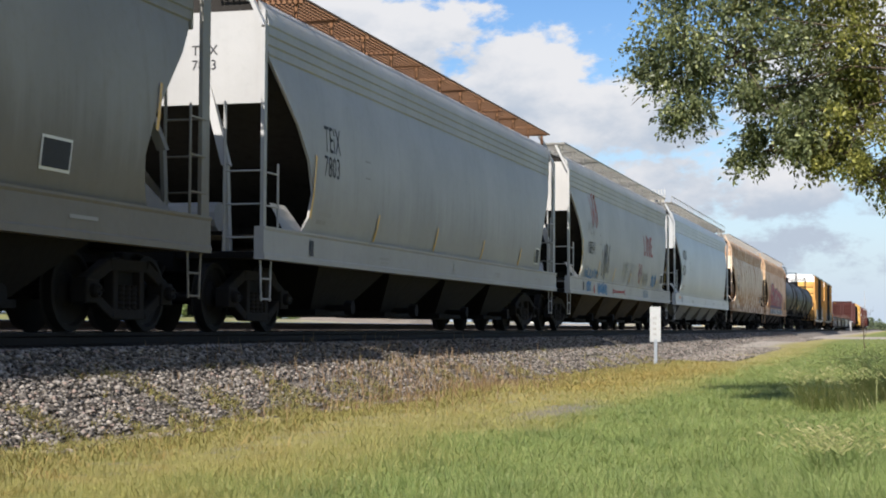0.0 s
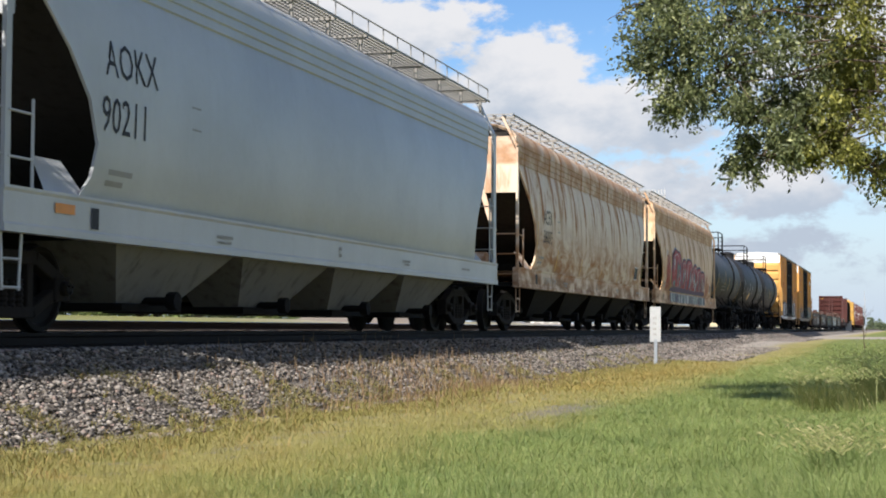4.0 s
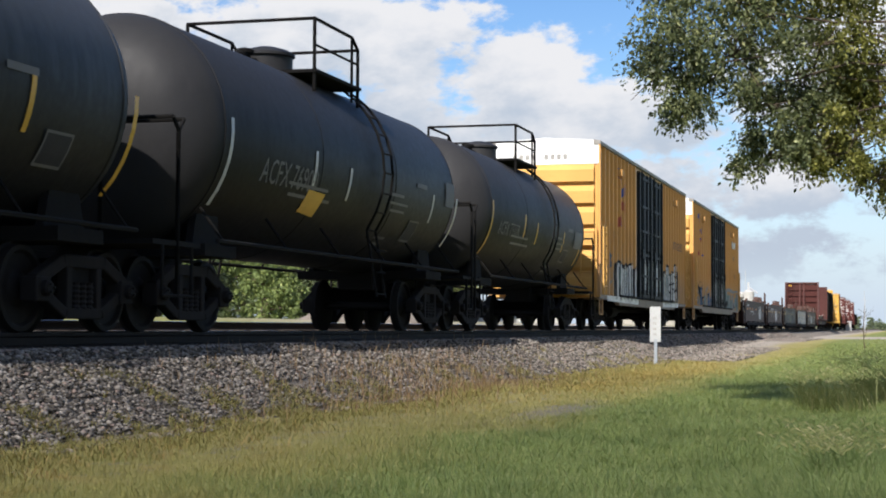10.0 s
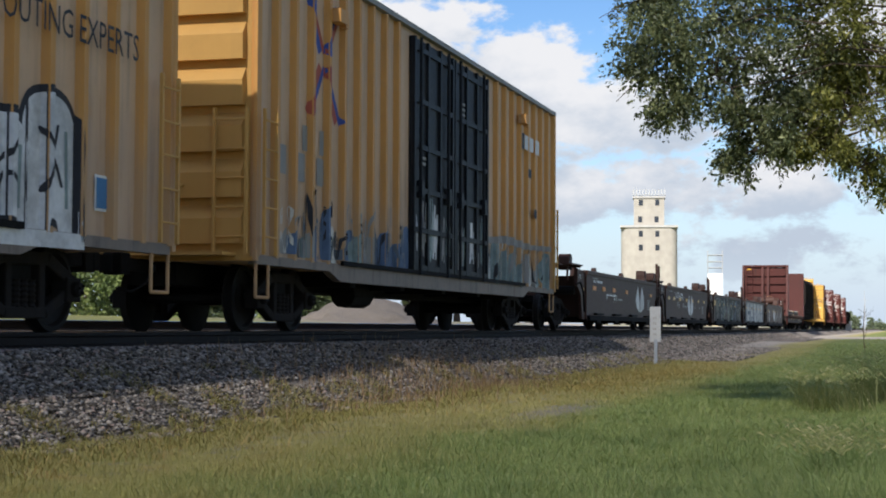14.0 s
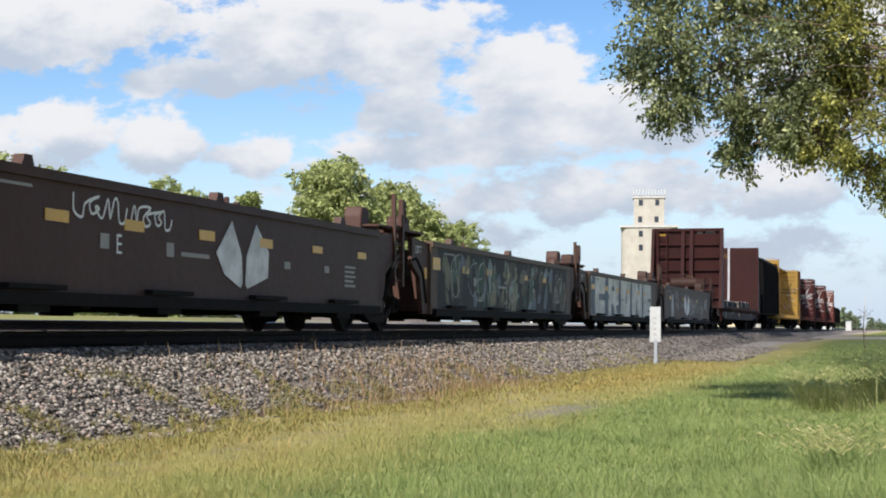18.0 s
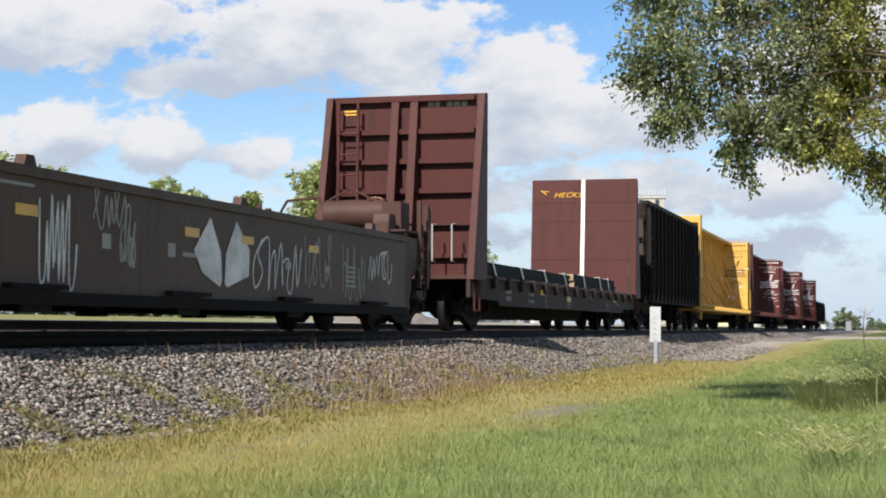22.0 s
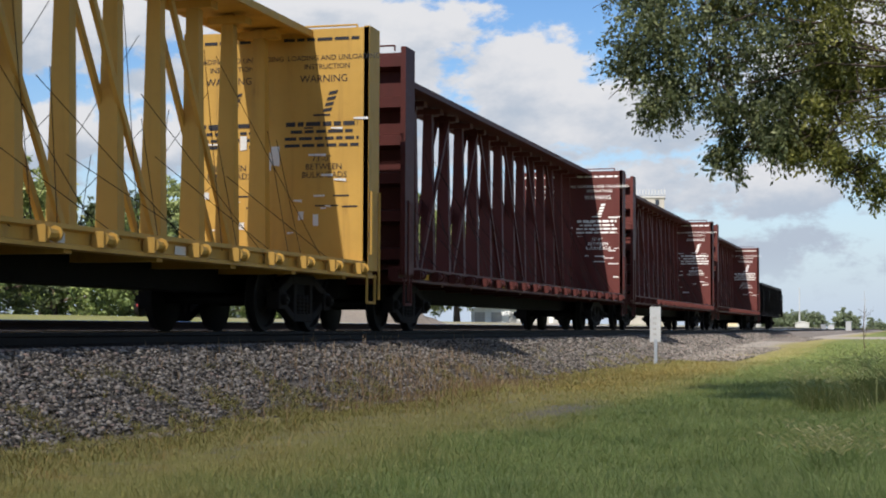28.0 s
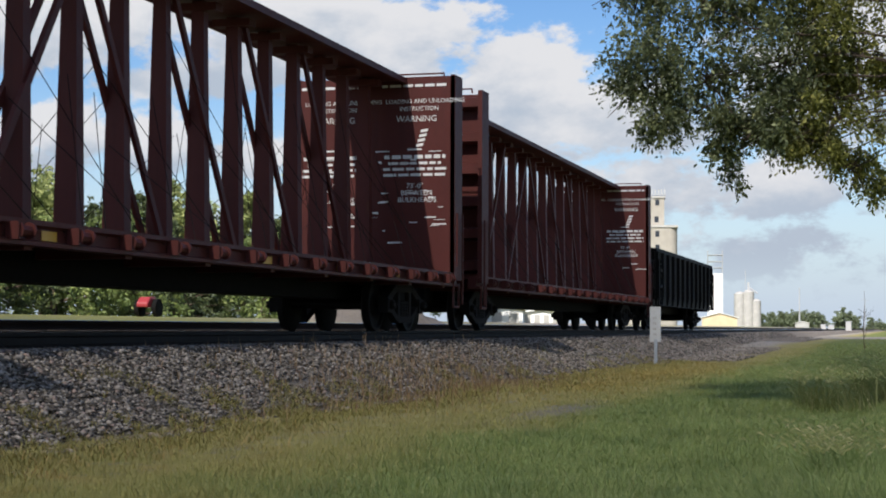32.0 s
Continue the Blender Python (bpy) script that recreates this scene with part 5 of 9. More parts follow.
    return car


FLAT = bulkhead_flat(286.05, 20.8)


def plank_stack(x0, x1, y0, y1, layers, ties, label):
    st = car_root("plank_stack", 286.05, label, "plank stack", "strapped plank stacks")
    rng = random.Random(int(x0 * 10))
    bm = bmesh.new()
    box(bm, x0, x1, 0.008, (y1 - y0) / 6 - 0.008, 0, 0.05)
    me = mesh_of("plank", bm, TIMBER)
    me.materials.append(END_GRAIN)
    for f in me.polygons:
        f.material_index = int(abs(f.normal.x) > 0.9)
    for k in range(layers):
        for j in range(6):
            share("plank", me, st, (rng.uniform(-0.16, 0.16), y0 + (y1 - y0) * j / 6 + rng.uniform(-0.012, 0.012), 1.14 + k * 0.057))
    for xk in (x0 + 0.3, x1 - 0.4):
        bm = bmesh.new()
        box(bm, xk, xk + 0.12, y0, y1, 1.09, 1.14)
        part("dunnage", bm, TIE, st)
    for xk in ties:
        bm = bmesh.new()
        zt = 1.145 + layers * 0.057
        bar(bm, (xk, y0 - 0.022, zt), (xk + 0.38, y0 - 0.022, 1.1), 0.09, 0.012)
        box(bm, xk - 0.045, xk + 0.045, y0 - 0.02, y1, zt, zt + 0.01)
        part("strap", bm, STRAP, st, "bright steel strap")
    return st


for ya, yb in ((-1.35, -0.1), (0.1, 1.35)):
    plank_stack(1.6, 10.75, ya, yb, 5, (2.4, 5.0, 7.54, 9.95), "long stack of dark planks held by steel straps")
    plank_stack(11.45, 17.8, ya, yb, 6, (12.55, 14.98, 16.33), "short stack of dark planks with pale sawn ends")

# ---- gondolas ----


def gondola(x, length, top, floor, label, ribs, mat):
    car = car_root("gondola_car", x, label, "gondola car", "black gondola cars")
    L = length
    z0, z1, w = floor, top, 1.50
    for s in (-1, 1):
        bm = bmesh.new()
        extrude_xz(bm, [(0.0, z0 + 0.25), (0.0, z1), (L, z1), (L, z0 + 0.25), (L - 1.2, z0), (1.2, z0)], s * w - 0.03, s * w + 0.03)
        wall = part("side_wall", bm, mat, car)
        bm = bmesh.new()
        box(bm, -0.02, L + 0.02, s * w - 0.10, s * w + 0.12, z1 - 0.04, z1 + 0.09)
        part("top_chord", bm, mat, wall)
        bm = bmesh.new()
        h = [(-0.045, 0.0), (-0.035, -0.11), (0.035, -0.11), (0.045, 0.0)]
        lo = [bm.verts.new((a, b * 0.5, z0 + 0.02)) for a, b in h]
        mid = [bm.verts.new((a, b, z0 + 0.35)) for a, b in h]
        hi = [bm.verts.new((a, b, z1 - 0.03)) for a, b in h]
        for p, q in ((lo, mid), (mid, hi)):
            for k in range(3):
                bm.faces.new((p[k], p[k + 1], q[k + 1], q[k]))
        me = mesh_of("side_post", bm, mat)
        for k in range(ribs + 1):
            share("side_post", me, wall, (0.14 + (L - 0.28) * k / ribs, s * (w + 0.03), 0), 0 if s < 0 else 180)
        # stiffeners across the end bays
        bay = (L - 0.28) / ribs
        for xa in (0.14, L - 0.14 - 1.0 * bay):
            for u in (0.36, 0.66):
                bm = bmesh.new()
                zc = z0 + (z1 - z0) * u
                box(bm, xa + 0.05, xa + bay - 0.05, s * w - 0.09, s * w + 0.09, zc - 0.06, zc + 0.06)
                part("stiffener", bm, mat, wall, bevel=0.01)
    for e, d in ((0.0, 1), (L, -1)):
        bm = bmesh.new()
        box(bm, min(e, e + d * 0.06), max(e, e + d * 0.06), -w, w, z0 + 0.2, z1)
        end = part("end_wall", bm, mat, car)
        for zc in (z0 + 0.7, (z0 + z1) / 2, z1 - 0.5):
            bm = bmesh.new()
            extrude_xz(bm, [(e, zc - 0.2), (e - d * 0.14, zc - 0.1), (e - d * 0.14, zc + 0.1), (e, zc + 0.2)], -w, w)
            part("end_rib", bm, mat, end)
        if top > 4:
            # broad sloping channels that catch the sun, also coloured paler to look sunlit
            for zc, hh in ((3.35, 0.30), (2.62, 0.15)):
                bm = bmesh.new()
                extrude_xz(bm, [(e - d * 0.02, zc - hh - 0.12), (e - d * 0.24, zc - hh), (e - d * 0.20, zc + hh), (e - d * 0.02, zc + hh + 0.10)], -1.46, 1.46)
                part("end_channel", bm, GOND_SUNLIT, end)
        ladder(car, e + d * 0.05, e + d * 0.5, -1.66, z0, z1 - 0.3, max(4, int((z1 - z0) / 0.4)), mat)
        end_ladder(car, e - d * 0.2, -1.45, -1.0, z0, z1 - 0.4, max(4, int((z1 - z0) / 0.4)), mat)
        bm = bmesh.new()
        box(bm, min(e, e + d * 0.7), max(e, e + d * 0.7), -1.45, 1.45, z0 - 0.05, z0 + 0.2)
        part("end_sill", bm, mat, car)
        truck(car, e + d * 1.7)
    bm = bmesh.new()
    box(bm, 0.05, L - 0.05, -w + 0.03, w - 0.03, z0 + 0.05, z0 + 0.15)
    box(bm, 0.2, L - 0.2, -0.35, 0.35, 0.65, z0 + 0.05)
    part("floor", bm, mat, car)
    couplers(car, 0.0, L)
    return car


G1 = gondola(308.95, 13.6, 4.20, 0.95, "high-sided black gondola car with ribbed walls", 14, GONDOLA)
gondola(421.3, 17.0, 2.72, 0.85, "black gondola car at the end of the train", 12, GONDOLA)

# ---- centerbeam flat cars ----


def centerbeam(x, mat, label, ink, b=22.35):
    car = car_root("centerbeam_car", x, label, "centerbeam car", "centerbeam flat cars")
    a, L = 0.55, b + 0.55
    for s in (-1, 1):
        bm = bmesh.new()
        sweep(bm, [(s * 1.30, 0.84), (s * 1.55, 0.84), (s * 1.55, 0.88), (s * 1.48, 0.90), (s * 1.48, 1.02), (s * 1.55, 1.04), (s * 1.55, 1.09), (s * 1.30, 1.09)], (0.0, L))
        sill = part("side_sill", bm, mat, car)
        me = None
        for k in range(19):
            if me is None:
                bm = bmesh.new()
                rod(bm, (-0.10, 0, 0.97), (0.10, 0, 0.97), 0.055, 8)
                rod(bm, (-0.13, 0, 0.97), (-0.10, 0, 0.97), 0.085, 8)
                rod(bm, (0.10, 0, 0.97), (0.13, 0, 0.97), 0.085, 8)
                box(bm, -0.17, -0.14, -0.05, 0.09, 0.88, 1.05)
                me = mesh_of("winch", bm, mat)
            share("winch", me, sill, (0.9 + (L - 1.8) * k / 18, s * 1.60, 0))
    bm = bmesh.new()
    # floor slopes a little down to the centre
    sweep(bm, [(-1.5, 1.09), (-1.5, 1.05), (-0.2, 0.98), (0.2, 0.98), (1.5, 1.05), (1.5, 1.09), (0.2, 1.02), (-0.2, 1.02)], (0.05, L - 0.05))
    for k in range(11):
        xk = 0.7 + 21.4 * k / 10
        box(bm, xk - 0.08, xk + 0.08, -1.45, 1.45, 0.80, 0.98)
    part("deck", bm, mat, car)
    bm = bmesh.new()
    box(bm, 0.2, L - 0.2, -0.35, 0.35, 0.55, 0.975)
    part("center_sill", bm, STEEL_DARK, car)
    # centre truss: paired tapered posts, diagonals and top chord
    posts = 17
    xs = [b - 0.62 - 1.24 * k for k in range(posts)][::-1]
    for k, xk in enumerate(xs):
        bm = bmesh.new()
        lo = [bm.verts.new(p) for p in ((xk - 0.10, -0.16, 1.03), (xk + 0.10, -0.16, 1.03), (xk + 0.10, 0.16, 1.03), (xk - 0.10, 0.16, 1.03))]
        hi = [bm.verts.new(p) for p in ((xk - 0.075, -0.09, 4.70), (xk + 0.075, -0.09, 4.70), (xk + 0.075, 0.09, 4.70), (xk - 0.075, 0.09, 4.70))]
        for i in range(4):
            bm.faces.new((lo[i], lo[(i + 1) % 4], hi[(i + 1) % 4], hi[i]))
        bm.faces.new(lo)
        bm.faces.new(hi)
        post_ = part("truss_post", bm, mat, car)
        bm = bmesh.new()
        box(bm, xk - 0.15, xk + 0.15, -0.34, 0.34, 1.02, 1.08)
        part("gusset", bm, mat, post_)
        bm = bmesh.new()
        box(bm, xk - 0.12, xk + 0.12, -0.30, 0.30, 4.55, 4.66)
        part("gusset", bm, mat, post_)
    for k in (1, 3, 5, 7, 9, 11, 13):
        for yb in (-0.13, 0.13):
            bm = bmesh.new()
            if k > 6:
                bar(bm, (xs[k] + 0.08, yb, 4.62), (xs[k + 2] - 0.12, yb, 1.08), 0.10, 0.06)
            else:
                bar(bm, (xs[k] + 0.12, yb, 1.08), (xs[k + 2] - 0.08, yb, 4.62), 0.10, 0.06)
            part("truss_diagonal", bm, mat, car)
    bm = bmesh.new()
    sweep(bm, [(-0.64, 4.66), (-0.64, 4.77), (-0.55, 4.80), (0.55, 4.80), (0.64, 4.77), (0.64, 4.66), (0.58, 4.66), (0.5, 4.72), (-0.5, 4.72), (-0.58, 4.66)], (0.4, L - 0.4))
    part("top_chord", bm, mat, car)
    # lashing cables
    rng = random.Random(int(x))
    for k in range(9):
        xk = 1.2 + k * 2.3
        for s in (-1, 1):
            for xa, xb, zb in ((xk, xk + 1.6 + rng.uniform(-0.3, 0.5), 3.2), (xk + 1.4, xk + rng.uniform(-0.5, 0.2), 3.0), (xk + 0.5, xk + 2.2, 2.5), (xk + 1.9, xk + 0.3, 2.4)):
                bm = bmesh.new()
                rod(bm, (xa, s * 1.52, 1.0), (xb, s * 0.45, zb + rng.uniform(-0.4, 0.9)), 0.006, 3)
                part("lashing_cable", bm, STEEL_DARK, car)
    for e, d in ((0.0, 1), (L, -1)):
        bm = bmesh.new()
        xi = e + d * 0.55
        box(bm, min(xi, xi - d * 0.06), max(xi, xi - d * 0.06), -1.58, 1.58, 0.95, 4.79)
        bulk = part("bulkhead", bm, mat, car, "tall end bulkhead")
        for s in (-1, 1):
            bm = bmesh.new()
            box(bm, min(e + d * 0.02, xi), max(e + d * 0.02, xi), s * 1.54 - 0.045, s * 1.54 + 0.045, 0.95, 4.81)
            part("bulkhead_post", bm, mat, bulk)
        for z in (1.3, 1.95, 2.6, 3.25, 3.9, 4.6):
            bm = bmesh.new()
            extrude_xz(bm, [(e + d * 0.5, z - 0.14), (e + d * 0.22, z - 0.09), (e + d * 0.22, z + 0.09), (e + d * 0.5, z + 0.14)], -1.5, 1.5)
            part("bulkhead_rib", bm, mat, bulk)
        for name, line, rr in (("grab_iron", [(e + d * 0.3, -1.3, 4.79), (e + d * 0.3, -1.3, 4.88), (e + d * 0.3, 0.2, 4.88), (e + d * 0.3, 0.2, 4.79)], 0.016), ("grab_iron", [(e + d * 0.1, -1.62, 0.5), (e + d * 0.1, -1.62, 2.2)], 0.02), ("grab_iron", [(e + d * 0.5, -1.62, 1.2), (e + d * 0.5, -1.62, 2.2)], 0.02), ("sill_step", [(e + d * 0.1, -1.55, 0.9), (e + d * 0.1, -1.55, 0.45), (e + d * 0.5, -1.55, 0.45), (e + d * 0.5, -1.55, 0.9)], 0.022)):
            bm = bmesh.new()
            pipe(bm, line, rr)
            part(name, bm, mat, bulk)
        truck(car, e + d * 2.0)
    xf = b - 0.002
    R_ = bulk
    rg = random.Random(int(x))
    for c in (0.82, -0.80):
        for text, z, high, half in (("LOADING AND UNLOADING", 4.29, 0.085, 0.58), ("INSTRUCTION", 4.15, 0.085, 0.30), ("WARNING", 3.94, 0.12, 0.37), ("73'-0\"", 2.68, 0.10, 0.16), ("BETWEEN", 2.55, 0.10, 0.27), ("BULKHEADS", 2.42, 0.10, 0.33)):
            lettering("warning_text", text, c + half, z, high, ink, R_, end=xf)
        rows = []
        for z, half, h in ((4.60, 0.65, 0.05), (3.24, 0.60, 0.07), (3.13, 0.52, 0.05), (3.02, 0.62, 0.05), (2.91, 0.62, 0.05)):
            y = c + half
            while y > c - half:
                w = min(rg.uniform(0.1, 0.26), y - c + half)
                rows.append((y, z, w, h))
                y -= w + 0.04
        for z0_, y in ((3.19, c + 0.3), (2.16, c - 0.2), (2.0, c + 0.1), (1.98, c - 0.35)):
            rows.append((y, z0_ + rg.uniform(-0.05, 0.05), rg.uniform(0.15, 0.4), 0.025))
        bm = bmesh.new()
        for y, z, w, h in rows:
            bm.faces.new([bm.verts.new((xf - 0.006, p, q)) for p, q in ((y, z), (y - w, z), (y - w, z + h), (y, z + h))])
        part("stencil", bm, ink, R_)["kind"] = "stuff"
        # tilted stack pictogram
        bm = bmesh.new()
        for k in range(4):
            y0, z0_ = c - 0.02 - k * 0.03, 3.46 + k * 0.09
            bm.faces.new([bm.verts.new((xf - 0.006, p, q)) for p, q in ((y0, z0_), (y0 - 0.14, z0_ + 0.02), (y0 - 0.16, z0_ + 0.075), (y0 - 0.02, z0_ + 0.055))])
        bm.faces.new([bm.verts.new((xf - 0.006, p, q)) for p, q in ((c + 0.14, 3.40), (c - 0.14, 3.40), (c - 0.14, 3.43), (c + 0.14, 3.43))])
        part("pictogram", bm, ink, R_)
    couplers(car, 0.0, L)
    return car


CB = [centerbeam(323.6, YELLOW_CB, "yellow empty centerbeam flat car with worn stencils", INK, 22.85), centerbeam(348.4, MAROON_CB, "dark maroon empty centerbeam flat car", INK_WHITE), centerbeam(372.75, MAROON_CB, "dark maroon empty centerbeam flat car", INK_WHITE), centerbeam(397.15, MAROON_CB, "dark maroon empty centerbeam flat car", INK_WHITE)]

# ---- plants by the track ----
def blade_mesh(name, x, y, z, high, wide, lean, turn, mat):
    """Many bent blades in one mesh."""
    n = len(x)
    ct, st = np.cos(turn), np.sin(turn)
    px, py = -st * wide, ct * wide
    def pt(u, side, k):
        off = lean * high * u * u
        return np.stack([x + ct * off + px * side * k, y + st * off + py * side * k, z + high * (u - 0.30 * lean * u * u)], -1)
    v = np.stack([pt(0, -1, 0.5), pt(0, 1, 0.5), pt(0.5, -1, 0.42), pt(0.5, 1, 0.42), pt(1, 0, 0)], 1).reshape(-1, 3)
    tri = np.array([(0, 1, 3), (0, 3, 2), (2, 3, 4)])
    f = (tri[None] + (np.arange(n) * 5)[:, None, None]).reshape(-1, 3)
    return raw_mesh(name, v, f, mat)


def raw_mesh(name, verts, faces, mat):
    me = bpy.data.meshes.new(name)
    me.vertices.add(len(verts))
    me.vertices.foreach_set("co", np.ascontiguousarray(verts, dtype=np.float32).ravel())
    me.loops.add(len(faces) * 3)
    me.loops.foreach_set("vertex_index", np.ascontiguousarray(faces, dtype=np.int32).ravel())
    me.polygons.add(len(faces))
    me.polygons.foreach_set("loop_start", np.arange(len(faces), dtype=np.int32) * 3)
    me.update(calc_edges=True)
    me.materials.append(mat)
    return me


def leafy(name, colours, through=0.35, rough=0.6, dry=False, mottle=0.0):
    """Leaf or blade: two-tone per piece, light shining through."""
    m = bpy.data.materials.new(name)
    m.use_nodes = True
    N = Nodes(m.node_tree)
    m.node_tree.nodes.clear()
    rnd = N.add("ShaderNodeNewGeometry").outputs["Random Per Island"]
    co = N.add("ShaderNodeTexCoord").outputs["Object"]
    col = N.mix(rnd, colours[0], colours[1])
    col = N.mix(N.step(rnd, 0.82, 1.0), col, colours[2])
    if mottle:
        col = N.mix(N.math("MULTIPLY", N.step(N.noise(co, 2.2, 3, 0.6), 0.58, 0.40), mottle), col, tuple(c * 0.6 for c in colours[0]))
    if dry:
        x, y, z = N.xyz(co)
        n1, n2 = N.noise(co, 0.45, 4), N.noise(co, 2.2, 4, 0.6)
        edge = N.math("ADD", y, N.math("MULTIPLY", N.math("SUBTRACT", n1, 0.5), 2.6))
        deep = N.noise(co, 1.5, 4, 0.65)
        col = N.mix(N.math("MULTIPLY", N.step(deep, 0.54, 0.36), 0.55), col, (0.10, 0.155, 0.04))
        straw = N.mix(rnd, (0.245, 0.235, 0.06), (0.46, 0.395, 0.14))
        col = N.mix(N.math("MULTIPLY", N.step(N.math("ADD", edge, N.math("MULTIPLY", rnd, 0.8)), -6.3, -5.2), 0.85), col, straw)
        patch = N.noise(co, 1.1, 5, 0.65)
        col = N.mix(N.math("MULTIPLY", N.step(patch, 0.50, 0.62), N.math("MULTIPLY", N.step(edge, -6.6, -5.6), 0.6)), col, N.mix(rnd, (0.17, 0.21, 0.05), (0.30, 0.33, 0.10)))
        red = N.mix(rnd, (0.34, 0.17, 0.045), (0.50, 0.28, 0.085))
        col = N.mix(N.math("MULTIPLY", N.math("MULTIPLY", N.step(n2, 0.50, 0.64), 0.7), N.step(edge, -5.6, -4.2)), col, red)
    bs = N.add("ShaderNodeBsdfPrincipled")
    N.put(bs.inputs["Base Color"], col)
    bs.inputs["Roughness"].default_value = rough
    tr = N.add("ShaderNodeBsdfTranslucent")
    N.put(tr.inputs[0], col)
    mx = N.add("ShaderNodeMixShader")
    mx.inputs[0].default_value = through
    N.put(mx.inputs[1], bs.outputs[0])
    N.put(mx.inputs[2], tr.outputs[0])
    out = N.add("ShaderNodeOutputMaterial")
    N.put(out.inputs[0], mx.outputs[0])
    return m


GRASS = leafy("meadow grass", ((0.16, 0.225, 0.055), (0.355, 0.415, 0.14), (0.47, 0.45, 0.19)), 0.4, 0.55, True)
WEED = leafy("pale seeding grass", ((0.19, 0.23, 0.07), (0.38, 0.37, 0.15), (0.60, 0.52, 0.27)), 0.35)
BLADE = leafy("long green grass", ((0.22, 0.30, 0.08), (0.40, 0.47, 0.17), (0.56, 0.55, 0.27)), 0.45, 0.5)
OLIVE = leafy("olive creeping weeds", ((0.19, 0.18, 0.05), (0.36, 0.31, 0.10), (0.42, 0.27, 0.11)), 0.3)
OCHRE = leafy("ochre autumn weeds", ((0.24, 0.20, 0.055), (0.40, 0.30, 0.085), (0.46, 0.30, 0.10)), 0.35)
REDWEED = leafy("dry reddish weeds", ((0.20, 0.12, 0.06), (0.30, 0.20, 0.10), (0.36, 0.27, 0.13)), 0.3)


def make_grass():
    rng = np.random.default_rng(11)
    n = 480000
    u = rng.random(n)
    x = 7.0 / (1 - u * (1 - 7.0 / 75.0))
    # from the right edge of the view to the ballast's foot
    lo = x * -0.005 - 0.2
    hi = np.minimum(np.minimum(x * 0.66, 6.75), np.where(x > 50, np.maximum(4.9, 6.75 - (x - 50) * 0.14), 6.75))
    y = -9.6 + lo + (hi - lo) * rng.random(n)
    patch = np.array([noise.noise((float(a) * 0.5, float(b) * 0.5, 2)) for a, b in zip(x, y)])
    near_bed = np.clip((y + 6.2) / 2.2, 0, 1)
    fringe = np.clip((-2.9 - y) / 1.2, 0, 1)
    keep = rng.random(n) < np.clip(1.0 - 0.35 * near_bed - near_bed * np.clip(patch, 0, 1) * 1.5, 0.08, 1) * np.clip(fringe + patch * 0.9 * (fringe < 1), 0, 1)
    # a worn gravelly patch
    keep &= ((x - 18.6) / 2.8) ** 2 + ((y + 5.75 + 0.25 * patch) / 0.5) ** 2 > rng.random(n) * 1.5 - 0.25
    x, y, patch, near_bed = x[keep], y[keep], patch[keep], near_bed[keep]
    n = len(x)
    z = np.array([ground_z(float(a), float(b)) for a, b in zip(x, y)]) - 0.01
    high = (0.03 + 0.115 * rng.random(n) ** 1.5) * (1 - 0.4 * near_bed) * (1 + 0.4 * np.clip(patch, -0.5, 1))
    # a lusher fringe close to the camera on the right
    lush = np.clip((13 - x) / 4, 0, 1) * np.clip((-8.4 - y) / 1.0, 0, 1)
    high *= 1 + 2.2 * lush
    wide = rng.uniform(0.0018, 0.0042, n) * (1 - 0.35 * near_bed) * (1 + np.clip(x - 14, 0, 40) * 0.035)
    me = blade_mesh("grass", x, y, z, high, wide, rng.uniform(0.3, 1.7, n), rng.uniform(0, 6.28, n), GRASS)
    tagged(new("grass", me), "sunlit green grass fading to dry yellow weeds", "grass", kind="stuff")
    # tall seeding grass in clumps
    for cx, cy, cnt, spread, tall, label in ((20.6, -8.85, 380, 0.85, 0.60, "arching clump of tall seeding grass"), (22.4, -9.35, 360, 0.7, 0.80, "arching clump of tall seeding grass"), (9.75, -9.30, 300, 0.36, 0.50, "tall blades of grass leaning in the wind"), (11.6, -9.25, 160, 0.45, 0.34, "tall blades of grass leaning in the wind"), (24.5, -9.75, 320, 0.9, 0.9, "dark tall clump of weeds")):
        a = rng.uniform(0, 6.28, cnt)
        r = spread * np.sqrt(rng.random(cnt))
        x, y = cx + np.cos(a) * r * 1.2, cy + np.sin(a) * r * 0.6
        z = np.array([ground_z(float(p), float(q)) for p, q in zip(x, y)])
        turn = rng.normal(2.6, 0.8, cnt)
        me = blade_mesh("tall_grass", x, y, z, tall * rng.uniform(0.55, 1.1, cnt), np.full(cnt, 0.008), rng.uniform(0.6, 1.7, cnt), turn, BLADE if cx < 15 else WEED)
        ob = new("tall_grass", me)
        tagged(ob, label, "grass clump", "tall grass clumps")
        bm = bmesh.new()
        for i in range(0, cnt, 4):
            h = tall * rng.uniform(0.8, 1.1)
            l = rng.uniform(0.5, 1.0)
            for q in range(6):
                w = 0.75 + q * 0.05
                off = l * h * w * w
                p = Vector((x[i] + math.cos(turn[i]) * off, y[i] + math.sin(turn[i]) * off, z[i] + h * (w - 0.30 * l * w * w)))
                d = Vector((math.cos(turn[i] + q * 2.4), math.sin(turn[i] + q * 2.4), 0.5)) * 0.03
                bm.faces.new([bm.verts.new(p), bm.verts.new(p + d + Vector((0, 0, 0.012))), bm.verts.new(p + d * 1.6)])
        part("seed_head", bm, WEED, ob, "pale feathery seed heads")
    # low weeds creeping from the verge up among the stones
    cnt = 110000
    x = 7.5 + 40 * rng.random(cnt) ** 1.6
    y = np.minimum(rng.normal(-3.1, 0.55, cnt), -1.95 - 0.3 * rng.random(cnt))
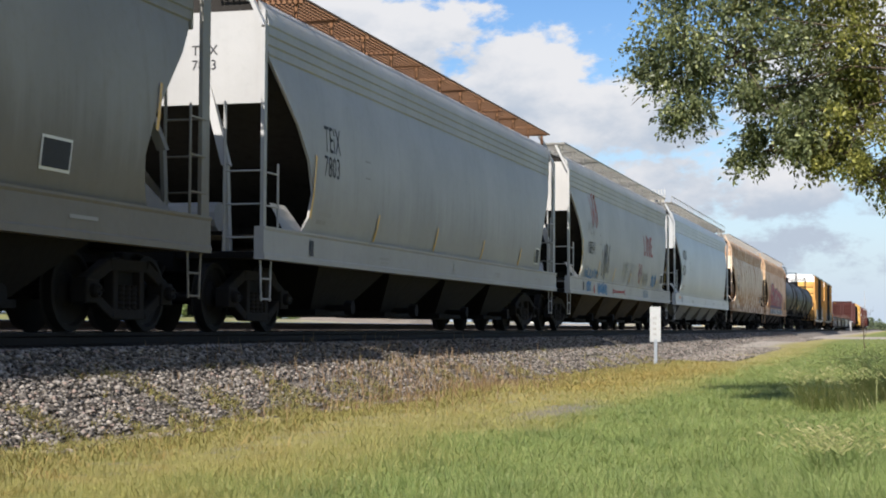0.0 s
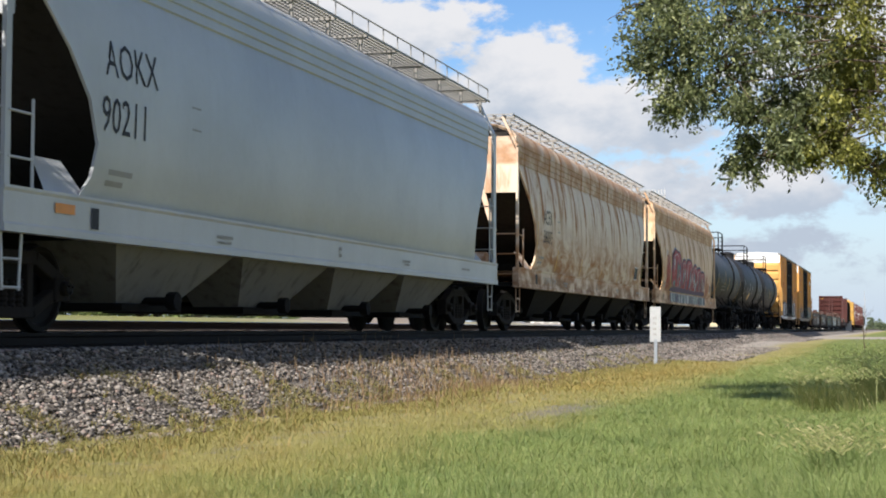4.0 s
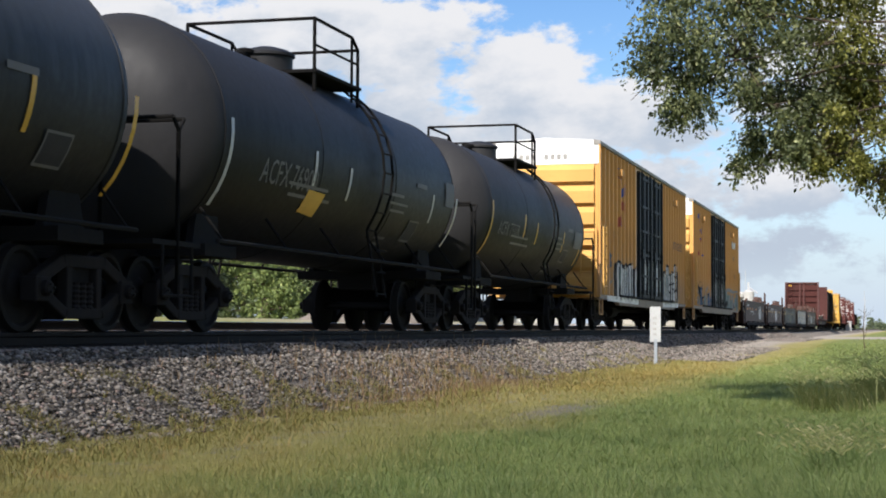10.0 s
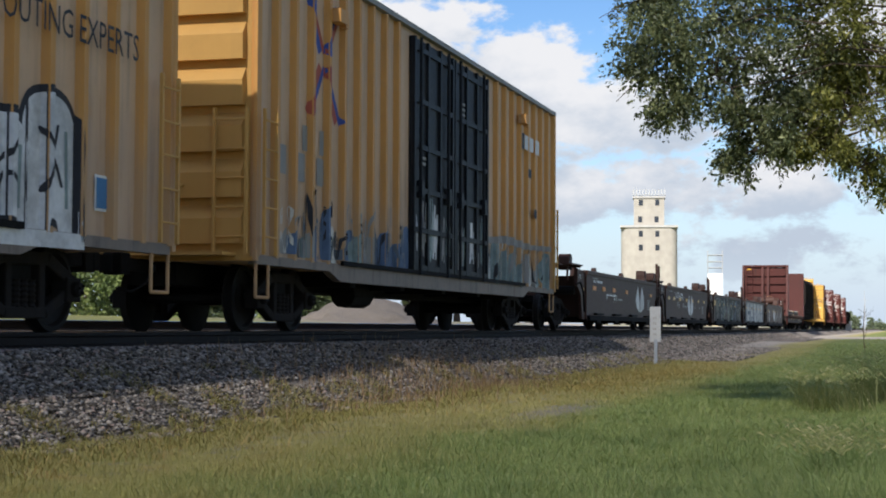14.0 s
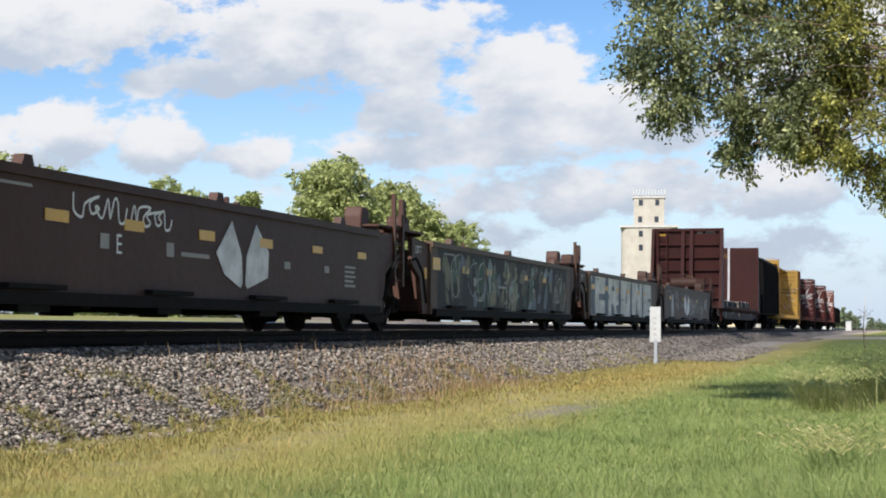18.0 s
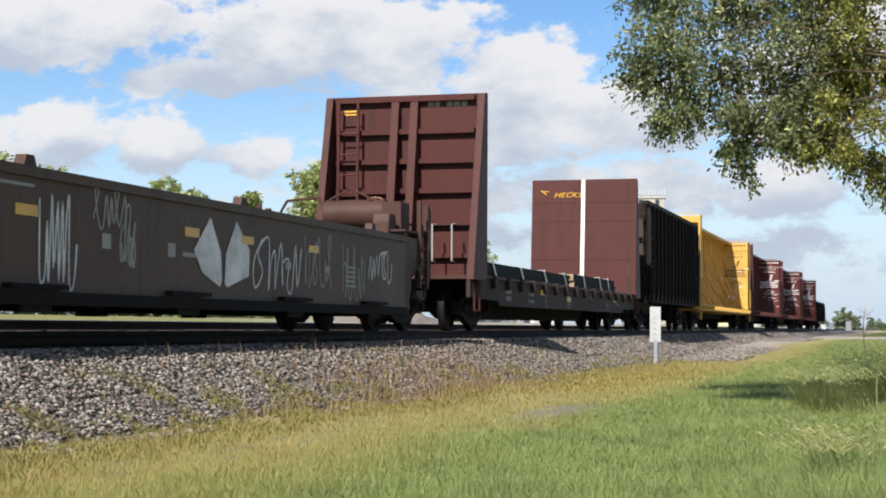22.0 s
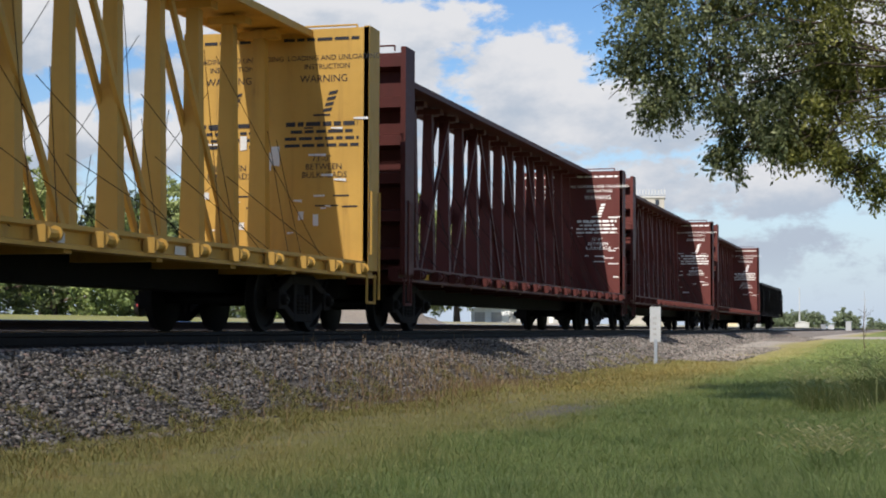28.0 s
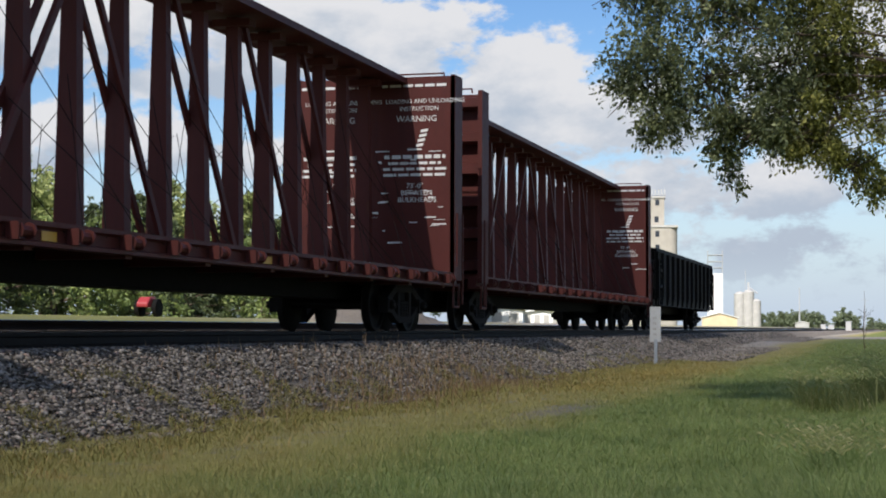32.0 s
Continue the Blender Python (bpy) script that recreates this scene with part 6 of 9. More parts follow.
    clump = np.array([noise.noise((float(a) * 1.6, float(b) * 1.6, 9)) + 0.5 * noise.noise((float(a) * 5, float(b) * 5, 4)) for a, b in zip(x, y)])
    near = np.clip((-2.4 - y) / 1.1, 0, 1)
    keep = clump > 0.02 + (y + 3.1) * 0.42
    x, y, near = x[keep], y[keep], near[keep]
    cnt = len(x)
    z = np.array([max(bed_z(float(q)), ground_z(float(p), float(q))) for p, q in zip(x, y)]) - 0.005
    me = blade_mesh("weeds", x, y, z, rng.uniform(0.05, 0.135, cnt), rng.uniform(0.004, 0.009, cnt), rng.uniform(0.4, 1.9, cnt), rng.uniform(0, 6.28, cnt), OLIVE)
    tagged(new("weeds", me), "low olive weeds creeping into the ballast stones", "weeds", kind="stuff")
    # an ochre drift of low weeds before the marker post
    cnt = 12000
    x, y = rng.normal(33, 6.0, cnt), rng.normal(-4.75, 0.6, cnt)
    z = np.array([max(bed_z(float(q)), ground_z(float(p), float(q))) for p, q in zip(x, y)])
    me = blade_mesh("ochre_weeds", x, y, z, rng.uniform(0.03, 0.09, cnt), rng.uniform(0.006, 0.011, cnt), rng.uniform(0.2, 1.4, cnt), rng.uniform(0, 6.28, cnt), OCHRE)
    tagged(new("ochre_weeds", me), "low ochre weeds along the foot of the ballast", "weeds", kind="stuff")
    # reddish stalks on the ballast's foot
    cnt = 2600
    x = rng.normal(23.5, 3.6, cnt)
    y = -3.0 + rng.normal(0, 0.55, cnt)
    z = np.array([max(bed_z(float(q)), ground_z(float(p), float(q))) for p, q in zip(x, y)])
    me = blade_mesh("dry_weeds", x, y, z, rng.uniform(0.05, 0.26, cnt), np.full(cnt, 0.009), rng.uniform(0.1, 0.7, cnt), rng.uniform(0, 6.28, cnt), REDWEED)
    tagged(new("dry_weeds", me), "thin reddish dry weeds on the ballast slope", "weeds", kind="stuff")


make_grass()

BARK = paint("rough brown bark", (0.10, 0.075, 0.055), (0.04, 0.03, 0.022), 0.7, rough=0.95, streak=0.8)
LEAF = leafy("elm leaves", ((0.07, 0.095, 0.04), (0.30, 0.33, 0.14), (0.62, 0.63, 0.30)), 0.45, 0.45, mottle=0.5)
# same elm, leaf colour made brighter and yellower for two sunlit boughs
LEAF_SUN = leafy("sunlit yellow-green elm leaves", ((0.12, 0.135, 0.03), (0.40, 0.39, 0.095), (0.66, 0.61, 0.18)), 0.5, 0.45, mottle=0.45)
LEAF_FAR = leafy("distant foliage", ((0.165, 0.21, 0.065), (0.35, 0.385, 0.14), (0.48, 0.48, 0.19)), 0.35, 0.6)
LEAF_BUSH = leafy("sunlit shrub foliage", ((0.09, 0.13, 0.035), (0.22, 0.28, 0.08), (0.36, 0.40, 0.13)), 0.3, 0.6)
LEAF_HAZE = leafy("hazy distant foliage", ((0.10, 0.135, 0.075), (0.17, 0.205, 0.11), (0.22, 0.25, 0.13)), 0.2, 0.7)
LEAF_DARK = leafy("dark shrub foliage", ((0.035, 0.055, 0.018), (0.085, 0.11, 0.038), (0.14, 0.16, 0.055)), 0.2, 0.6)


def leaf_cloud(name, clumps, per, size, mat, seed, droop=0.5, shell=0.5):
    """Leaves gathered in clumps (centre, radii, weight)."""
    rng = np.random.default_rng(seed)
    pts = []
    for c, r, w in clumps:
        n = max(8, int(per * w))
        d = rng.normal(0, 1, (n, 3))
        d /= np.linalg.norm(d, axis=1)[:, None]
        # tufts: leaves sit in little sprays, so that gaps stay open
        k = max(3, n // 22)
        t = rng.normal(0, 1, (k, 3))
        t /= np.linalg.norm(t, axis=1)[:, None]
        t *= (shell + (1.08 - shell) * rng.random((k, 1)) ** 0.7)
        own = rng.integers(0, k, n)
        p = t[own] + d * rng.random((n, 1)) * 0.22
        pts.append(np.array(c) + p * np.array(r))
    p = np.concatenate(pts)
    n = len(p)
    a = rng.uniform(0, 6.28, n)
    b = rng.uniform(-1.2, 0.5, n) - droop * 0.4
    u = np.stack([np.cos(a) * np.cos(b), np.sin(a) * np.cos(b), np.sin(b)], -1)
    w = np.cross(u, rng.normal(0, 1, (n, 3)))
    w /= np.linalg.norm(w, axis=1)[:, None] + 1e-9
    nrm = np.cross(u, w)
    s = size * rng.uniform(0.6, 1.3, n)[:, None]
    v = np.stack([p, p + u * s * 0.5 + w * s * 0.19 + nrm * s * 0.06, p + u * s, p + u * s * 0.5 - w * s * 0.19 + nrm * s * 0.06], 1).reshape(-1, 3)
    tri = np.array([(0, 1, 2), (0, 2, 3)])
    f = (tri[None] + (np.arange(n) * 4)[:, None, None]).reshape(-1, 3)
    return raw_mesh(name, v, f, mat)


def sprays(name, clumps, per, size, mat, seed):
    """Small leaves strung along thin drooping twigs that fan out of each clump."""
    rng = np.random.default_rng(seed)

    def unit(v):
        return v / (np.linalg.norm(v, axis=1)[:, None] + 1e-9)

    pts, ways = [], []
    for c, r, w in clumps:
        k = max(3, int(per * w / 15))
        # the twigs spring from a few side branches, so that gaps stay open between them
        m = max(3, int(9 * w))
        side = unit(rng.normal(0, 1, (m, 3))) * (0.25 + 0.68 * rng.random((m, 1)) ** 0.6)
        t = side[rng.integers(0, m, k)] + rng.normal(0, 0.17, (k, 3))
        at = np.array(c) + t * np.array(r)
        go = unit(t * 0.7 + np.array((0, 0, -0.55)) + rng.normal(0, 0.38, (k, 3)))
        run = rng.uniform(0.16, 0.46, (k, 1)) * min(1.0, 0.35 + r[2] * 1.2)
        for j in range(15):
            u = (j + rng.random((k, 1))) / 15
            pts.append(at + go * run * u + np.array((0, 0, 0.10)) - np.array((0, 0, 1)) * run * 0.30 * u * u + rng.normal(0, 0.018, (k, 3)))
            ways.append(unit(go * 0.55 + rng.normal(0, 0.55, (k, 3)) + np.array((0, 0, -0.25))))
    p, u = np.concatenate(pts), np.concatenate(ways)
    n = len(p)
    w = unit(np.cross(u, rng.normal(0, 1, (n, 3))))
    nrm = np.cross(u, w)
    s = size * rng.uniform(0.6, 1.3, n)[:, None]
    v = np.stack([p, p + u * s * 0.45 + w * s * 0.24 + nrm * s * 0.06, p + u * s, p + u * s * 0.45 - w * s * 0.24 + nrm * s * 0.06], 1).reshape(-1, 3)
    tri = np.array([(0, 1, 2), (0, 2, 3)])
    f = (tri[None] + (np.arange(n) * 4)[:, None, None]).reshape(-1, 3)
    return raw_mesh(name, v, f, mat)


def limb(bm, pts, r0, r1):
    for i in range(len(pts) - 1):
        a = r0 + (r1 - r0) * i / (len(pts) - 1)
        b = r0 + (r1 - r0) * (i + 1) / (len(pts) - 1)
        rod(bm, pts[i], pts[i + 1], a, 7, b)


SWAY = []
# how far the wind carries the boughs towards the track: time, metres
GUSTS = [(0, 0.0), (3, 0.15), (5, 0.0), (7, -0.1), (9, -0.04), (11, 0.05), (13, 0.18), (18, 0.15), (20, 0.08), (23, 0.15), (25, 0.26), (32, 0.28)]


def roadside_tree():
    """The elm whose boughs hang into view; its trunk stands beside the camera's line."""
    bx, by = 19.5, -13.2
    gz = ground_z(bx, by)
    tree = new("tree")
    tree.location = (bx, by, gz)
    tagged(tree, "leafy elm with drooping boughs of small green leaves", "tree")
    bm = bmesh.new()
    limb(bm, [(0, 0, -0.1), (0.05, 0.1, 1.2), (0.0, 0.3, 2.4), (0.1, 0.5, 3.6), (0.2, 0.4, 5.2), (0.1, 0.3, 6.8)], 0.34, 0.10)
    part("trunk", bm, BARK, tree, smooth=True)
    # boughs: pivot, then the leaf clumps that hang on it (all from the trunk's foot)
    def w(x, y, z):
        return (x - bx, y - by, z - gz)
    boughs = [
        ((0.0, 0.4, 3.3), [(w(18.9, -7.12, 3.42), (0.55, 0.52, 0.50), 1.0), (w(19.0, -6.95, 2.95), (0.45, 0.36, 0.36), 0.55), (w(19.1, -7.25, 2.62), (0.5, 0.42, 0.24), 0.45)]),
        ((0.0, 0.4, 3.0), [(w(19.2, -7.7, 3.1), (0.6, 0.55, 0.55), 1.1), (w(19.3, -7.95, 2.50), (0.45, 0.36, 0.28), 0.36), (w(19.3, -8.02, 2.14), (0.26, 0.17, 0.22), 0.14), (w(19.3, -8.02, 1.86), (0.15, 0.09, 0.14), 0.06)]),
        ((0.1, 0.5, 3.6), [(w(19.2, -7.7, 3.85), (0.8, 0.7, 0.45), 1.1), (w(19.0, -7.0, 4.1), (0.7, 0.7, 0.5), 0.8)]),
        ((0.0, 0.3, 2.7), [(w(19.5, -8.55, 3.15), (0.7, 0.62, 0.62), 1.4), (w(19.4, -8.5, 2.45), (0.6, 0.5, 0.36), 0.75), (w(19.4, -8.2, 2.2), (0.4, 0.38, 0.22), 0.45), (w(19.4, -8.75, 2.2), (0.4, 0.36, 0.2), 0.45), (w(19.4, -7.95, 2.04), (0.3, 0.22, 0.18), 0.2)]),
        ((0.0, 0.4, 2.9), [(w(19.7, -9.25, 2.9), (0.5, 0.42, 0.36), 0.9), (w(19.7, -9.35, 3.3), (0.8, 0.75, 0.7), 1.6), (w(19.6, -9.2, 2.5), (0.6, 0.55, 0.42), 0.9), (w(19.5, -8.78, 2.12), (0.4, 0.34, 0.24), 0.4), (w(19.5, -9.1, 2.05), (0.4, 0.34, 0.26), 0.4), (w(19.6, -9.32, 1.93), (0.4, 0.28, 0.3), 0.4), (w(19.6, -9.6, 1.6), (0.4, 0.25, 0.22), 0.2)]),
        ((0.1, 0.5, 3.6), [(w(19.6, -8.5, 4.2), (0.9, 0.8, 0.55), 1.5), (w(19.8, -9.6, 4.2), (0.9, 0.9, 0.6), 1.4)]),
        ((0.2, 0.4, 4.6), [(w(19.8, -9.2, 5.2), (1.5, 1.6, 0.9), 1.6), (w(20.2, -6.7, 5.05), (0.9, 1.0, 0.5), 2.2), (w(20.4, -8.0, 5.1), (1.0, 1.0, 0.5), 2.2), (w(20.5, -7.1, 6.2), (1.2, 1.1, 0.7), 2.4), (w(20.7, -8.2, 7.2), (1.2, 1.2, 0.8), 2.4), (w(20.8, -7.4, 8.2), (1.1, 1.1, 0.7), 2.2), (w(19.4, -11.2, 6.2), (1.8, 1.8, 1.2), 1.8)]),
        ((0.1, 0.3, 3.2), [(w(19.8, -11.2, 4.2), (1.4, 1.2, 1.3), 1.8), (w(20.8, -13.5, 5.0), (1.9, 1.9, 1.5), 1.8)]),
        ((0.1, 0.3, 3.2), [(w(18.2, -14.6, 5.0), (1.9, 1.9, 1.6), 1.8), (w(19.5, -13.2, 7.2), (1.8, 1.9, 1.2), 1.6)]),
    ]
    for i, (pivot, clumps) in enumerate(boughs):
        pv = Vector(pivot)
        bm = bmesh.new()
        for c, r, wt in clumps:
            cv = Vector(c) - pv
            if wt < 0.3:
                continue
            rg = random.Random(i * 7 + int(wt * 10))
            ctrl = cv * 0.55 + Vector((rg.uniform(-0.3, 0.3), rg.uniform(-0.3, 0.3), 1.1))
            run = []
            for k in range(10):
                u = k / 9
                p = ctrl * (2 * u * (1 - u)) + cv * (u * u)
                run.append(p + Vector((rg.uniform(-1, 1), rg.uniform(-1, 1), rg.uniform(-1, 1))) * 0.07 * (u > 0))
            limb(bm, run + [cv + Vector((0.05, r[1] * 0.5, -r[2] * 0.6))], 0.024, 0.004)
            for k in range(10):
                d = Vector((rg.uniform(-1, 1) * r[0], rg.uniform(-1, 1) * r[1], rg.uniform(-1, 1) * r[2])) * 0.95
                limb(bm, [cv + Vector((rg.uniform(-0.1, 0.1), rg.uniform(-0.1, 0.1), 0)), cv + d * 0.5 + Vector((0, 0, 0.05)), cv + d], 0.012, 0.003)
        ob = part("bough", bm, BARK, tree)
        ob.location = pv
        shifted = [(tuple(Vector(c) - pv), r, wt) for c, r, wt in clumps]
        near = i < 6
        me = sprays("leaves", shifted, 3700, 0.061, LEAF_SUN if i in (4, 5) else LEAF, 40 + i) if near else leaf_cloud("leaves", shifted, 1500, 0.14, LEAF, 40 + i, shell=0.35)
        lf = new("leaves", me)
        lf.parent = ob
        SWAY.append((ob, pv, i))


roadside_tree()

# ---- small post at the ballast's foot ----
POST_WHITE = flat_paint("chalky white enamel", (0.40, 0.41, 0.41), 0.5)
POST_STEEL = paint("galvanised post steel", (0.30, 0.33, 0.36), (0.15, 0.14, 0.12), 0.3, rough=0.5, metal=0.3)
post = new("marker_post")
post.location = (42.1, -3.5, -0.84)
tagged(post, "white trackside marker board on a grey steel post", "marker post")
bm = bmesh.new()
box(bm, -0.03, 0.03, -0.05, 0.03, -0.15, 0.62)
part("stake", bm, POST_STEEL, post, bevel=0.004)
bm = bmesh.new()
extrude_xz(bm, [(-0.02, 0.55), (0.02, 0.55), (0.02, 1.46), (-0.02, 1.46)], -0.14, 0.14)
board = part("board", bm, POST_WHITE, post, bevel=0.006)
bm = bmesh.new()
for k in range(4):
    z = 0.72 + k * 0.14
    for y0 in (-0.02, 0.03):
        bm.faces.new([bm.verts.new((-0.026, p, q)) for p, q in ((y0 + 0.02, z), (y0 - 0.01, z), (y0 - 0.01, z + 0.06), (y0 + 0.02, z + 0.06))])
part("stencil", bm, INK_GREY, board)

# ---- the town side: trees, elevators, sheds ----


def far_tree(x, y, high, wide, label, seed, mat=LEAF_FAR, clumps=9, base=0.25, leaf=0.32, per=260):
    gz = ground_z(x, y)
    t = new("tree")
    t.location = (x, y, gz)
    tagged(t, label, "tree", "trees beyond the tracks")
    rg = random.Random(seed)
    bm = bmesh.new()
    limb(bm, [(0, 0, -0.2), (0.1, 0.1, high * 0.3), (0.0, 0.2, high * 0.75)], high * 0.03 + 0.05, 0.05)
    cl = []
    for k in range(clumps):
        a, u = rg.uniform(0, 6.28), k / max(1, clumps - 1)
        r = wide * 0.5 * (0.75 if u < 0.7 else 0.4) * rg.uniform(0.5, 1.0)
        z = high * (base + (0.92 - base) * u) - 0.1 * high * rg.random()
        c = (math.cos(a) * r, math.sin(a) * r, z)
        s = wide * rg.uniform(0.20, 0.32)
        cl.append((c, (s, s, s * 0.8), rg.uniform(0.7, 1.3)))
        limb(bm, [(0, 0.1, min(z * 0.7, high * 0.6)), (c[0] * 0.6, c[1] * 0.6, z * 0.9), c], 0.08, 0.02)
    part("trunk", bm, BARK, t, smooth=True)
    ob = new("crown", leaf_cloud("crown", cl, per, leaf, mat, seed, shell=0.3))
    ob.parent = t
    return t


far_tree(114.4, 31.0, 12.4, 9.0, "broad green tree beyond the tracks", 1, clumps=26, per=1500, leaf=0.40)
far_tree(125.6, 28.6, 11.4, 7.4, "green tree beyond the tracks", 2, clumps=20, per=1300, leaf=0.40)
far_tree(136.3, 27.3, 9.6, 5.6, "small green tree beyond the tracks", 3, clumps=14, per=1000)
for i, (x, y, hh, ww) in enumerate(((93.0, 42.8, 9.6, 5.5), (95.0, 37.0, 8.6, 5.0), (99.5, 35.0, 8.2, 5.0), (104.5, 35.0, 8.0, 4.6), (101.3, 38.8, 10.0, 4.2), (102.3, 36.2, 9.3, 4.0), (103.1, 33.2, 9.6, 3.2), (97.2, 40.5, 8.4, 5), (81, 37.5, 9.4, 6.5), (107.4, 32.5, 8.2, 3.6))):
    far_tree(x, y, hh, ww, "dark green tree in a row beyond the tracks", 20 + i, LEAF_DARK if i % 2 else LEAF_FAR, clumps=14, per=700, leaf=0.34)
for i, (x, y, hh, ww) in enumerate(((44.6, 19.5, 3.0, 4.5), (49.1, 20.5, 3.6, 5), (53.7, 20.2, 3.2, 4.6), (58.7, 19.3, 3.7, 4.8), (63.8, 19.5, 3.0, 4.4), (68.9, 20.2, 3.6, 5), (74.9, 20.5, 3.2, 4.6), (81, 20.5, 3.6, 5), (87.1, 21, 3.0, 5))):
    t = far_tree(x, y, hh, ww, "dense green bush beyond the tracks", 50 + i, LEAF_DARK if i % 3 == 1 else LEAF_BUSH, clumps=16, base=0.08, leaf=0.22, per=620)
    t.name = "bush"
    tagged(t, category="bush", group="bushes beyond the tracks")

CONCRETE = paint("pale cream concrete", (0.37, 0.345, 0.30), (0.27, 0.24, 0.20), 0.4, streak=0.8, rough=0.85)
CONCRETE_GREY = paint("grey concrete", (0.42, 0.41, 0.39), (0.25, 0.22, 0.19), 0.4, streak=0.8, rough=0.85)
WALL_WHITE = paint("white sheet metal", (0.78, 0.78, 0.76), (0.5, 0.46, 0.4), 0.3, rough=0.5)
SHED_PALE = paint("pale grey sheet metal", (0.42, 0.42, 0.41), (0.28, 0.26, 0.23), 0.4, rough=0.6)
SHED_TAN = paint("tan sheet metal", (0.62, 0.50, 0.33), (0.4, 0.3, 0.2), 0.3, rough=0.6)
GLASS = flat_paint("dark window glass", (0.03, 0.035, 0.045), 0.15)
RED_PAINT = flat_paint("faded red implement paint", (0.30, 0.03, 0.035), 0.4)
MAST = flat_paint("grey mast steel", (0.38, 0.39, 0.40), 0.5)


def facing(x, y):
    return math.degrees(math.atan2(-9.6 - y, -x))


def elevator():
    b = new("grain_elevator")
    b.location = (443.6, 56.3, -2)
    b.rotation_euler = (0, 0, radians(facing(443.6, 56.3)))
    tagged(b, "tall cream concrete grain elevator with a headhouse", "grain elevator")
    bm = bmesh.new()
    prof = []
    for cx, cy, a0 in ((5.5, 5.3, 0), (-5.5, 5.3, 90), (-5.5, -5.3, 180), (5.5, -5.3, 270)):
        for k in range(7):
            a = radians(a0 + k * 15)
            prof.append((cx + 2.2 * math.cos(a), cy + 2.2 * math.sin(a)))
    lo = [bm.verts.new((x, y, 0)) for x, y in prof]
    hi = [bm.verts.new((x, y, 29)) for x, y in prof]
    n = len(prof)
    for i in range(n):
        bm.faces.new((lo[i], lo[(i + 1) % n], hi[(i + 1) % n], hi[i]))
    bm.faces.new(hi)
    silo = part("silo_block", bm, CONCRETE, b, smooth=True)
    bm = bmesh.new()
    box(bm, -8.0, 8.0, -7.7, 7.7, 29.0, 29.6)
    part("cornice", bm, CONCRETE_GREY, b)
    bm = bmesh.new()
    box(bm, -3.5, 4.0, -4.1, 4.1, 29.6, 37.2)
    head = part("headhouse", bm, CONCRETE, b)
    bm = bmesh.new()
    box(bm, -3.8, 4.3, -4.4, 4.4, 37.2, 37.7)
    part("parapet", bm, CONCRETE_GREY, b)
    for z, par, ys, xf in ((27.3, silo, (-2.2, 2.2, 6.0), 7.72), (23.6, silo, (-2.2, 2.2), 7.72), (16.5, silo, (-2.2,), 7.72), (31.4, head, (-2.4, 2.0), 4.02), (36.0, head, (-2.2, 2.2), 4.02)):
        for y in ys:
            if y > 5:
                continue
            bm = bmesh.new()
            box(bm, xf - 0.1, xf + 0.03, y - 0.55, y + 0.55, z - 0.8, z + 0.8)
            part("window", bm, GLASS, par)
    rg = random.Random(2)
    for k in range(11):
        bm = bmesh.new()
        y = -4.2 + k * 0.84
        rod(bm, (3.9, y, 37.6), (3.9, y, 39.0 + rg.random() * 1.2), 0.07, 5)
        box(bm, 3.8, 4.1, y - 0.2, y + 0.2, 38.0, 39.5)
        part("antenna", bm, MAST, b)
    bm = bmesh.new()
    box(bm, 3.7, 4.4, -4.6, 4.6, 38.0, 38.15)
    part("antenna_rail", bm, MAST, b)


elevator()


def white_elevator():
    b = new("feed_tower")
    b.location = (530.7, 47.9, -1)
    b.rotation_euler = (0, 0, radians(facing(530.7, 47.9)))
    tagged(b, "white feed mill tower with an open steel frame on top", "feed tower")
    bm = bmesh.new()
    box(bm, -2.5, 2.5, -2.4, 2.4, 0, 18.6)
    part("tower_wall", bm, WALL_WHITE, b)
    bm = bmesh.new()
    for x in (-2.3, 2.3):
        for y in (-2.3, 2.3):
            rod(bm, (x, y, 18.6), (x, y, 26.0), 0.14, 5)
    for z in (20.5, 22.5, 24.6):
        for s in (-2.3, 2.3):
            rod(bm, (s, -2.3, z), (s, 2.3, z), 0.12, 5)
            rod(bm, (-2.3, s, z), (2.3, s, z), 0.12, 5)
    box(bm, -2.6, 2.6, -2.6, 2.6, 22.4, 22.6)
    box(bm, -2.6, 2.6, -2.6, 2.6, 24.5, 24.7)
    part("steel_frame", bm, MAST, b)
    b = new("grain_bins")
    b.location = (575.3, 41.7, -1)
    b.rotation_euler = (0, 0, radians(facing(575.3, 41.7)))
    tagged(b, "grey concrete grain silos with a conveyor", "grain silo")
    for k, (y, hh, r) in enumerate(((-2.6, 13.0, 1.9), (0.4, 13.6, 2.0), (3.1, 10.5, 1.6))):
        bm = bmesh.new()
        turned(bm, [(0, r), (hh, r), (hh + 0.8, r * 0.4), (hh + 0.9, 0.05)], (0, y, 0), 20, "z")
        part("silo", bm, CONCRETE_GREY, b, smooth=True)
    bm = bmesh.new()
    bar(bm, (0, 0.4, 14.2), (0, 0.4, 17.0), 0.8, 0.8)
    rod(bm, (0, 0.4, 15.5), (0, 3.6, 13.2), 0.3, 6)
    rod(bm, (0, -0.6, 14), (0, -0.6, 21.5), 0.08, 5)
    part("conveyor", bm, MAST, b)


white_elevator()


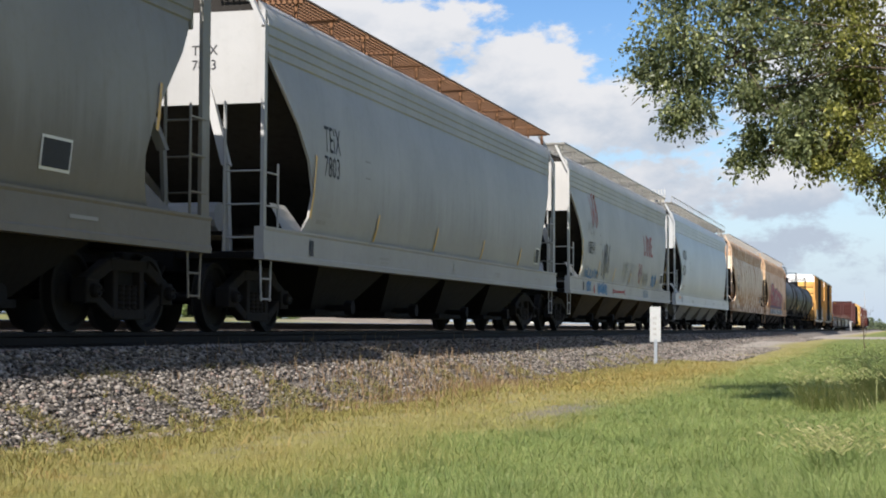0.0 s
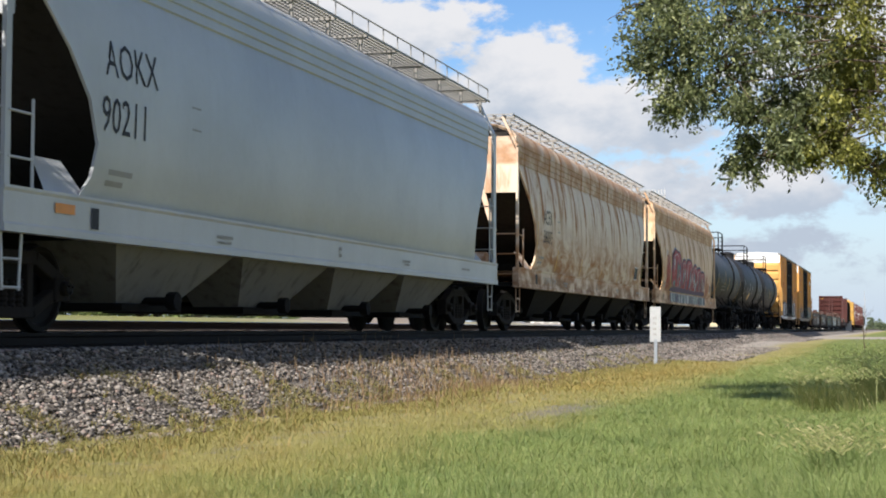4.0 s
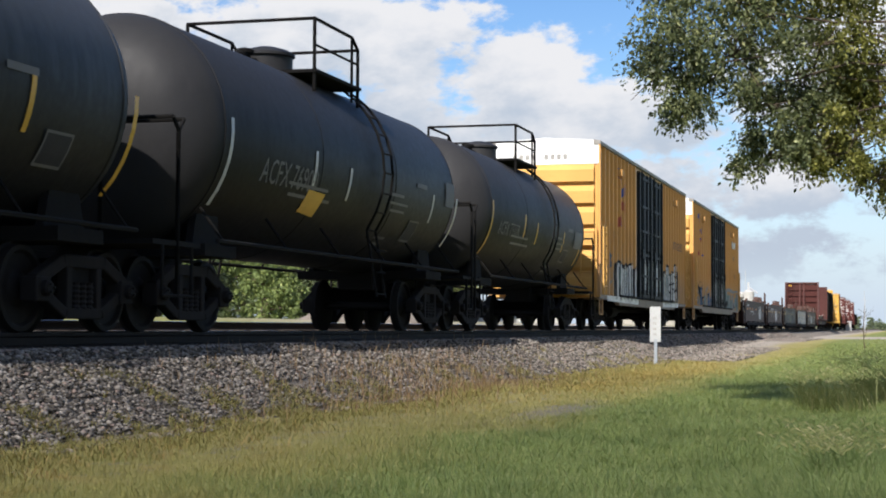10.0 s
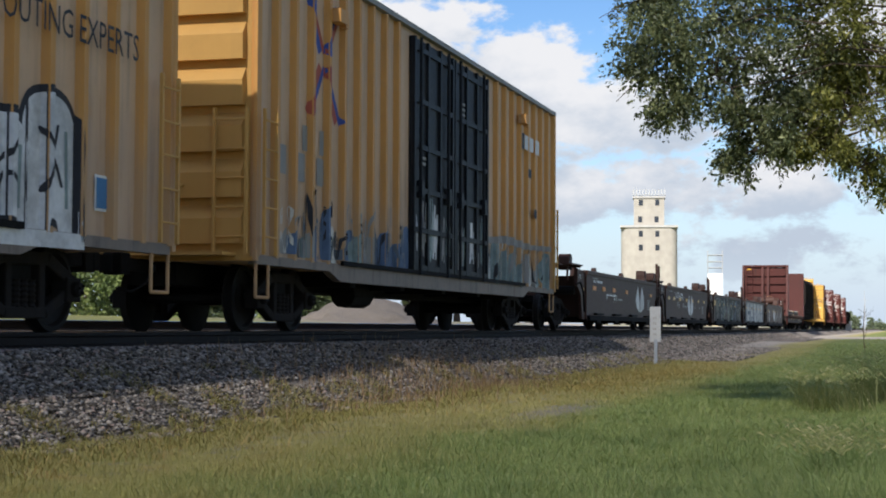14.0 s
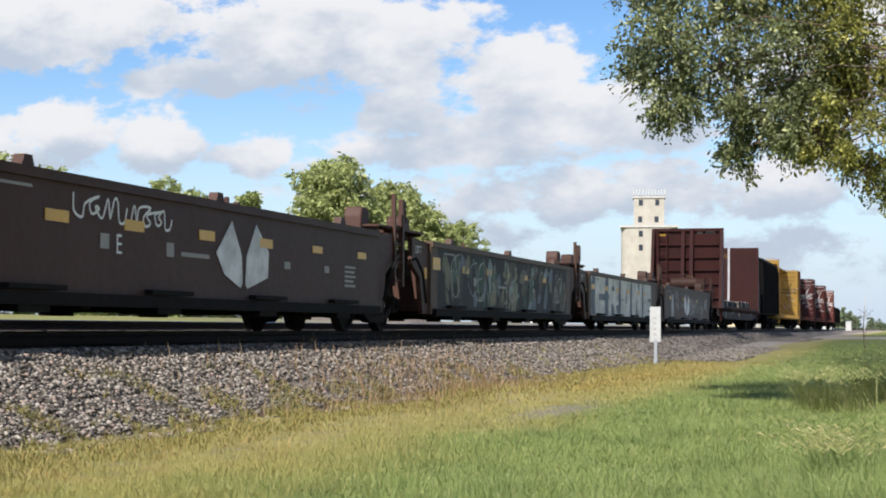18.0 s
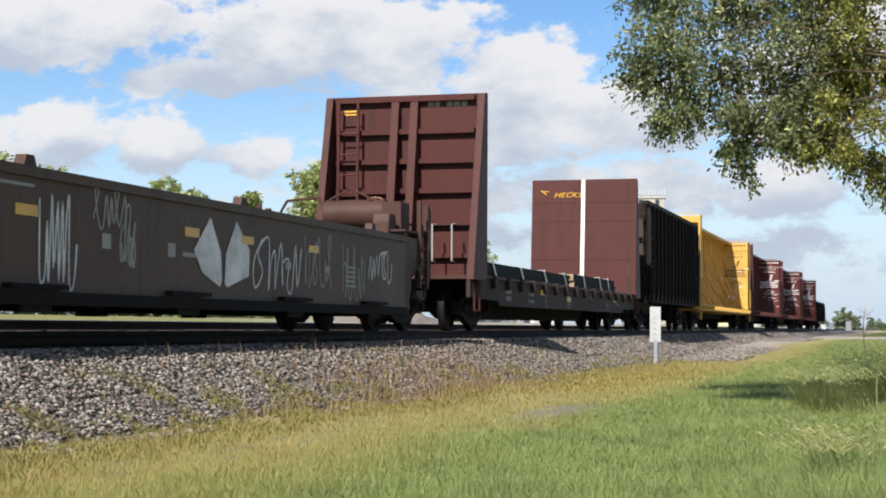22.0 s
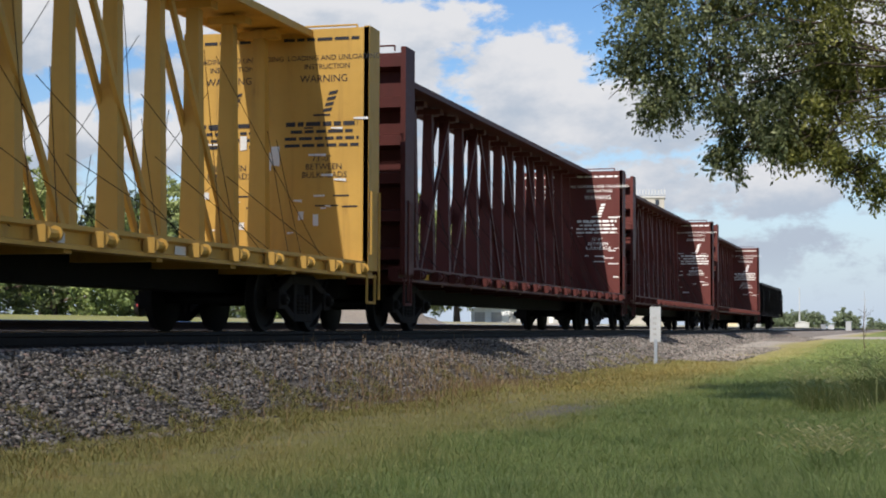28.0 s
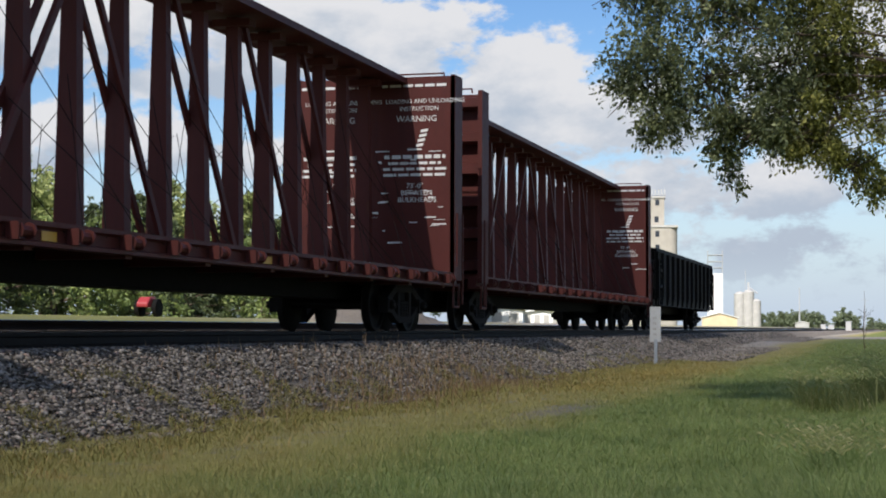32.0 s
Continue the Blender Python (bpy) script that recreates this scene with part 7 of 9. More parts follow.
def shed(name, x, y, w, d, h, ridge, mat, label, door=0):
    b = new(name)
    b.location = (x, y, min(ground_z(x, y), 0.3) - 0.1)
    b.rotation_euler = (0, 0, radians(facing(x, y)))
    tagged(b, label, "shed", "low buildings beyond the tracks")
    bm = bmesh.new()
    prof = [(-w / 2, 0), (w / 2, 0), (w / 2, h), (0, h + ridge), (-w / 2, h)]
    sweep(bm, prof, (-d / 2, d / 2))
    wall = part("wall", bm, mat, b)
    bm = bmesh.new()
    for s in (-1, 1):
        vs = [(s * (w / 2 + 0.3), h - 0.1), (0, h + ridge + 0.05), (0, h + ridge + 0.17), (s * (w / 2 + 0.3), h + 0.02)]
        sweep(bm, vs, (-d / 2 - 0.3, d / 2 + 0.3))
    part("roof", bm, WALL_WHITE, b)
    for k in range(door):
        bm = bmesh.new()
        y0 = -w / 2 + w * (k + 0.5) / door
        box(bm, d / 2 - 0.05, d / 2 + 0.03, y0 - w / door * 0.3, y0 + w / door * 0.3, 0.2, h * 0.8)
        part("door", bm, CONCRETE_GREY, wall)


shed("shed", 337.3, 26.1, 7.0, 14, 2.0, 0.9, SHED_TAN, "low tan metal shed with a pale roof")
shed("shed", 147.9, 26.6, 4.6, 12, 1.5, 0.2, WALL_WHITE, "long white trailer-like shed with dark doors", 3)
shed("shed", 151.9, 23.2, 3.4, 9, 1.3, 0.15, WALL_WHITE, "small white shed beside the yard", 4)
shed("shed", 617.8, 25.5, 5.0, 8, 1.9, 0.6, SHED_PALE, "distant white building by a radio mast")

# heap of dark gravel
rngp = np.random.default_rng(9)
bm = bmesh.new()
rings = []
for k in range(17):
    u = k / 16
    ring = []
    for j in range(64):
        a = j * math.tau / 64
        p = (math.cos(a) * 2.4 * (1.2 - u), math.sin(a) * 2.4 * (1.2 - u), u * 3)
        r = 3.6 * (1 - u) ** 0.75 * (1 + 0.16 * noise.noise(p))
        lump = 0.16 * noise.noise((p[0] * 2.5, p[1] * 2.5, 1)) + 0.07 * noise.noise((p[0] * 8, p[1] * 8, 2))
        ring.append(bm.verts.new((math.cos(a) * r * 0.9, math.sin(a) * r, max(0, u * 1.35 + lump * min(1, u * 5)))))
    rings.append(ring)
for p, q in zip(rings, rings[1:]):
    for j in range(64):
        bm.faces.new((p[j], p[(j + 1) % 64], q[(j + 1) % 64], q[j]))
bm.faces.new(rings[-1])
heap = part("earth_mound", bm, DUSTY, smooth=True)
heap.location = (68.9, 13.2, 0.1)
tagged(heap, "dark grey mound of fine gravel beyond the tracks", "mound")



# red farm implement half hidden in the bushes
imp = new("farm_implement")
imp.location = (53.6, 16.4, 0.38)
tagged(imp, "small red farm implement parked by the bushes", "farm implement")
bm = bmesh.new()
extrude_xz(bm, [(-0.5, 0.35), (0.55, 0.35), (0.55, 0.5), (0.15, 0.72), (-0.25, 0.72), (-0.5, 0.5)], -0.22, 0.22)
part("hopper", bm, RED_PAINT, imp, bevel=0.03)
for s in (-1, 1):
    bm = bmesh.new()
    turned(bm, [(-0.08, 0.32), (0.08, 0.32), (0.09, 0.2), (-0.09, 0.2)], (0.05, s * 0.34, 0.33), 16, "y")
    part("wheel", bm, STEEL_DARK, imp)


def mast(x, y, high, r, label, name="radio_mast", arms=0):
    m = new(name)
    m.location = (x, y, ground_z(x, y) - 0.1)
    tagged(m, label, name.replace("_", " "))
    bm = bmesh.new()
    rod(bm, (0, 0, 0), (0, 0, high), r, 6, r * 0.6)
    part("pole", bm, MAST, m)
    for k in range(arms):
        bm = bmesh.new()
        bar(bm, (0, 0, high - 0.6 - k * 0.9), (0.001, 0, high - 0.5 - k * 0.9), 0.1, 2.4)
        part("cross_arm", bm, MAST, m)
    return m


mast(620.8, 26.6, 15.0, 0.28, "slim steel radio mast on the horizon")
mast(418.3, -1.0, 10.5, 0.09, "distant wooden power pole", "power_pole", 0)
mast(546.9, 1.5, 11.0, 0.10, "distant wooden power pole", "power_pole", 1)
for x, y, hh in ((303.8, 3.9, 1.1), (271.4, -1.5, 1.5), (265.4, 1.0, 0.9)):
    c = new("signal_cabinet")
    c.location = (x, y, -0.3)
    tagged(c, "white trackside signal cabinet", "signal cabinet", "trackside cabinets")
    bm = bmesh.new()
    box(bm, -0.4, 0.4, -0.45, 0.45, 0, hh)
    part("body", bm, SHED_PALE, c, bevel=0.03)
    bm = bmesh.new()
    box(bm, -0.45, 0.45, -0.5, 0.5, hh, hh + 0.1)
    part("roof", bm, MAST, c)

for i, (x, y, hh, ww) in enumerate([(714 + k * 3, 48 - k * 3.4, 6.2 + (k * 37 % 11) * 0.14, 9.0) for k in range(8)] + [(521, 7.8, 5.6, 6.5), (527, 4.8, 4.6, 6), (648, 0.0, 4.5, 9), (658, -6, 3.6, 9), (663, -12, 3.2, 9)]):
    far_tree(x, y, hh, ww, "dark distant tree on the horizon", 80 + i, LEAF_HAZE, clumps=16, base=0.06, leaf=0.9, per=160)
# bare sapling at the grade crossing
sap = new("sapling")
sap.location = (62.8, -8.3, ground_z(62.8, -8.3))
tagged(sap, "thin bare sapling by the crossing", "sapling")
bm = bmesh.new()
limb(bm, [(0, 0, 0), (0, 0.05, 0.8), (0.05, 0.0, 1.7)], 0.02, 0.005)
rg = random.Random(5)
for k in range(16):
    z = 0.5 + rg.random() * 1.0
    limb(bm, [(0, 0.03, z), (rg.uniform(-0.2, 0.2), rg.uniform(-0.35, 0.35), z + rg.uniform(0.1, 0.5))], 0.007, 0.002)
part("stem", bm, BARK, sap)


# ---- two fair-weather clouds that drift across the sun and shade the verge ----
def vapour():
    m = bpy.data.materials.new("thin white cloud")
    m.use_nodes = True
    N = Nodes(m.node_tree)
    m.node_tree.nodes.clear()
    a, b, mx, out = N.add("ShaderNodeBsdfTransparent"), N.add("ShaderNodeBsdfDiffuse"), N.add("ShaderNodeMixShader"), N.add("ShaderNodeOutputMaterial")
    b.inputs[0].default_value = (0.9, 0.9, 0.9, 1)
    mx.inputs[0].default_value = 0.165
    N.put(mx.inputs[1], a.outputs[0])
    N.put(mx.inputs[2], b.outputs[0])
    N.put(out.inputs[0], mx.outputs[0])
    return m


VAPOUR = vapour()
CLOUD_HIGH = 300.0
DRIFT = []


def cloud(arrive, length, seed):
    """A flat cumulus whose shadow reaches the camera's ground at a time; length along the track."""
    rg = random.Random(seed)
    bm = bmesh.new()
    n = int(length / 14)
    for k in range(n):
        for row in range(3):
            c = Vector((-length * (k + rg.uniform(0.4, 0.6)) / n, (row - 1) * 34 + rg.uniform(-3, 3), rg.uniform(0, 8)))
            rx, ry, rz = rg.uniform(18, 20.5), rg.uniform(26, 30), rg.uniform(7, 12)
            turned(bm, [(-rx, 1.0), (-rx * 0.85, ry * 0.5), (-rx * 0.45, ry * 0.88), (0, ry), (rx * 0.45, ry * 0.88), (rx * 0.85, ry * 0.5), (rx, 1.0)], c, 14)
    ob = part("cloud", bm, VAPOUR, smooth=True)
    for v in ob.data.vertices:
        v.co.z *= 0.35
    tagged(ob, "thin white cloud drifting before the sun", "cloud", kind="structure")
    DRIFT.append((ob, arrive))


cloud(9.8, 136.0, 3)
cloud(27.1, 190.0, 5)

# ---- lettering, tape and graffiti on the cars ----
HS = hopper_side
SPRAY_FOREST = flat_paint("deep green spray paint", (0.05, 0.09, 0.065), 0.6, 0.4)
SPRAY_DULL = flat_paint("dull blue spray paint", (0.10, 0.15, 0.24), 0.6, 0.3)
SPRAY_OLIVE = flat_paint("drab olive spray paint", (0.17, 0.16, 0.11), 0.6, 0.4)
lettering("lettering", "TEIX", 2.25, 2.60, 0.40, INK, H2, HS, 0.62)
lettering("lettering", "7803", 2.22, 2.02 + 0.22, 0.32, INK, H2, HS, 0.80)
lettering("lettering", "WLPX", 2.35, 2.58, 0.36, INK_GREY, H3, HS, 0.72)
lettering("lettering", "108341", 2.3, 2.05, 0.36, INK, H3, HS, 0.78)
lettering("lettering", "AOKX", 1.95, 2.70, 0.40, INK, H4, HS, 0.80)
lettering("lettering", "90211", 1.85, 2.10, 0.40, INK, H4, HS, 0.82)
lettering("lettering", "ACFX", 2.5, 2.48, 0.36, INK, H5, HS, 0.75)
lettering("lettering", "36033", 2.45, 2.04, 0.32, INK, H5, HS, 0.95)
lettering("lettering", "ACFX", 2.56, 2.62, 0.24, INK_GREY, H6, HS, 0.8)
lettering("lettering", "DXX", 0.55, 2.45, 0.28, INK_WHITE, G1, lambda z: -1.535, 0.8)
lettering("lettering", "9234", 0.5, 2.12, 0.28, INK_WHITE, G1, lambda z: -1.535, 0.8)
lettering("lettering", "OUTING EXPERTS", 14.9, 2.95, 0.30, INK, B1, lambda z: -1.595, 0.85)
lettering("lettering", "TEIX", -0.40, 3.72, 0.14, INK, H2, wide=0.95, end=0.30)
lettering("lettering", "7803", -0.40, 3.52, 0.14, INK, H2, wide=0.95, end=0.30)
SL = lambda z: -1.592


def ticks(car, rows, mat=AMBER):
    """Slim upright reflective strips (x, z0, z1)."""
    for x, z0, z1 in rows:
        strokes("reflective_tape", [[(x + 0.12 * k / 5, z0 + (z1 - z0) * k / 5) for k in range(6)]], 0.07, mat, car, HS, 0.02)


ticks(H1, [(18.3, 2.25, 2.8), (14.0, 1.45, 1.95), (9.5, 1.45, 1.9)])
ticks(H2, [(1.75, 1.6, 2.5), (4.75, 1.42, 1.85), (8.2, 1.42, 1.85), (11.6, 1.42, 1.8), (14.9, 1.42, 1.8)])
ticks(H3, [(1.45, 1.45, 2.4), (4.0, 1.45, 1.9), (6.6, 1.42, 1.8), (9.4, 1.42, 1.75), (11.9, 1.42, 1.75), (15.0, 1.42, 1.8), (17.0, 1.45, 2.2)])
ticks(H5, [(1.7, 1.45, 2.5), (4.05, 1.43, 1.95), (7.2, 1.42, 1.85), (10.2, 1.42, 1.75), (13.0, 1.42, 1.7), (17.4, 1.5, 2.2)])
ticks(H6, [(1.5, 1.5, 2.5), (4.0, 1.42, 1.9), (6.3, 1.42, 1.95), (8.9, 1.42, 1.9)])


def data_panel(car, x, z, w, h, side, dark=INK, rim=INK_WHITE):
    """A dark square panel with a pale rim."""
    blobs("data_panel", [[(x - 0.03, z - 0.03), (x + w + 0.03, z - 0.03), (x + w + 0.03, z + h + 0.03), (x - 0.03, z + h + 0.03)]], rim, car, side, 0.010)
    blobs("data_panel", [[(x, z), (x + w, z), (x + w, z + h), (x, z + h)]], dark, car, side, 0.014)


data_panel(H1, 15.85, 1.62, 0.55, 0.28, HS)
data_panel(H2, 16.5, 1.55, 0.35, 0.3, HS)
data_panel(H3, 16.0, 1.6, 0.5, 0.3, HS)
data_panel(H5, 16.1, 1.6, 0.5, 0.34, HS)
data_panel(H6, 16.05, 1.62, 0.42, 0.28, HS)
for car in (H1, H2, H3, H4, H5, H6):
    bars("stencil", [(2.1, 1.66, 0.55, 0.06), (2.05, 1.54, 0.4, 0.06)], INK_GREY, car, HS)
    bars("stencil", [(4.9, 1.14, 0.5, 0.04), (4.95, 1.08, 0.4, 0.03), (9.4, 1.20, 0.12, 0.05), (9.4, 1.10, 0.12, 0.05), (12.6, 1.15, 0.45, 0.04), (12.7, 1.10, 0.3, 0.03), (16.4, 1.15, 0.6, 0.04)], INK_GREY, car, SL)
    bars("stencil", [(4.1, 2.62, 0.26, 0.025), (4.1, 2.36, 0.26, 0.025)], INK_GREY, car, HS)
    bars("placard", [(1.7, 1.06, 0.16, 0.22)], INK, car, SL)
bars("placard", [(0.95, 1.18, 0.4, 0.10)], ORANGE, H4, SL)
lettering("lettering", "CF CENTER FLOW", 2.4, 1.10, 0.14, INK_GREY, H5, SL, 1.0)


def curve(pts, n=5):
    """Catmull-Rom through the points."""
    out = []
    p = [pts[0]] + list(pts) + [pts[-1]]
    for i in range(1, len(p) - 2):
        for k in range(n):
            t = k / n
            out.append(tuple(0.5 * (2 * p[i][j] + (p[i + 1][j] - p[i - 1][j]) * t + (2 * p[i - 1][j] - 5 * p[i][j] + 4 * p[i + 1][j] - p[i + 2][j]) * t * t + (3 * p[i][j] - p[i - 1][j] - 3 * p[i + 1][j] + p[i + 2][j]) * t ** 3) for j in (0, 1)))
    out.append(tuple(pts[-1]))
    return out


def scrawl(x0, z0, w, h, loops, seed):
    """A loopy hand-style tag."""
    rg = random.Random(seed)
    strokes_ = ([(0.0, 0.1), (0.5, 1.0), (0.15, 0.9), (0.6, 0.1)], [(0.0, 0.9), (0.1, 0.1), (0.6, 0.0), (0.8, 0.55)], [(0.0, 0.0), (0.3, 0.9), (0.55, 0.1), (0.8, 0.8)], [(0.75, 0.9), (0.1, 0.6), (0.3, 0.05), (0.8, 0.3), (0.45, 0.6)], [(0.2, 1.0), (0.3, 0.0), (0.35, 0.6), (0.8, 0.7), (0.75, 0.0)])
    pts = []
    cell = w / loops
    for k in range(loops):
        for u, v in strokes_[rg.randrange(5)]:
            pts.append((x0 + (k + u * 0.95) * cell + rg.uniform(-0.06, 0.06) * cell, z0 + h * min(1, max(0, v + rg.uniform(-0.12, 0.12)))))
    return curve(pts, 4)


# the scribbled hopper
def word(letters, x, z, w, h, gap=0.25):
    forms = {"L": [[(0, 1), (0.02, 0.1), (0.2, 0.0), (0.8, 0.12)]], "O": [[(0.4, 1), (0.05, 0.6), (0.2, 0.05), (0.6, 0.05), (0.85, 0.5), (0.5, 1), (0.35, 0.95)]], "V": [[(0, 1), (0.35, 0.0), (0.5, 0.1), (0.85, 1)]], "E": [[(0.8, 1), (0.1, 0.9), (0.15, 0.5), (0.7, 0.55), (0.15, 0.48), (0.1, 0.05), (0.85, 0.0)]],
             "P": [[(0.1, 0), (0.12, 1), (0.7, 0.85), (0.6, 0.5), (0.12, 0.45)]], "U": [[(0.05, 1), (0.1, 0.1), (0.5, 0.02), (0.75, 1)]], "I": [[(0.1, 1), (0.8, 1)], [(0.45, 1), (0.42, 0)], [(0.05, 0), (0.8, 0.02)]], "S": [[(0.8, 0.95), (0.2, 0.9), (0.15, 0.55), (0.75, 0.45), (0.65, 0.05), (0.05, 0.1)]],
             "N": [[(0.05, 0), (0.1, 1), (0.7, 0.05), (0.8, 1)]], "A": [[(0, 0), (0.4, 1), (0.8, 0)], [(0.2, 0.4), (0.65, 0.4)]], "!": [[(0.3, 1), (0.2, 0.25)], [(0.18, 0.08), (0.2, 0.0)]]}
    out = []
    for k, c in enumerate(letters):
        for line in forms[c]:
            out.append(curve([(x + (k * (1 + gap) + px) * w, z + pz * h) for px, pz in line], 4))
    return out


strokes("graffiti", word("LOVE", 12.2, 2.45, 0.40, 0.62, 0.22), 0.07, SPRAY_RED, H3, HS, 0.008)
strokes("graffiti", word("LOVE", 12.28, 2.50, 0.36, 0.52, 0.35), 0.03, LOGO_RED, H3, HS, 0.012)
strokes("graffiti", word("PUPPIES!!", 8.1, 1.5, 0.26, 0.55, 0.2), 0.035, INK_GREY, H3, HS, 0.008)
strokes("graffiti", [curve([(11.45, 1.48), (11.12, 1.85), (11.2, 2.1), (11.45, 1.95), (11.68, 2.08), (11.82, 1.85), (11.45, 1.48)], 5), curve([(11.3, 1.75), (11.45, 1.95), (11.5, 1.75), (11.65, 1.9)], 4)], 0.045, SPRAY_RED, H3, HS, 0.008)
strokes("graffiti", [scrawl(4.5, 1.55, 1.3, 0.85, 4, 3), curve([(4.9, 1.5), (5.1, 2.45), (5.3, 1.9)], 5)], 0.04, INK, H3, HS, 0.008)
strokes("graffiti", [scrawl(3.05, 2.9, 1.0, 0.85, 3, 8)], 0.05, LOGO_RED, H3, HS, 0.008)
strokes("graffiti", [scrawl(12.1, 1.48, 1.2, 0.42, 3, 5), scrawl(12.2, 1.5, 1.0, 0.4, 3, 15)], 0.045, INK_GREY, H3, HS, 0.008)
strokes("graffiti", [scrawl(13.95, 1.48, 1.2, 0.4, 3, 6)], 0.09, SPRAY_BLUE, H3, HS, 0.008)
strokes("graffiti", [scrawl(2.1, 1.43, 2.2, 0.22, 6, 7)], 0.05, SPRAY_BLUE, H3, HS, 0.008)
strokes("graffiti", [scrawl(2.2, 1.05, 0.7, 0.26, 3, 9), scrawl(3.8, 1.0, 1.6, 0.3, 5, 10), scrawl(3.9, 1.02, 1.5, 0.28, 4, 11)], 0.05, SPRAY_BLUE, H3, SL, 0.008)
strokes("graffiti", [curve([(6.4, 1.2), (6.35, 1.05), (6.5, 1.1), (8.3, 1.12), (8.45, 1.05), (8.42, 1.22), (8.3, 1.16), (6.5, 1.15), (6.4, 1.2)], 4)], 0.03, SPRAY_RED, H3, SL, 0.008)
strokes("graffiti", word("NOLA", 12.1, 1.06, 0.2, 0.22, 0.25), 0.03, SPRAY_BLUE, H3, SL, 0.008)
blobs("graffiti", [[(3.2, 1.0), (3.5, 1.0), (3.35, 1.28)]], LOGO_RED, H3, SL, 0.008)

# the tan hopper's big piece


def bubble(cx, cz, w, h, seed, n=18, sharp=0.18):
    rg = random.Random(seed)
    return [(cx + math.copysign(abs(math.cos(a)) ** 0.75, math.cos(a)) * w / 2 * (1 + rg.uniform(-sharp, sharp)), cz + math.copysign(abs(math.sin(a)) ** 0.75, math.sin(a)) * h / 2 * (1 + rg.uniform(-sharp, sharp) * 0.6)) for a in [k * math.tau / n for k in range(n)]]


LET = [(5.3, 2.15, 2.6, 1.55), (7.4, 2.0, 1.3, 1.35), (9.0, 2.0, 2.1, 1.45), (10.8, 1.95, 1.5, 1.25), (12.1, 1.92, 1.4, 1.15), (13.3, 1.85, 1.5, 1.05)]
blobs("graffiti", [curve(bubble(cx, cz, w + 0.27, h + 0.16, i + 20, sharp=0.1), 3) for i, (cx, cz, w, h) in enumerate(LET)], SPRAY_DULL, H6, HS, 0.018)
blobs("graffiti", [curve(bubble(cx, cz, w + 0.20, h + 0.10, i + 20, sharp=0.08), 3) for i, (cx, cz, w, h) in enumerate(LET)], INK, H6, HS, 0.021)
blobs("graffiti", [curve(bubble(cx, cz, w + 0.08, h, i + 20, sharp=0.08), 3) for i, (cx, cz, w, h) in enumerate(LET)], SPRAY_CRIMSON, H6, HS, 0.024)
blobs("graffiti", [bubble(cx + 0.2 * (-1) ** i, cz + h * 0.02, w * 0.18, h * 0.45, i + 40) for i, (cx, cz, w, h) in enumerate(LET)], SPRAY_OLIVE, H6, HS, 0.027)
blobs("graffiti", [bubble(cx + w * 0.3, cz - h * 0.3, w * 0.10, h * 0.22, i + 60) for i, (cx, cz, w, h) in enumerate(LET)] + [bubble(4.6, 1.72, 0.6, 0.22, 81), bubble(5.9, 2.35, 0.5, 0.2, 82)], SPRAY_TEAL, H6, HS, 0.027)
blobs("graffiti", [bubble(cx - w * 0.1, cz - h * 0.42, w * 0.7, h * 0.13, i + 80) for i, (cx, cz, w, h) in enumerate(LET)], SPRAY_OLIVE, H6, HS, 0.028)
for k in range(40):
    rg = random.Random(900 + k)
    cx, cz, w, h = LET[k % 6]
    px_, pz_ = cx + rg.uniform(-0.4, 0.4) * w, cz + rg.uniform(-0.28, 0.24) * h
    blobs("graffiti", [[(px_ + dx_ + pz * 0.25, pz_ + pz) for dx_, pz in ((0, -0.3 * h * rg.uniform(0.5, 1)), (0.07, -0.1), (0.10, 0.12), (0.03, 0.26 * h * rg.uniform(0.5, 1)), (-0.05, 0.1), (-0.05, -0.12))]], rg.choice((SPRAY_SLATE, SPRAY_MILK, SPRAY_SLATE, SPRAY_CRIMSON, SPRAY_SILVER, SPRAY_DULL)), H6, HS, 0.0292)
for i, (cx, cz, w, h) in enumerate(LET):
    strokes("graffiti", [curve([(cx - w * 0.5, cz + h * 0.1), (cx - w * 0.2, cz - h * 0.3), (cx + w * 0.1, cz + h * 0.25), (cx + w * 0.35, cz - h * 0.35)], 4), curve([(cx - w * 0.4, cz - h * 0.42), (cx, cz - h * 0.1), (cx + w * 0.45, cz + h * 0.38)], 4)], 0.035, INK, H6, HS, 0.031)
strokes("graffiti", [curve([(cx - w * 0.35, cz - h * 0.1), (cx - w * 0.3, cz + h * 0.32), (cx + w * 0.05, cz + h * 0.42), (cx + w * 0.3, cz + h * 0.2)], 4) for cx, cz, w, h in LET] + [curve([(cx + w * 0.1, cz - h * 0.4), (cx + w * 0.25, cz), (cx + w * 0.4, cz - h * 0.2)], 4) for cx, cz, w, h in LET], 0.035, SPRAY_MILK, H6, HS, 0.030)
blobs("graffiti", [[(3.5, 1.42), (14.3, 1.42), (14.2, 1.58), (10, 1.54), (6, 1.60), (3.9, 1.56)]], SPRAY_PURPLE, H6, HS, 0.033)
blobs("graffiti", [[(3.4, 1.0), (14.4, 1.0), (14.3, 1.36), (3.5, 1.36)]], INK_GREY, H6, SL, 0.006)
for k in range(34):
    rg = random.Random(700 + k)
    x, w = 3.5 + k * 0.32, rg.uniform(0.12, 0.42)
    blobs("graffiti", [[(x, 1.0), (x + w, 1.0 + rg.uniform(0, 0.1)), (x + w * rg.uniform(0.5, 1.2), 1.2), (x + w * rg.uniform(0.2, 0.9), 1.36), (x - rg.uniform(0, 0.1), rg.uniform(1.2, 1.34))]], rg.choice((SPRAY_PURPLE, SPRAY_MILK, SPRAY_SLATE, SPRAY_SILVER)), H6, SL, 0.0075)
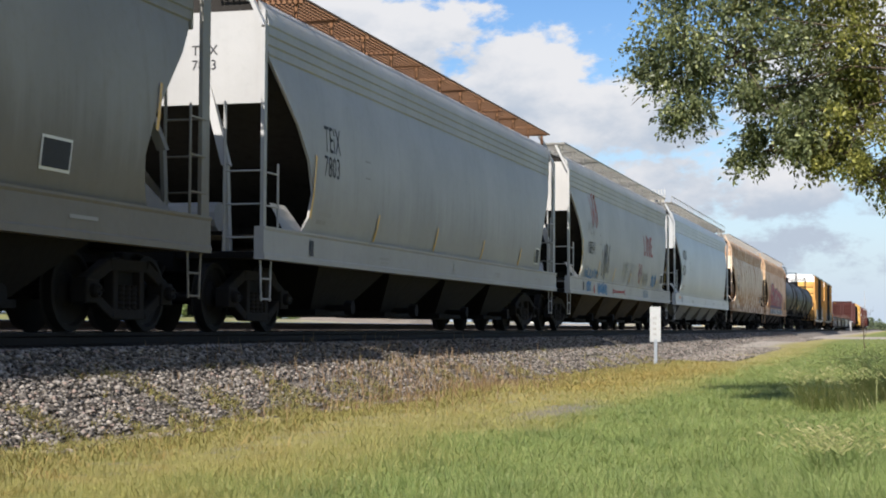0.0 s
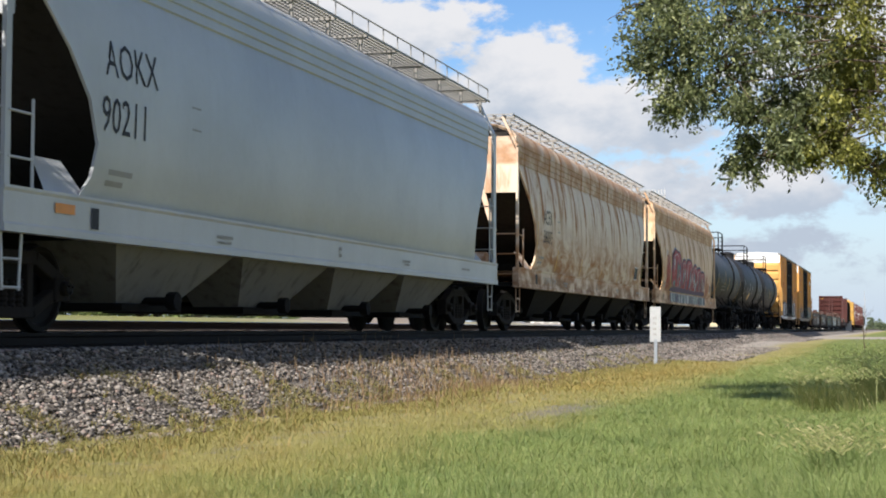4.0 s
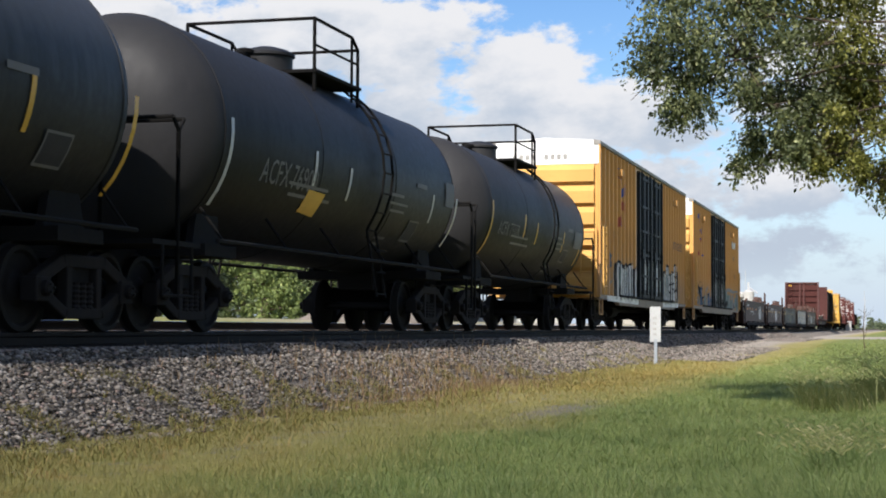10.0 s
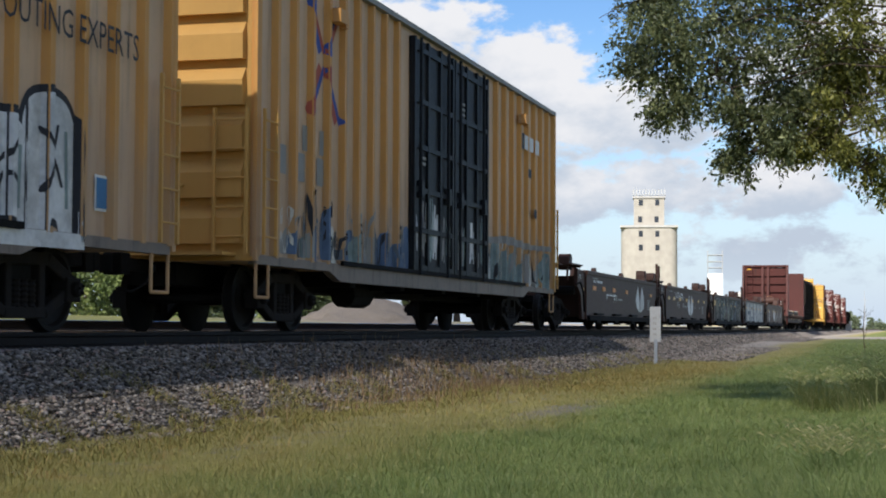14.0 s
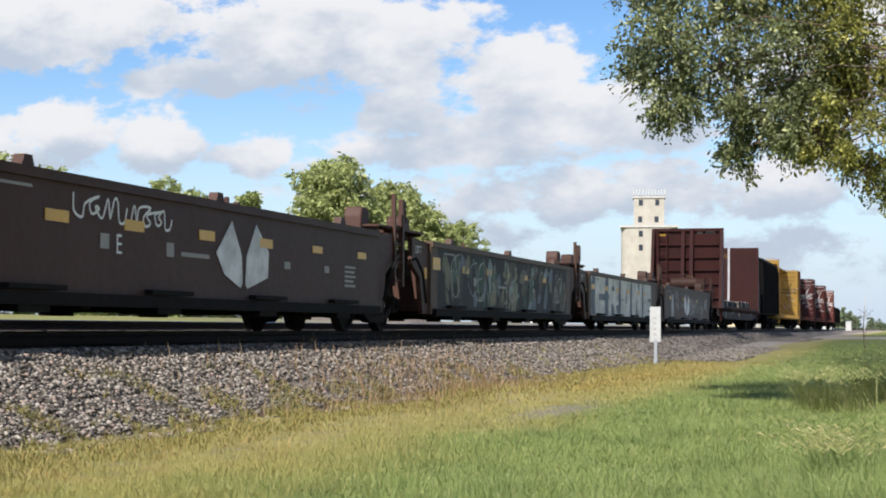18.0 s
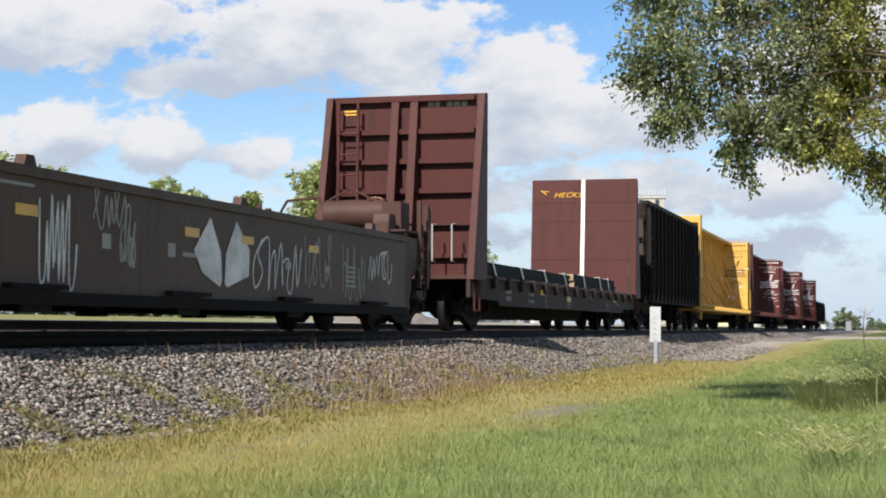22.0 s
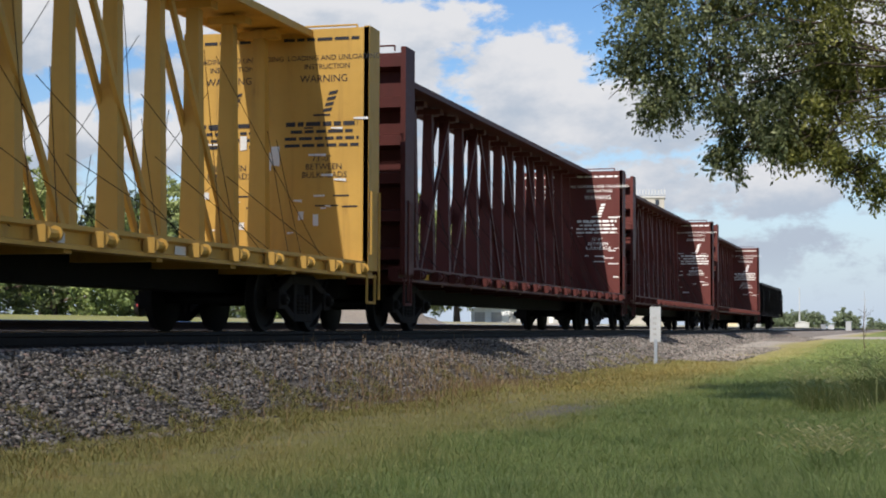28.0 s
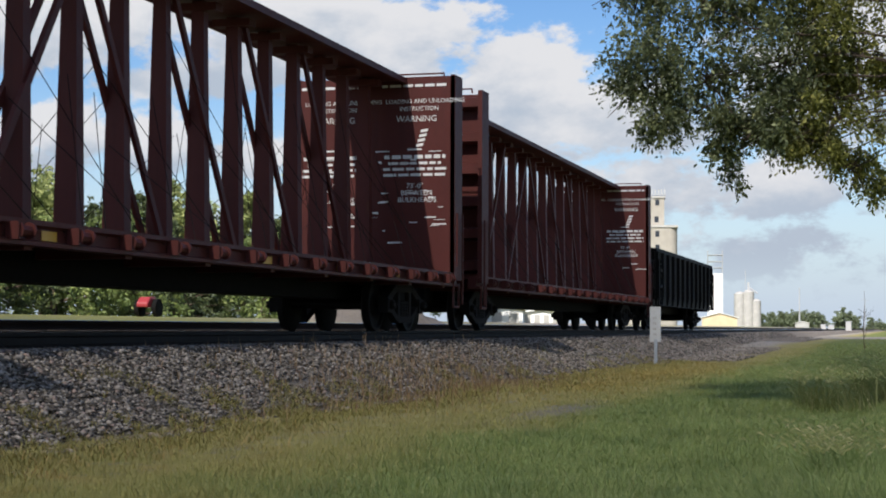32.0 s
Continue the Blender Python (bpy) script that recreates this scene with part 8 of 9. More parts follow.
strokes("graffiti", [scrawl(3.6 + k * 2.1, 1.02, 2.0, 0.3, 6, 30 + k) for k in range(5)], 0.035, SPRAY_TEAL, H6, SL, 0.012)
strokes("graffiti", [scrawl(2.6, 1.5, 0.9, 1.2, 5, 44), scrawl(2.5, 1.9, 1.1, 0.5, 4, 45)], 0.06, LOGO_RED, H6, HS, 0.02)
strokes("graffiti", [scrawl(14.6, 1.45, 0.9, 0.8, 4, 46), scrawl(14.8, 1.05, 2.4, 0.28, 6, 47)], 0.05, LOGO_RED, H6, HS, 0.02)

# silver throw-ups on the first boxcar, over panels and posts


def on_ribs(posts, x):
    """Depth of a ribbed side at a station along the car."""
    for p in posts:
        a = abs(x - p)
        if a < 0.08:
            return -1.5 - 0.09 * min(1.0, (0.08 - a) / 0.032)
    return -1.5


def draped(car, posts, shapes, mat, lift, name="graffiti"):
    """Filled outlines of (x, z) that follow the sheets and posts of a ribbed side."""

    def spans(pts, x):
        zs = []
        for (xa, za), (xb, zb) in zip(pts, pts[1:] + pts[:1]):
            if (xa <= x) != (xb <= x):
                zs.append(za + (zb - za) * (x - xa) / (xb - xa))
        return sorted(zs)

    bm = bmesh.new()
    for pts in shapes:
        lo, hi = min(p[0] for p in pts), max(p[0] for p in pts)
        n = max(2, int((hi - lo) / 0.025))
        last = None
        for k in range(n + 1):
            x = lo + (hi - lo) * (k + 0.001) / (n + 0.002)
            zs = spans(pts, x)
            if last and len(last[1]) == len(zs):
                xa, za = last
                ya, yb = on_ribs(posts, xa) - lift, on_ribs(posts, x) - lift
                for i in range(0, len(zs) - 1, 2):
                    bm.faces.new([bm.verts.new(v) for v in ((xa, ya, za[i]), (x, yb, zs[i]), (x, yb, zs[i + 1]), (xa, ya, za[i + 1]))])
            last = (x, zs)
    painted(name, bm, mat, car)


def ribbon(pts, w):
    """The outline of a sprayed line of a width."""
    left, right = [], []
    for i, p in enumerate(pts):
        a, b = Vector(pts[max(0, i - 1)]), Vector(pts[min(len(pts) - 1, i + 1)])
        t = (b - a).normalized() if (b - a).length else Vector((1, 0))
        left.append((p[0] - t.y * w / 2, p[1] + t.x * w / 2))
        right.append((p[0] + t.y * w / 2, p[1] - t.x * w / 2))
    return left + right[::-1]


def throw_up(car, posts, letters, z0, seed):
    """Bulging silver letters with heavy black outlines: each (x, width, height)."""
    rg = random.Random(seed)
    for k, (x, w, h) in enumerate(letters):
        lean = rg.uniform(-0.08, 0.14)

        def form(grow):
            raw = [(0, 0), (0.30, -0.02), (0.36, 0.12), (0.62, 0.12), (0.70, -0.02), (1.02, 0.0), (0.97, 0.42), (1.04, 0.78), (0.86, 1.0), (0.48, 1.05), (0.12, 0.98), (-0.04, 0.74), (0.04, 0.42)]
            mid = (x + w / 2, z0 + h / 2)
            out = []
            for u, v in raw:
                px, pz = x + u * w + lean * v, z0 + v * h
                d = Vector((px - mid[0], pz - mid[1])).normalized()
                out.append((px + d.x * grow, max(0.93, pz + d.y * grow)))
            return curve(out + out[:1], 3)[:-1]

        draped(car, posts, [form(0.10)], INK, 0.006 + 0.002 * (k % 2))
        draped(car, posts, [form(0.02)], SPRAY_SILVER, 0.010 + 0.002 * (k % 2))
        lines = [curve([(x + w * (0.3 + rg.uniform(-0.1, 0.1)), z0 + h * 0.30), (x + w * 0.5, z0 + h * rg.uniform(0.5, 0.7)), (x + w * 0.72, z0 + h * 0.36)], 4),
                 curve([(x + w * 0.30 + lean, z0 + h * 0.80), (x + w * rg.uniform(0.4, 0.6) + lean, z0 + h * 0.62), (x + w * 0.7 + lean, z0 + h * 0.84)], 4)]
        draped(car, posts, [ribbon(l, 0.05) for l in lines], INK, 0.015)
        draped(car, posts, [ribbon([(x + w * 0.85 + lean * 0.5, z0 + h * 0.2), (x + w * 0.88 + lean, z0 + h * 0.8)], 0.09)], SPRAY_TEAL, 0.014)


def box_posts(L):
    d0, d1 = 7.05, 12.35
    return [0.12, L - 0.12] + [0.12 + (d0 - 0.22) * k / 10 for k in range(1, 10)] + [d1 + 0.1 + (L - 0.22 - d1) * k / 9 for k in range(1, 9)]


BP1, BP2 = box_posts(18.75), box_posts(19.05)
BODY = lambda z: -1.506
RIB = lambda z: -1.598
throw_up(B1, BP1, [(2.75, 0.75, 1.0), (3.45, 0.62, 0.95), (4.05, 0.7, 0.98), (4.7, 0.78, 0.92), (5.45, 0.7, 0.98), (6.15, 0.78, 0.96)], 0.98, 5)
throw_up(B1, BP1, [(12.45, 0.8, 0.98), (13.2, 0.72, 1.25), (13.9, 0.8, 0.92), (14.7, 0.85, 1.02), (15.55, 0.95, 1.3)], 0.98, 8)
# dull scribble under and beside the silver letters
for k in range(9):
    rg = random.Random(900 + k)
    draped(B1, BP1, [ribbon(scrawl(1.2 + k * 0.22, 1.35 + rg.uniform(0, 0.5), 0.5, rg.uniform(0.3, 0.6), 2, 910 + k), 0.04)], (SPRAY_SLATE, INK_GREY)[k % 2], 0.004)
lettering("lettering", "TB", 2.3, 2.62, 0.32, INK, B1, BODY, 0.95)
lettering("lettering", "OX", 3.05, 2.62, 0.32, INK, B1, BODY, 0.95)
for text, x in (("6", 1.62), ("67", 2.25), ("58", 2.98), ("3", 3.72)):
    lettering("lettering", text, x, 2.12, 0.30, INK, B1, BODY, 0.95)
# paint runs on over the sill and across the doors
SILLF = lambda z: -1.572
blobs("graffiti", [[(1.2, 0.84), (6.95, 0.80), (6.95, 0.995), (1.2, 0.995)], [(12.45, 0.80), (16.6, 0.84), (16.6, 0.995), (12.45, 0.995)]], SPRAY_SILVER, B1, SILLF, 0.006)
DOORF = lambda z: -1.562
for k in range(12):
    rg = random.Random(200 + k)
    x = 7.2 + k * 0.42 + rg.uniform(-0.1, 0.1)
    for car in (B1, B2):
        strokes("graffiti", [scrawl(x, 1.1 + rg.uniform(0, 0.3), 0.34, rg.uniform(0.5, 1.2), 3, 210 + k)], rg.uniform(0.03, 0.07), (SPRAY_SILVER, INK_GREY, SPRAY_TEAL)[k % 3], car, DOORF, 0.004)
# the second boxcar: blurred old pieces along the foot of its side
for k in range(34):
    rg = random.Random(400 + k)
    far = k >= 18
    x = 12.5 + (k - 18) * 0.38 if far else 1.0 + k * 0.33
    w, top = rg.uniform(0.25, 0.6), rg.uniform(1.5, 1.95) if far else rg.uniform(1.3, 1.85)
    foot = 0.97 + rg.uniform(0, 0.12)
    out = [(x, foot), (x + w, foot), (x + w * rg.uniform(0.8, 1.1), (foot + top) / 2), (x + w * rg.uniform(0.6, 1.0), top), (x + w * rg.uniform(0.1, 0.4), top - rg.uniform(0, 0.2)), (x - w * rg.uniform(0, 0.2), (foot + top) / 2)]
    m = (SPRAY_MILK, SPRAY_TEAL, SPRAY_MILK, INK_GREY) if far else (SPRAY_SLATE, SPRAY_TEAL, SPRAY_MILK, SPRAY_DULL, INK_GREY)
    draped(B2, BP2, [curve(out + out[:1], 3)[:-1]], rg.choice(m), 0.004 + 0.0005 * k)
    draped(B2, BP2, [ribbon(scrawl(x, 1.0 + rg.uniform(0, 0.3), rg.uniform(0.3, 0.6), rg.uniform(0.4, 0.8), 2, 420 + k), rg.uniform(0.025, 0.05))], rg.choice((INK, SPRAY_SLATE, INK_GREY, SPRAY_MILK)), 0.026)
draped(B2, BP2, [[(12.5, 1.78), (14.0, 1.84), (16.0, 1.80), (18.85, 1.88), (18.85, 2.0), (16.4, 1.93), (14.2, 2.02), (12.5, 1.9)]], INK_GREY, 0.024)
# crossed red and blue emblem
for car, posts, cx in ((B1, BP1, 4.0), (B2, BP2, 2.7)):
    for dx, dz, m in ((-0.62, 0.85, LOGO_BLUE), (0.62, 0.85, LOGO_BLUE), (-0.62, -0.85, LOGO_RED), (0.62, -0.85, LOGO_RED)):
        other = LOGO_RED if m is LOGO_BLUE else LOGO_BLUE
        draped(car, posts, [ribbon([(cx + dx * 0.12, 3.95 + dz * 0.12), (cx + dx, 3.95 + dz)], 0.17)], m, 0.005, "emblem")
        draped(car, posts, [ribbon([(cx + dx * 0.12 + 0.15, 3.95 + dz * 0.12), (cx + dx + 0.15, 3.95 + dz)], 0.10)], other, 0.007, "emblem")
bars("stencil", [(0.75, 3.85, 0.3, 0.06), (0.75, 3.7, 0.3, 0.06), (1.0, 2.15, 0.28, 0.4), (1.9, 2.55, 0.28, 0.36), (2.6, 2.55, 0.28, 0.36), (1.7, 2.1, 0.3, 0.4), (2.5, 2.1, 0.3, 0.4)], INK_GREY, B2, BODY)
bars("placard", [(15.6, 4.02, 0.35, 0.32), (16.1, 4.02, 0.4, 0.32), (16.7, 4.02, 0.4, 0.32)], INK_WHITE, B2, RIB)
bars("placard", [(15.35, 4.0, 0.22, 0.36), (16.0, 3.42, 0.3, 0.2), (16.6, 2.55, 0.25, 0.2)], INK, B2, RIB)
data_panel(B1, 16.95, 1.3, 0.42, 0.32, BODY, SPRAY_BLUE)
for car in (B1, B2):
    bars("stencil", [(7.5, 3.0, 0.5, 0.05), (7.5, 2.9, 0.4, 0.05), (10.2, 4.3, 0.45, 0.05), (10.2, 4.2, 0.5, 0.05), (10.2, 4.1, 0.4, 0.05)], INK_GREY, car, lambda z: -1.565)
    bars("placard", [(8.75, 2.9, 0.2, 0.2)], INK_WHITE, car, lambda z: -1.565)
    bars("stencil", [(7.9, 1.55, 0.18, 0.7), (11.0, 1.5, 0.18, 0.6)], INK_WHITE, car, lambda z: -1.565)
    for x in (2.9, 15.2):
        bm = bmesh.new()
        box(bm, x, x + 0.35, -1.72, -1.55, 4.55, 4.75)
        box(bm, x + 0.35, x + 0.5, -1.68, -1.58, 4.52, 4.68)
        part("roof_bracket", bm, YELLOW, car)
    bm = bmesh.new()
    for k in range(9):
        bm.faces.new([bm.verts.new((0.014, q, z)) for q, z in ((0.9 - k * 0.18, 4.78), (0.79 - k * 0.18, 4.78), (0.79 - k * 0.18, 4.92), (0.9 - k * 0.18, 4.92))] if k not in (4,) else [bm.verts.new((0.014, q, z)) for q, z in ((0.2, 4.7), (0.18, 4.7), (0.18, 4.72), (0.2, 4.72))])
    part("stencil", bm, INK_GREY, car)

# tank placards
TS = lambda z: -math.sqrt(max(0.02, 1 - ((z - 2.56) / 1.504) ** 2)) * 1.504
blobs("placard", [[(4.6, 1.72), (5.3, 1.68), (5.4, 2.02), (4.7, 2.04)]], AMBER, T2, TS, 0.01)
blobs("placard", [[(11.7, 2.3), (12.3, 2.3), (12.3, 2.75), (11.7, 2.75)]], INK_FAINT, T2, TS, 0.01)
blobs("placard", [[(10.4, 2.12), (11.35, 2.12), (11.35, 2.55), (10.4, 2.55)]], INK_FAINT, T3, TS, 0.01)
data_panel(T3, 9.35, 1.75, 0.5, 0.26, TS, INK, INK_FAINT)
data_panel(T2, 9.9, 1.6, 0.5, 0.3, TS, INK, INK_FAINT)
data_panel(T1, 10.9, 1.7, 0.5, 0.3, TS, INK, INK_FAINT)

# well car markings
WS = lambda z: -1.552


def emblem(car, x, z=0.55, k=1.0):
    """Two pale leaf-like shapes side by side."""
    for out in ([(0, 0.42), (0.48, 0.84), (0.80, 0.42), (0.84, 0.08), (0.78, 0), (0.25, 0.16)], [(0.92, 0.05), (0.96, 0.42), (1.28, 0.84), (1.72, 0.5), (1.70, 0.16), (1.0, 0)]):
        blobs("emblem", [[(x + u * k, z + v) for u, v in out]], SPRAY_SILVER, car, WS, 0.009)


def placards(car, spots, mat=ORANGE):
    for x, z, w, h in spots:
        bm = bmesh.new()
        box(bm, x, x + w, -1.562, -1.553, z, z + h)
        part("placard", bm, mat, car, "orange placard plate")


emblem(WELLS[0], 8.3)
emblem(WELLS[1], 6.0)
emblem(WELLS[4], 5.3)
placards(WELLS[0], [(0.9, 1.09, 0.5, 0.12), (2.4, 1.1, 0.45, 0.12), (4.1, 1.1, 0.45, 0.12), (6.4, 1.1, 0.4, 0.11), (11.4, 1.1, 0.4, 0.1)])
placards(WELLS[1], [(0.5, 1.1, 0.45, 0.12), (1.85, 1.1, 0.47, 0.12), (3.55, 1.1, 0.47, 0.12), (5.5, 1.1, 0.45, 0.12), (7.4, 1.1, 0.45, 0.12), (9.4, 1.12, 0.4, 0.1), (11.4, 1.12, 0.4, 0.1)], AMBER)
placards(WELLS[2], [(0.1, 1.1, 0.48, 0.22), (2.15, 1.1, 0.45, 0.13), (4.05, 1.12, 0.42, 0.12), (5.6, 1.12, 0.4, 0.11), (7.4, 1.12, 0.38, 0.1), (9.4, 1.12, 0.36, 0.1)], AMBER)
placards(WELLS[4], [(1.25, 1.12, 0.42, 0.11), (5.05, 1.12, 0.4, 0.11), (6.75, 1.12, 0.4, 0.1), (9.2, 1.12, 0.4, 0.1)], AMBER)
for i, w in enumerate(WELLS):
    bars("stencil", [(0.9, 1.40, 0.7, 0.03), (3.0, 0.88, 0.2, 0.16), (4.6, 0.86, 0.2, 0.16), (5.0, 0.88, 0.8, 0.05), (10.8, 0.95, 0.5, 0.035), (10.8, 0.88, 0.45, 0.035), (10.8, 0.81, 0.5, 0.035), (10.8, 0.74, 0.4, 0.035), (10.8, 0.67, 0.5, 0.035), (8.3, 0.85, 0.22, 0.1), (9.9, 0.85, 0.2, 0.1)], INK_GREY, w, WS)
    lettering("lettering", "125 T", -0.85, 1.36, 0.13, INK_WHITE, w, lambda z: -1.502, 0.9)
    bars("placard", [(-0.28, 0.92, 0.16, 0.2)], AMBER, w, lambda z: -1.502)
bars("stencil", [(1.0, 1.30, 0.10, 0.07), (1.16, 1.30, 0.10, 0.07), (1.32, 1.30, 0.10, 0.07), (1.6, 1.30, 0.35, 0.07), (2.05, 1.30, 0.3, 0.07), (3.0, 0.98, 0.4, 0.05), (3.5, 0.98, 0.5, 0.05), (4.1, 0.98, 0.5, 0.05)], INK_WHITE, WELLS[0], WS)
lettering("lettering", "A", 4.25, 0.82, 0.22, INK_WHITE, WELLS[0], WS)
lettering("lettering", "E", 3.35, 0.84, 0.22, INK_WHITE, WELLS[1], WS)
strokes("graffiti", [scrawl(2.4, 1.18, 1.3, 0.26, 4, 51), scrawl(3.7, 1.16, 1.1, 0.22, 4, 52)], 0.03, INK_WHITE, WELLS[1], WS)


def wild(car, x0, x1, z0, z1, seed):
    """A sprawling dark piece: overlapping angular shards in dull tones under thin pale lines."""
    rg = random.Random(seed)
    blobs("graffiti", [[(x0, z0), (x1, z0), (x1, z1), (x0, z1)]], SPRAY_DARK, car, WS, 0.004)
    tones = (SPRAY_DARK, SPRAY_DARK, SPRAY_FOREST, SPRAY_OLIVE, SPRAY_SLATE, SPRAY_MUD, SPRAY_MUD, SPRAY_TEAL)
    for k in range(110):
        x, z = rg.uniform(x0, x1 - 0.5), rg.uniform(z0, z1 - 0.25)
        w, h, lean = rg.uniform(0.12, 0.5), rg.uniform(0.2, 0.75), rg.uniform(-0.25, 0.35)
        top = min(z1, z + h)
        out = [(x, z), (x + w * rg.uniform(0.3, 1), max(z0, z - rg.uniform(0, 0.12))), (x + w + lean * 0.6, (z + top) / 2), (x + w * rg.uniform(0.2, 0.8) + lean, top), (x + lean * 0.4, (z + top) / 2 + rg.uniform(-0.1, 0.1))]
        blobs("graffiti", [[(min(x1, max(x0, p)), q) for p, q in out]], rg.choice(tones), car, WS, 0.0045 + 0.00006 * k)
    for k in range(34):
        x, z = rg.uniform(x0 + 0.1, x1 - 0.8), rg.uniform(z0 + 0.05, z0 + 0.4)
        w, h = rg.uniform(0.2, 0.7), rg.uniform(0.4, z1 - z - 0.03)
        kind = rg.randrange(3)
        if kind == 0:
            line = curve([(x, z), (x + w * 0.2, z + h * 0.7), (x + w * 0.6, z + h), (x + w, z + h * 0.6)], 5)
        elif kind == 1:
            line = curve([(x + w, z + h), (x + w * 0.3, z + h * 0.85), (x, z + h * 0.4), (x + w * 0.5, z), (x + w, z + h * 0.2)], 5)
        else:
            line = [(x, z + h), (x + w * 0.5, z), (x + w * 0.7, z + h * 0.9)]
        strokes("graffiti", [line], rg.uniform(0.012, 0.035), rg.choice((SPRAY_TEAL, INK_GREY, SPRAY_PALE, INK_GREY)), car, WS, 0.0125)


SPRAY_MUD = flat_paint("muddy brown spray paint", (0.085, 0.07, 0.055), 0.6, 0.4)
SPRAY_DARK = flat_paint("dark spray paint", (0.022, 0.022, 0.021))
wild(WELLS[2], 0.45, 12.2, 0.42, 1.49, 12)
C4 = WELLS[3]
blobs("graffiti", [[(0.30, 0.42), (11.3, 0.42), (11.3, 1.49), (0.30, 1.49)]], SPRAY_MILK, C4, WS, 0.004)
for x0, x1 in ((0.34, 0.86), (2.45, 2.98), (4.78, 5.1), (6.95, 7.22), (9.3, 9.55)):
    blobs("graffiti", [[(x0, 0.43), (x1, 0.43), (x1, 1.48), (x0 + 0.12, 1.48), (x0, 1.3)]], SPRAY_SLATE, C4, WS, 0.007)
    strokes("graffiti", [[(x0, 0.43), (x0, 1.3), (x0 + 0.12, 1.48)], [(x1, 0.43), (x1, 1.48)]], 0.03, INK, C4, WS, 0.010)
blobs("graffiti", [[(1.45, 0.84), (2.4, 0.84), (2.4, 1.02), (1.45, 1.02)], [(3.6, 1.14), (4.0, 1.14), (4.0, 1.27), (3.6, 1.27)], [(3.45, 0.43), (4.0, 0.43), (3.95, 0.68), (3.75, 0.78), (3.5, 0.74)], [(4.25, 0.72), (4.55, 0.43), (4.75, 0.43), (4.75, 0.76)], [(5.95, 0.82), (6.22, 0.82), (6.1, 1.27)], [(8.05, 0.43), (8.5, 0.43), (8.1, 0.95)], [(8.35, 1.48), (8.75, 1.48), (8.72, 1.08)], [(10.6, 0.58), (11.2, 0.58), (11.2, 0.68), (10.6, 0.68)], [(10.6, 0.92), (11.2, 0.92), (11.2, 1.04), (10.6, 1.04)]], SPRAY_SLATE, C4, WS, 0.008)
placards(C4, [(0.36, 1.12, 0.5, 0.13), (2.46, 1.12, 0.45, 0.13), (4.35, 1.12, 0.42, 0.12), (6.3, 1.12, 0.45, 0.12), (8.3, 1.12, 0.4, 0.12), (9.8, 1.12, 0.36, 0.1)], AMBER)
for k, (x, z, w, h) in enumerate(((1.7, 0.5, 0.8, 0.9), (2.8, 1.1, 0.9, 0.38), (3.4, 0.7, 0.4, 0.5), (7.1, 0.55, 1.9, 0.7), (9.0, 0.6, 1.3, 0.75), (10.6, 0.5, 1.2, 0.8), (11.9, 0.8, 1.3, 0.5))):
    strokes("graffiti", [scrawl(x, z, w, h, 4, 90 + k)], 0.03, INK_GREY if k % 3 else SPRAY_SILVER, WELLS[4], WS, 0.006)
# worn scratches and torn labels on the yellow bulkhead
for car, m in ((CB[0], INK_WHITE), (CB[1], INK_WHITE), (CB[2], INK_WHITE)):
    rg = random.Random(int(car.location.x))
    xf = 22.338 if car != CB[0] else 22.838
    for k in range(26):
        y, z = rg.uniform(-1.4, 1.3), rg.uniform(1.5, 3.4)
        w, h = (rg.uniform(0.05, 0.3), rg.uniform(0.01, 0.035))
        if car == CB[0] and k < 8:
            w, h = rg.uniform(0.08, 0.14), rg.uniform(0.1, 0.3)
        bm = bmesh.new()
        bm.faces.new([bm.verts.new((xf - 0.004 - 0.0003 * k, p, q)) for p, q in ((y, z), (y - w, z + rg.uniform(-0.02, 0.02)), (y - w, z + h), (y, z + h))])
        painted("scuff_mark", bm, m, car)
    bars("placard", [(1.5 + k * 2.9, 0.90, 0.3, 0.1) for k in range(7)], AMBER if car != CB[0] else INK_WHITE, car, lambda z: -1.485)
bars("placard", [(17.25, 0.86, 0.3, 0.1), (19.55, 0.86, 0.22, 0.16)], AMBER, FLAT, lambda z: -1.495)
lettering("graffiti", "HECKS", 0.97, 4.19, 0.165, AMBER, FLAT, lean=0.3, wide=1.28, end=19.900)
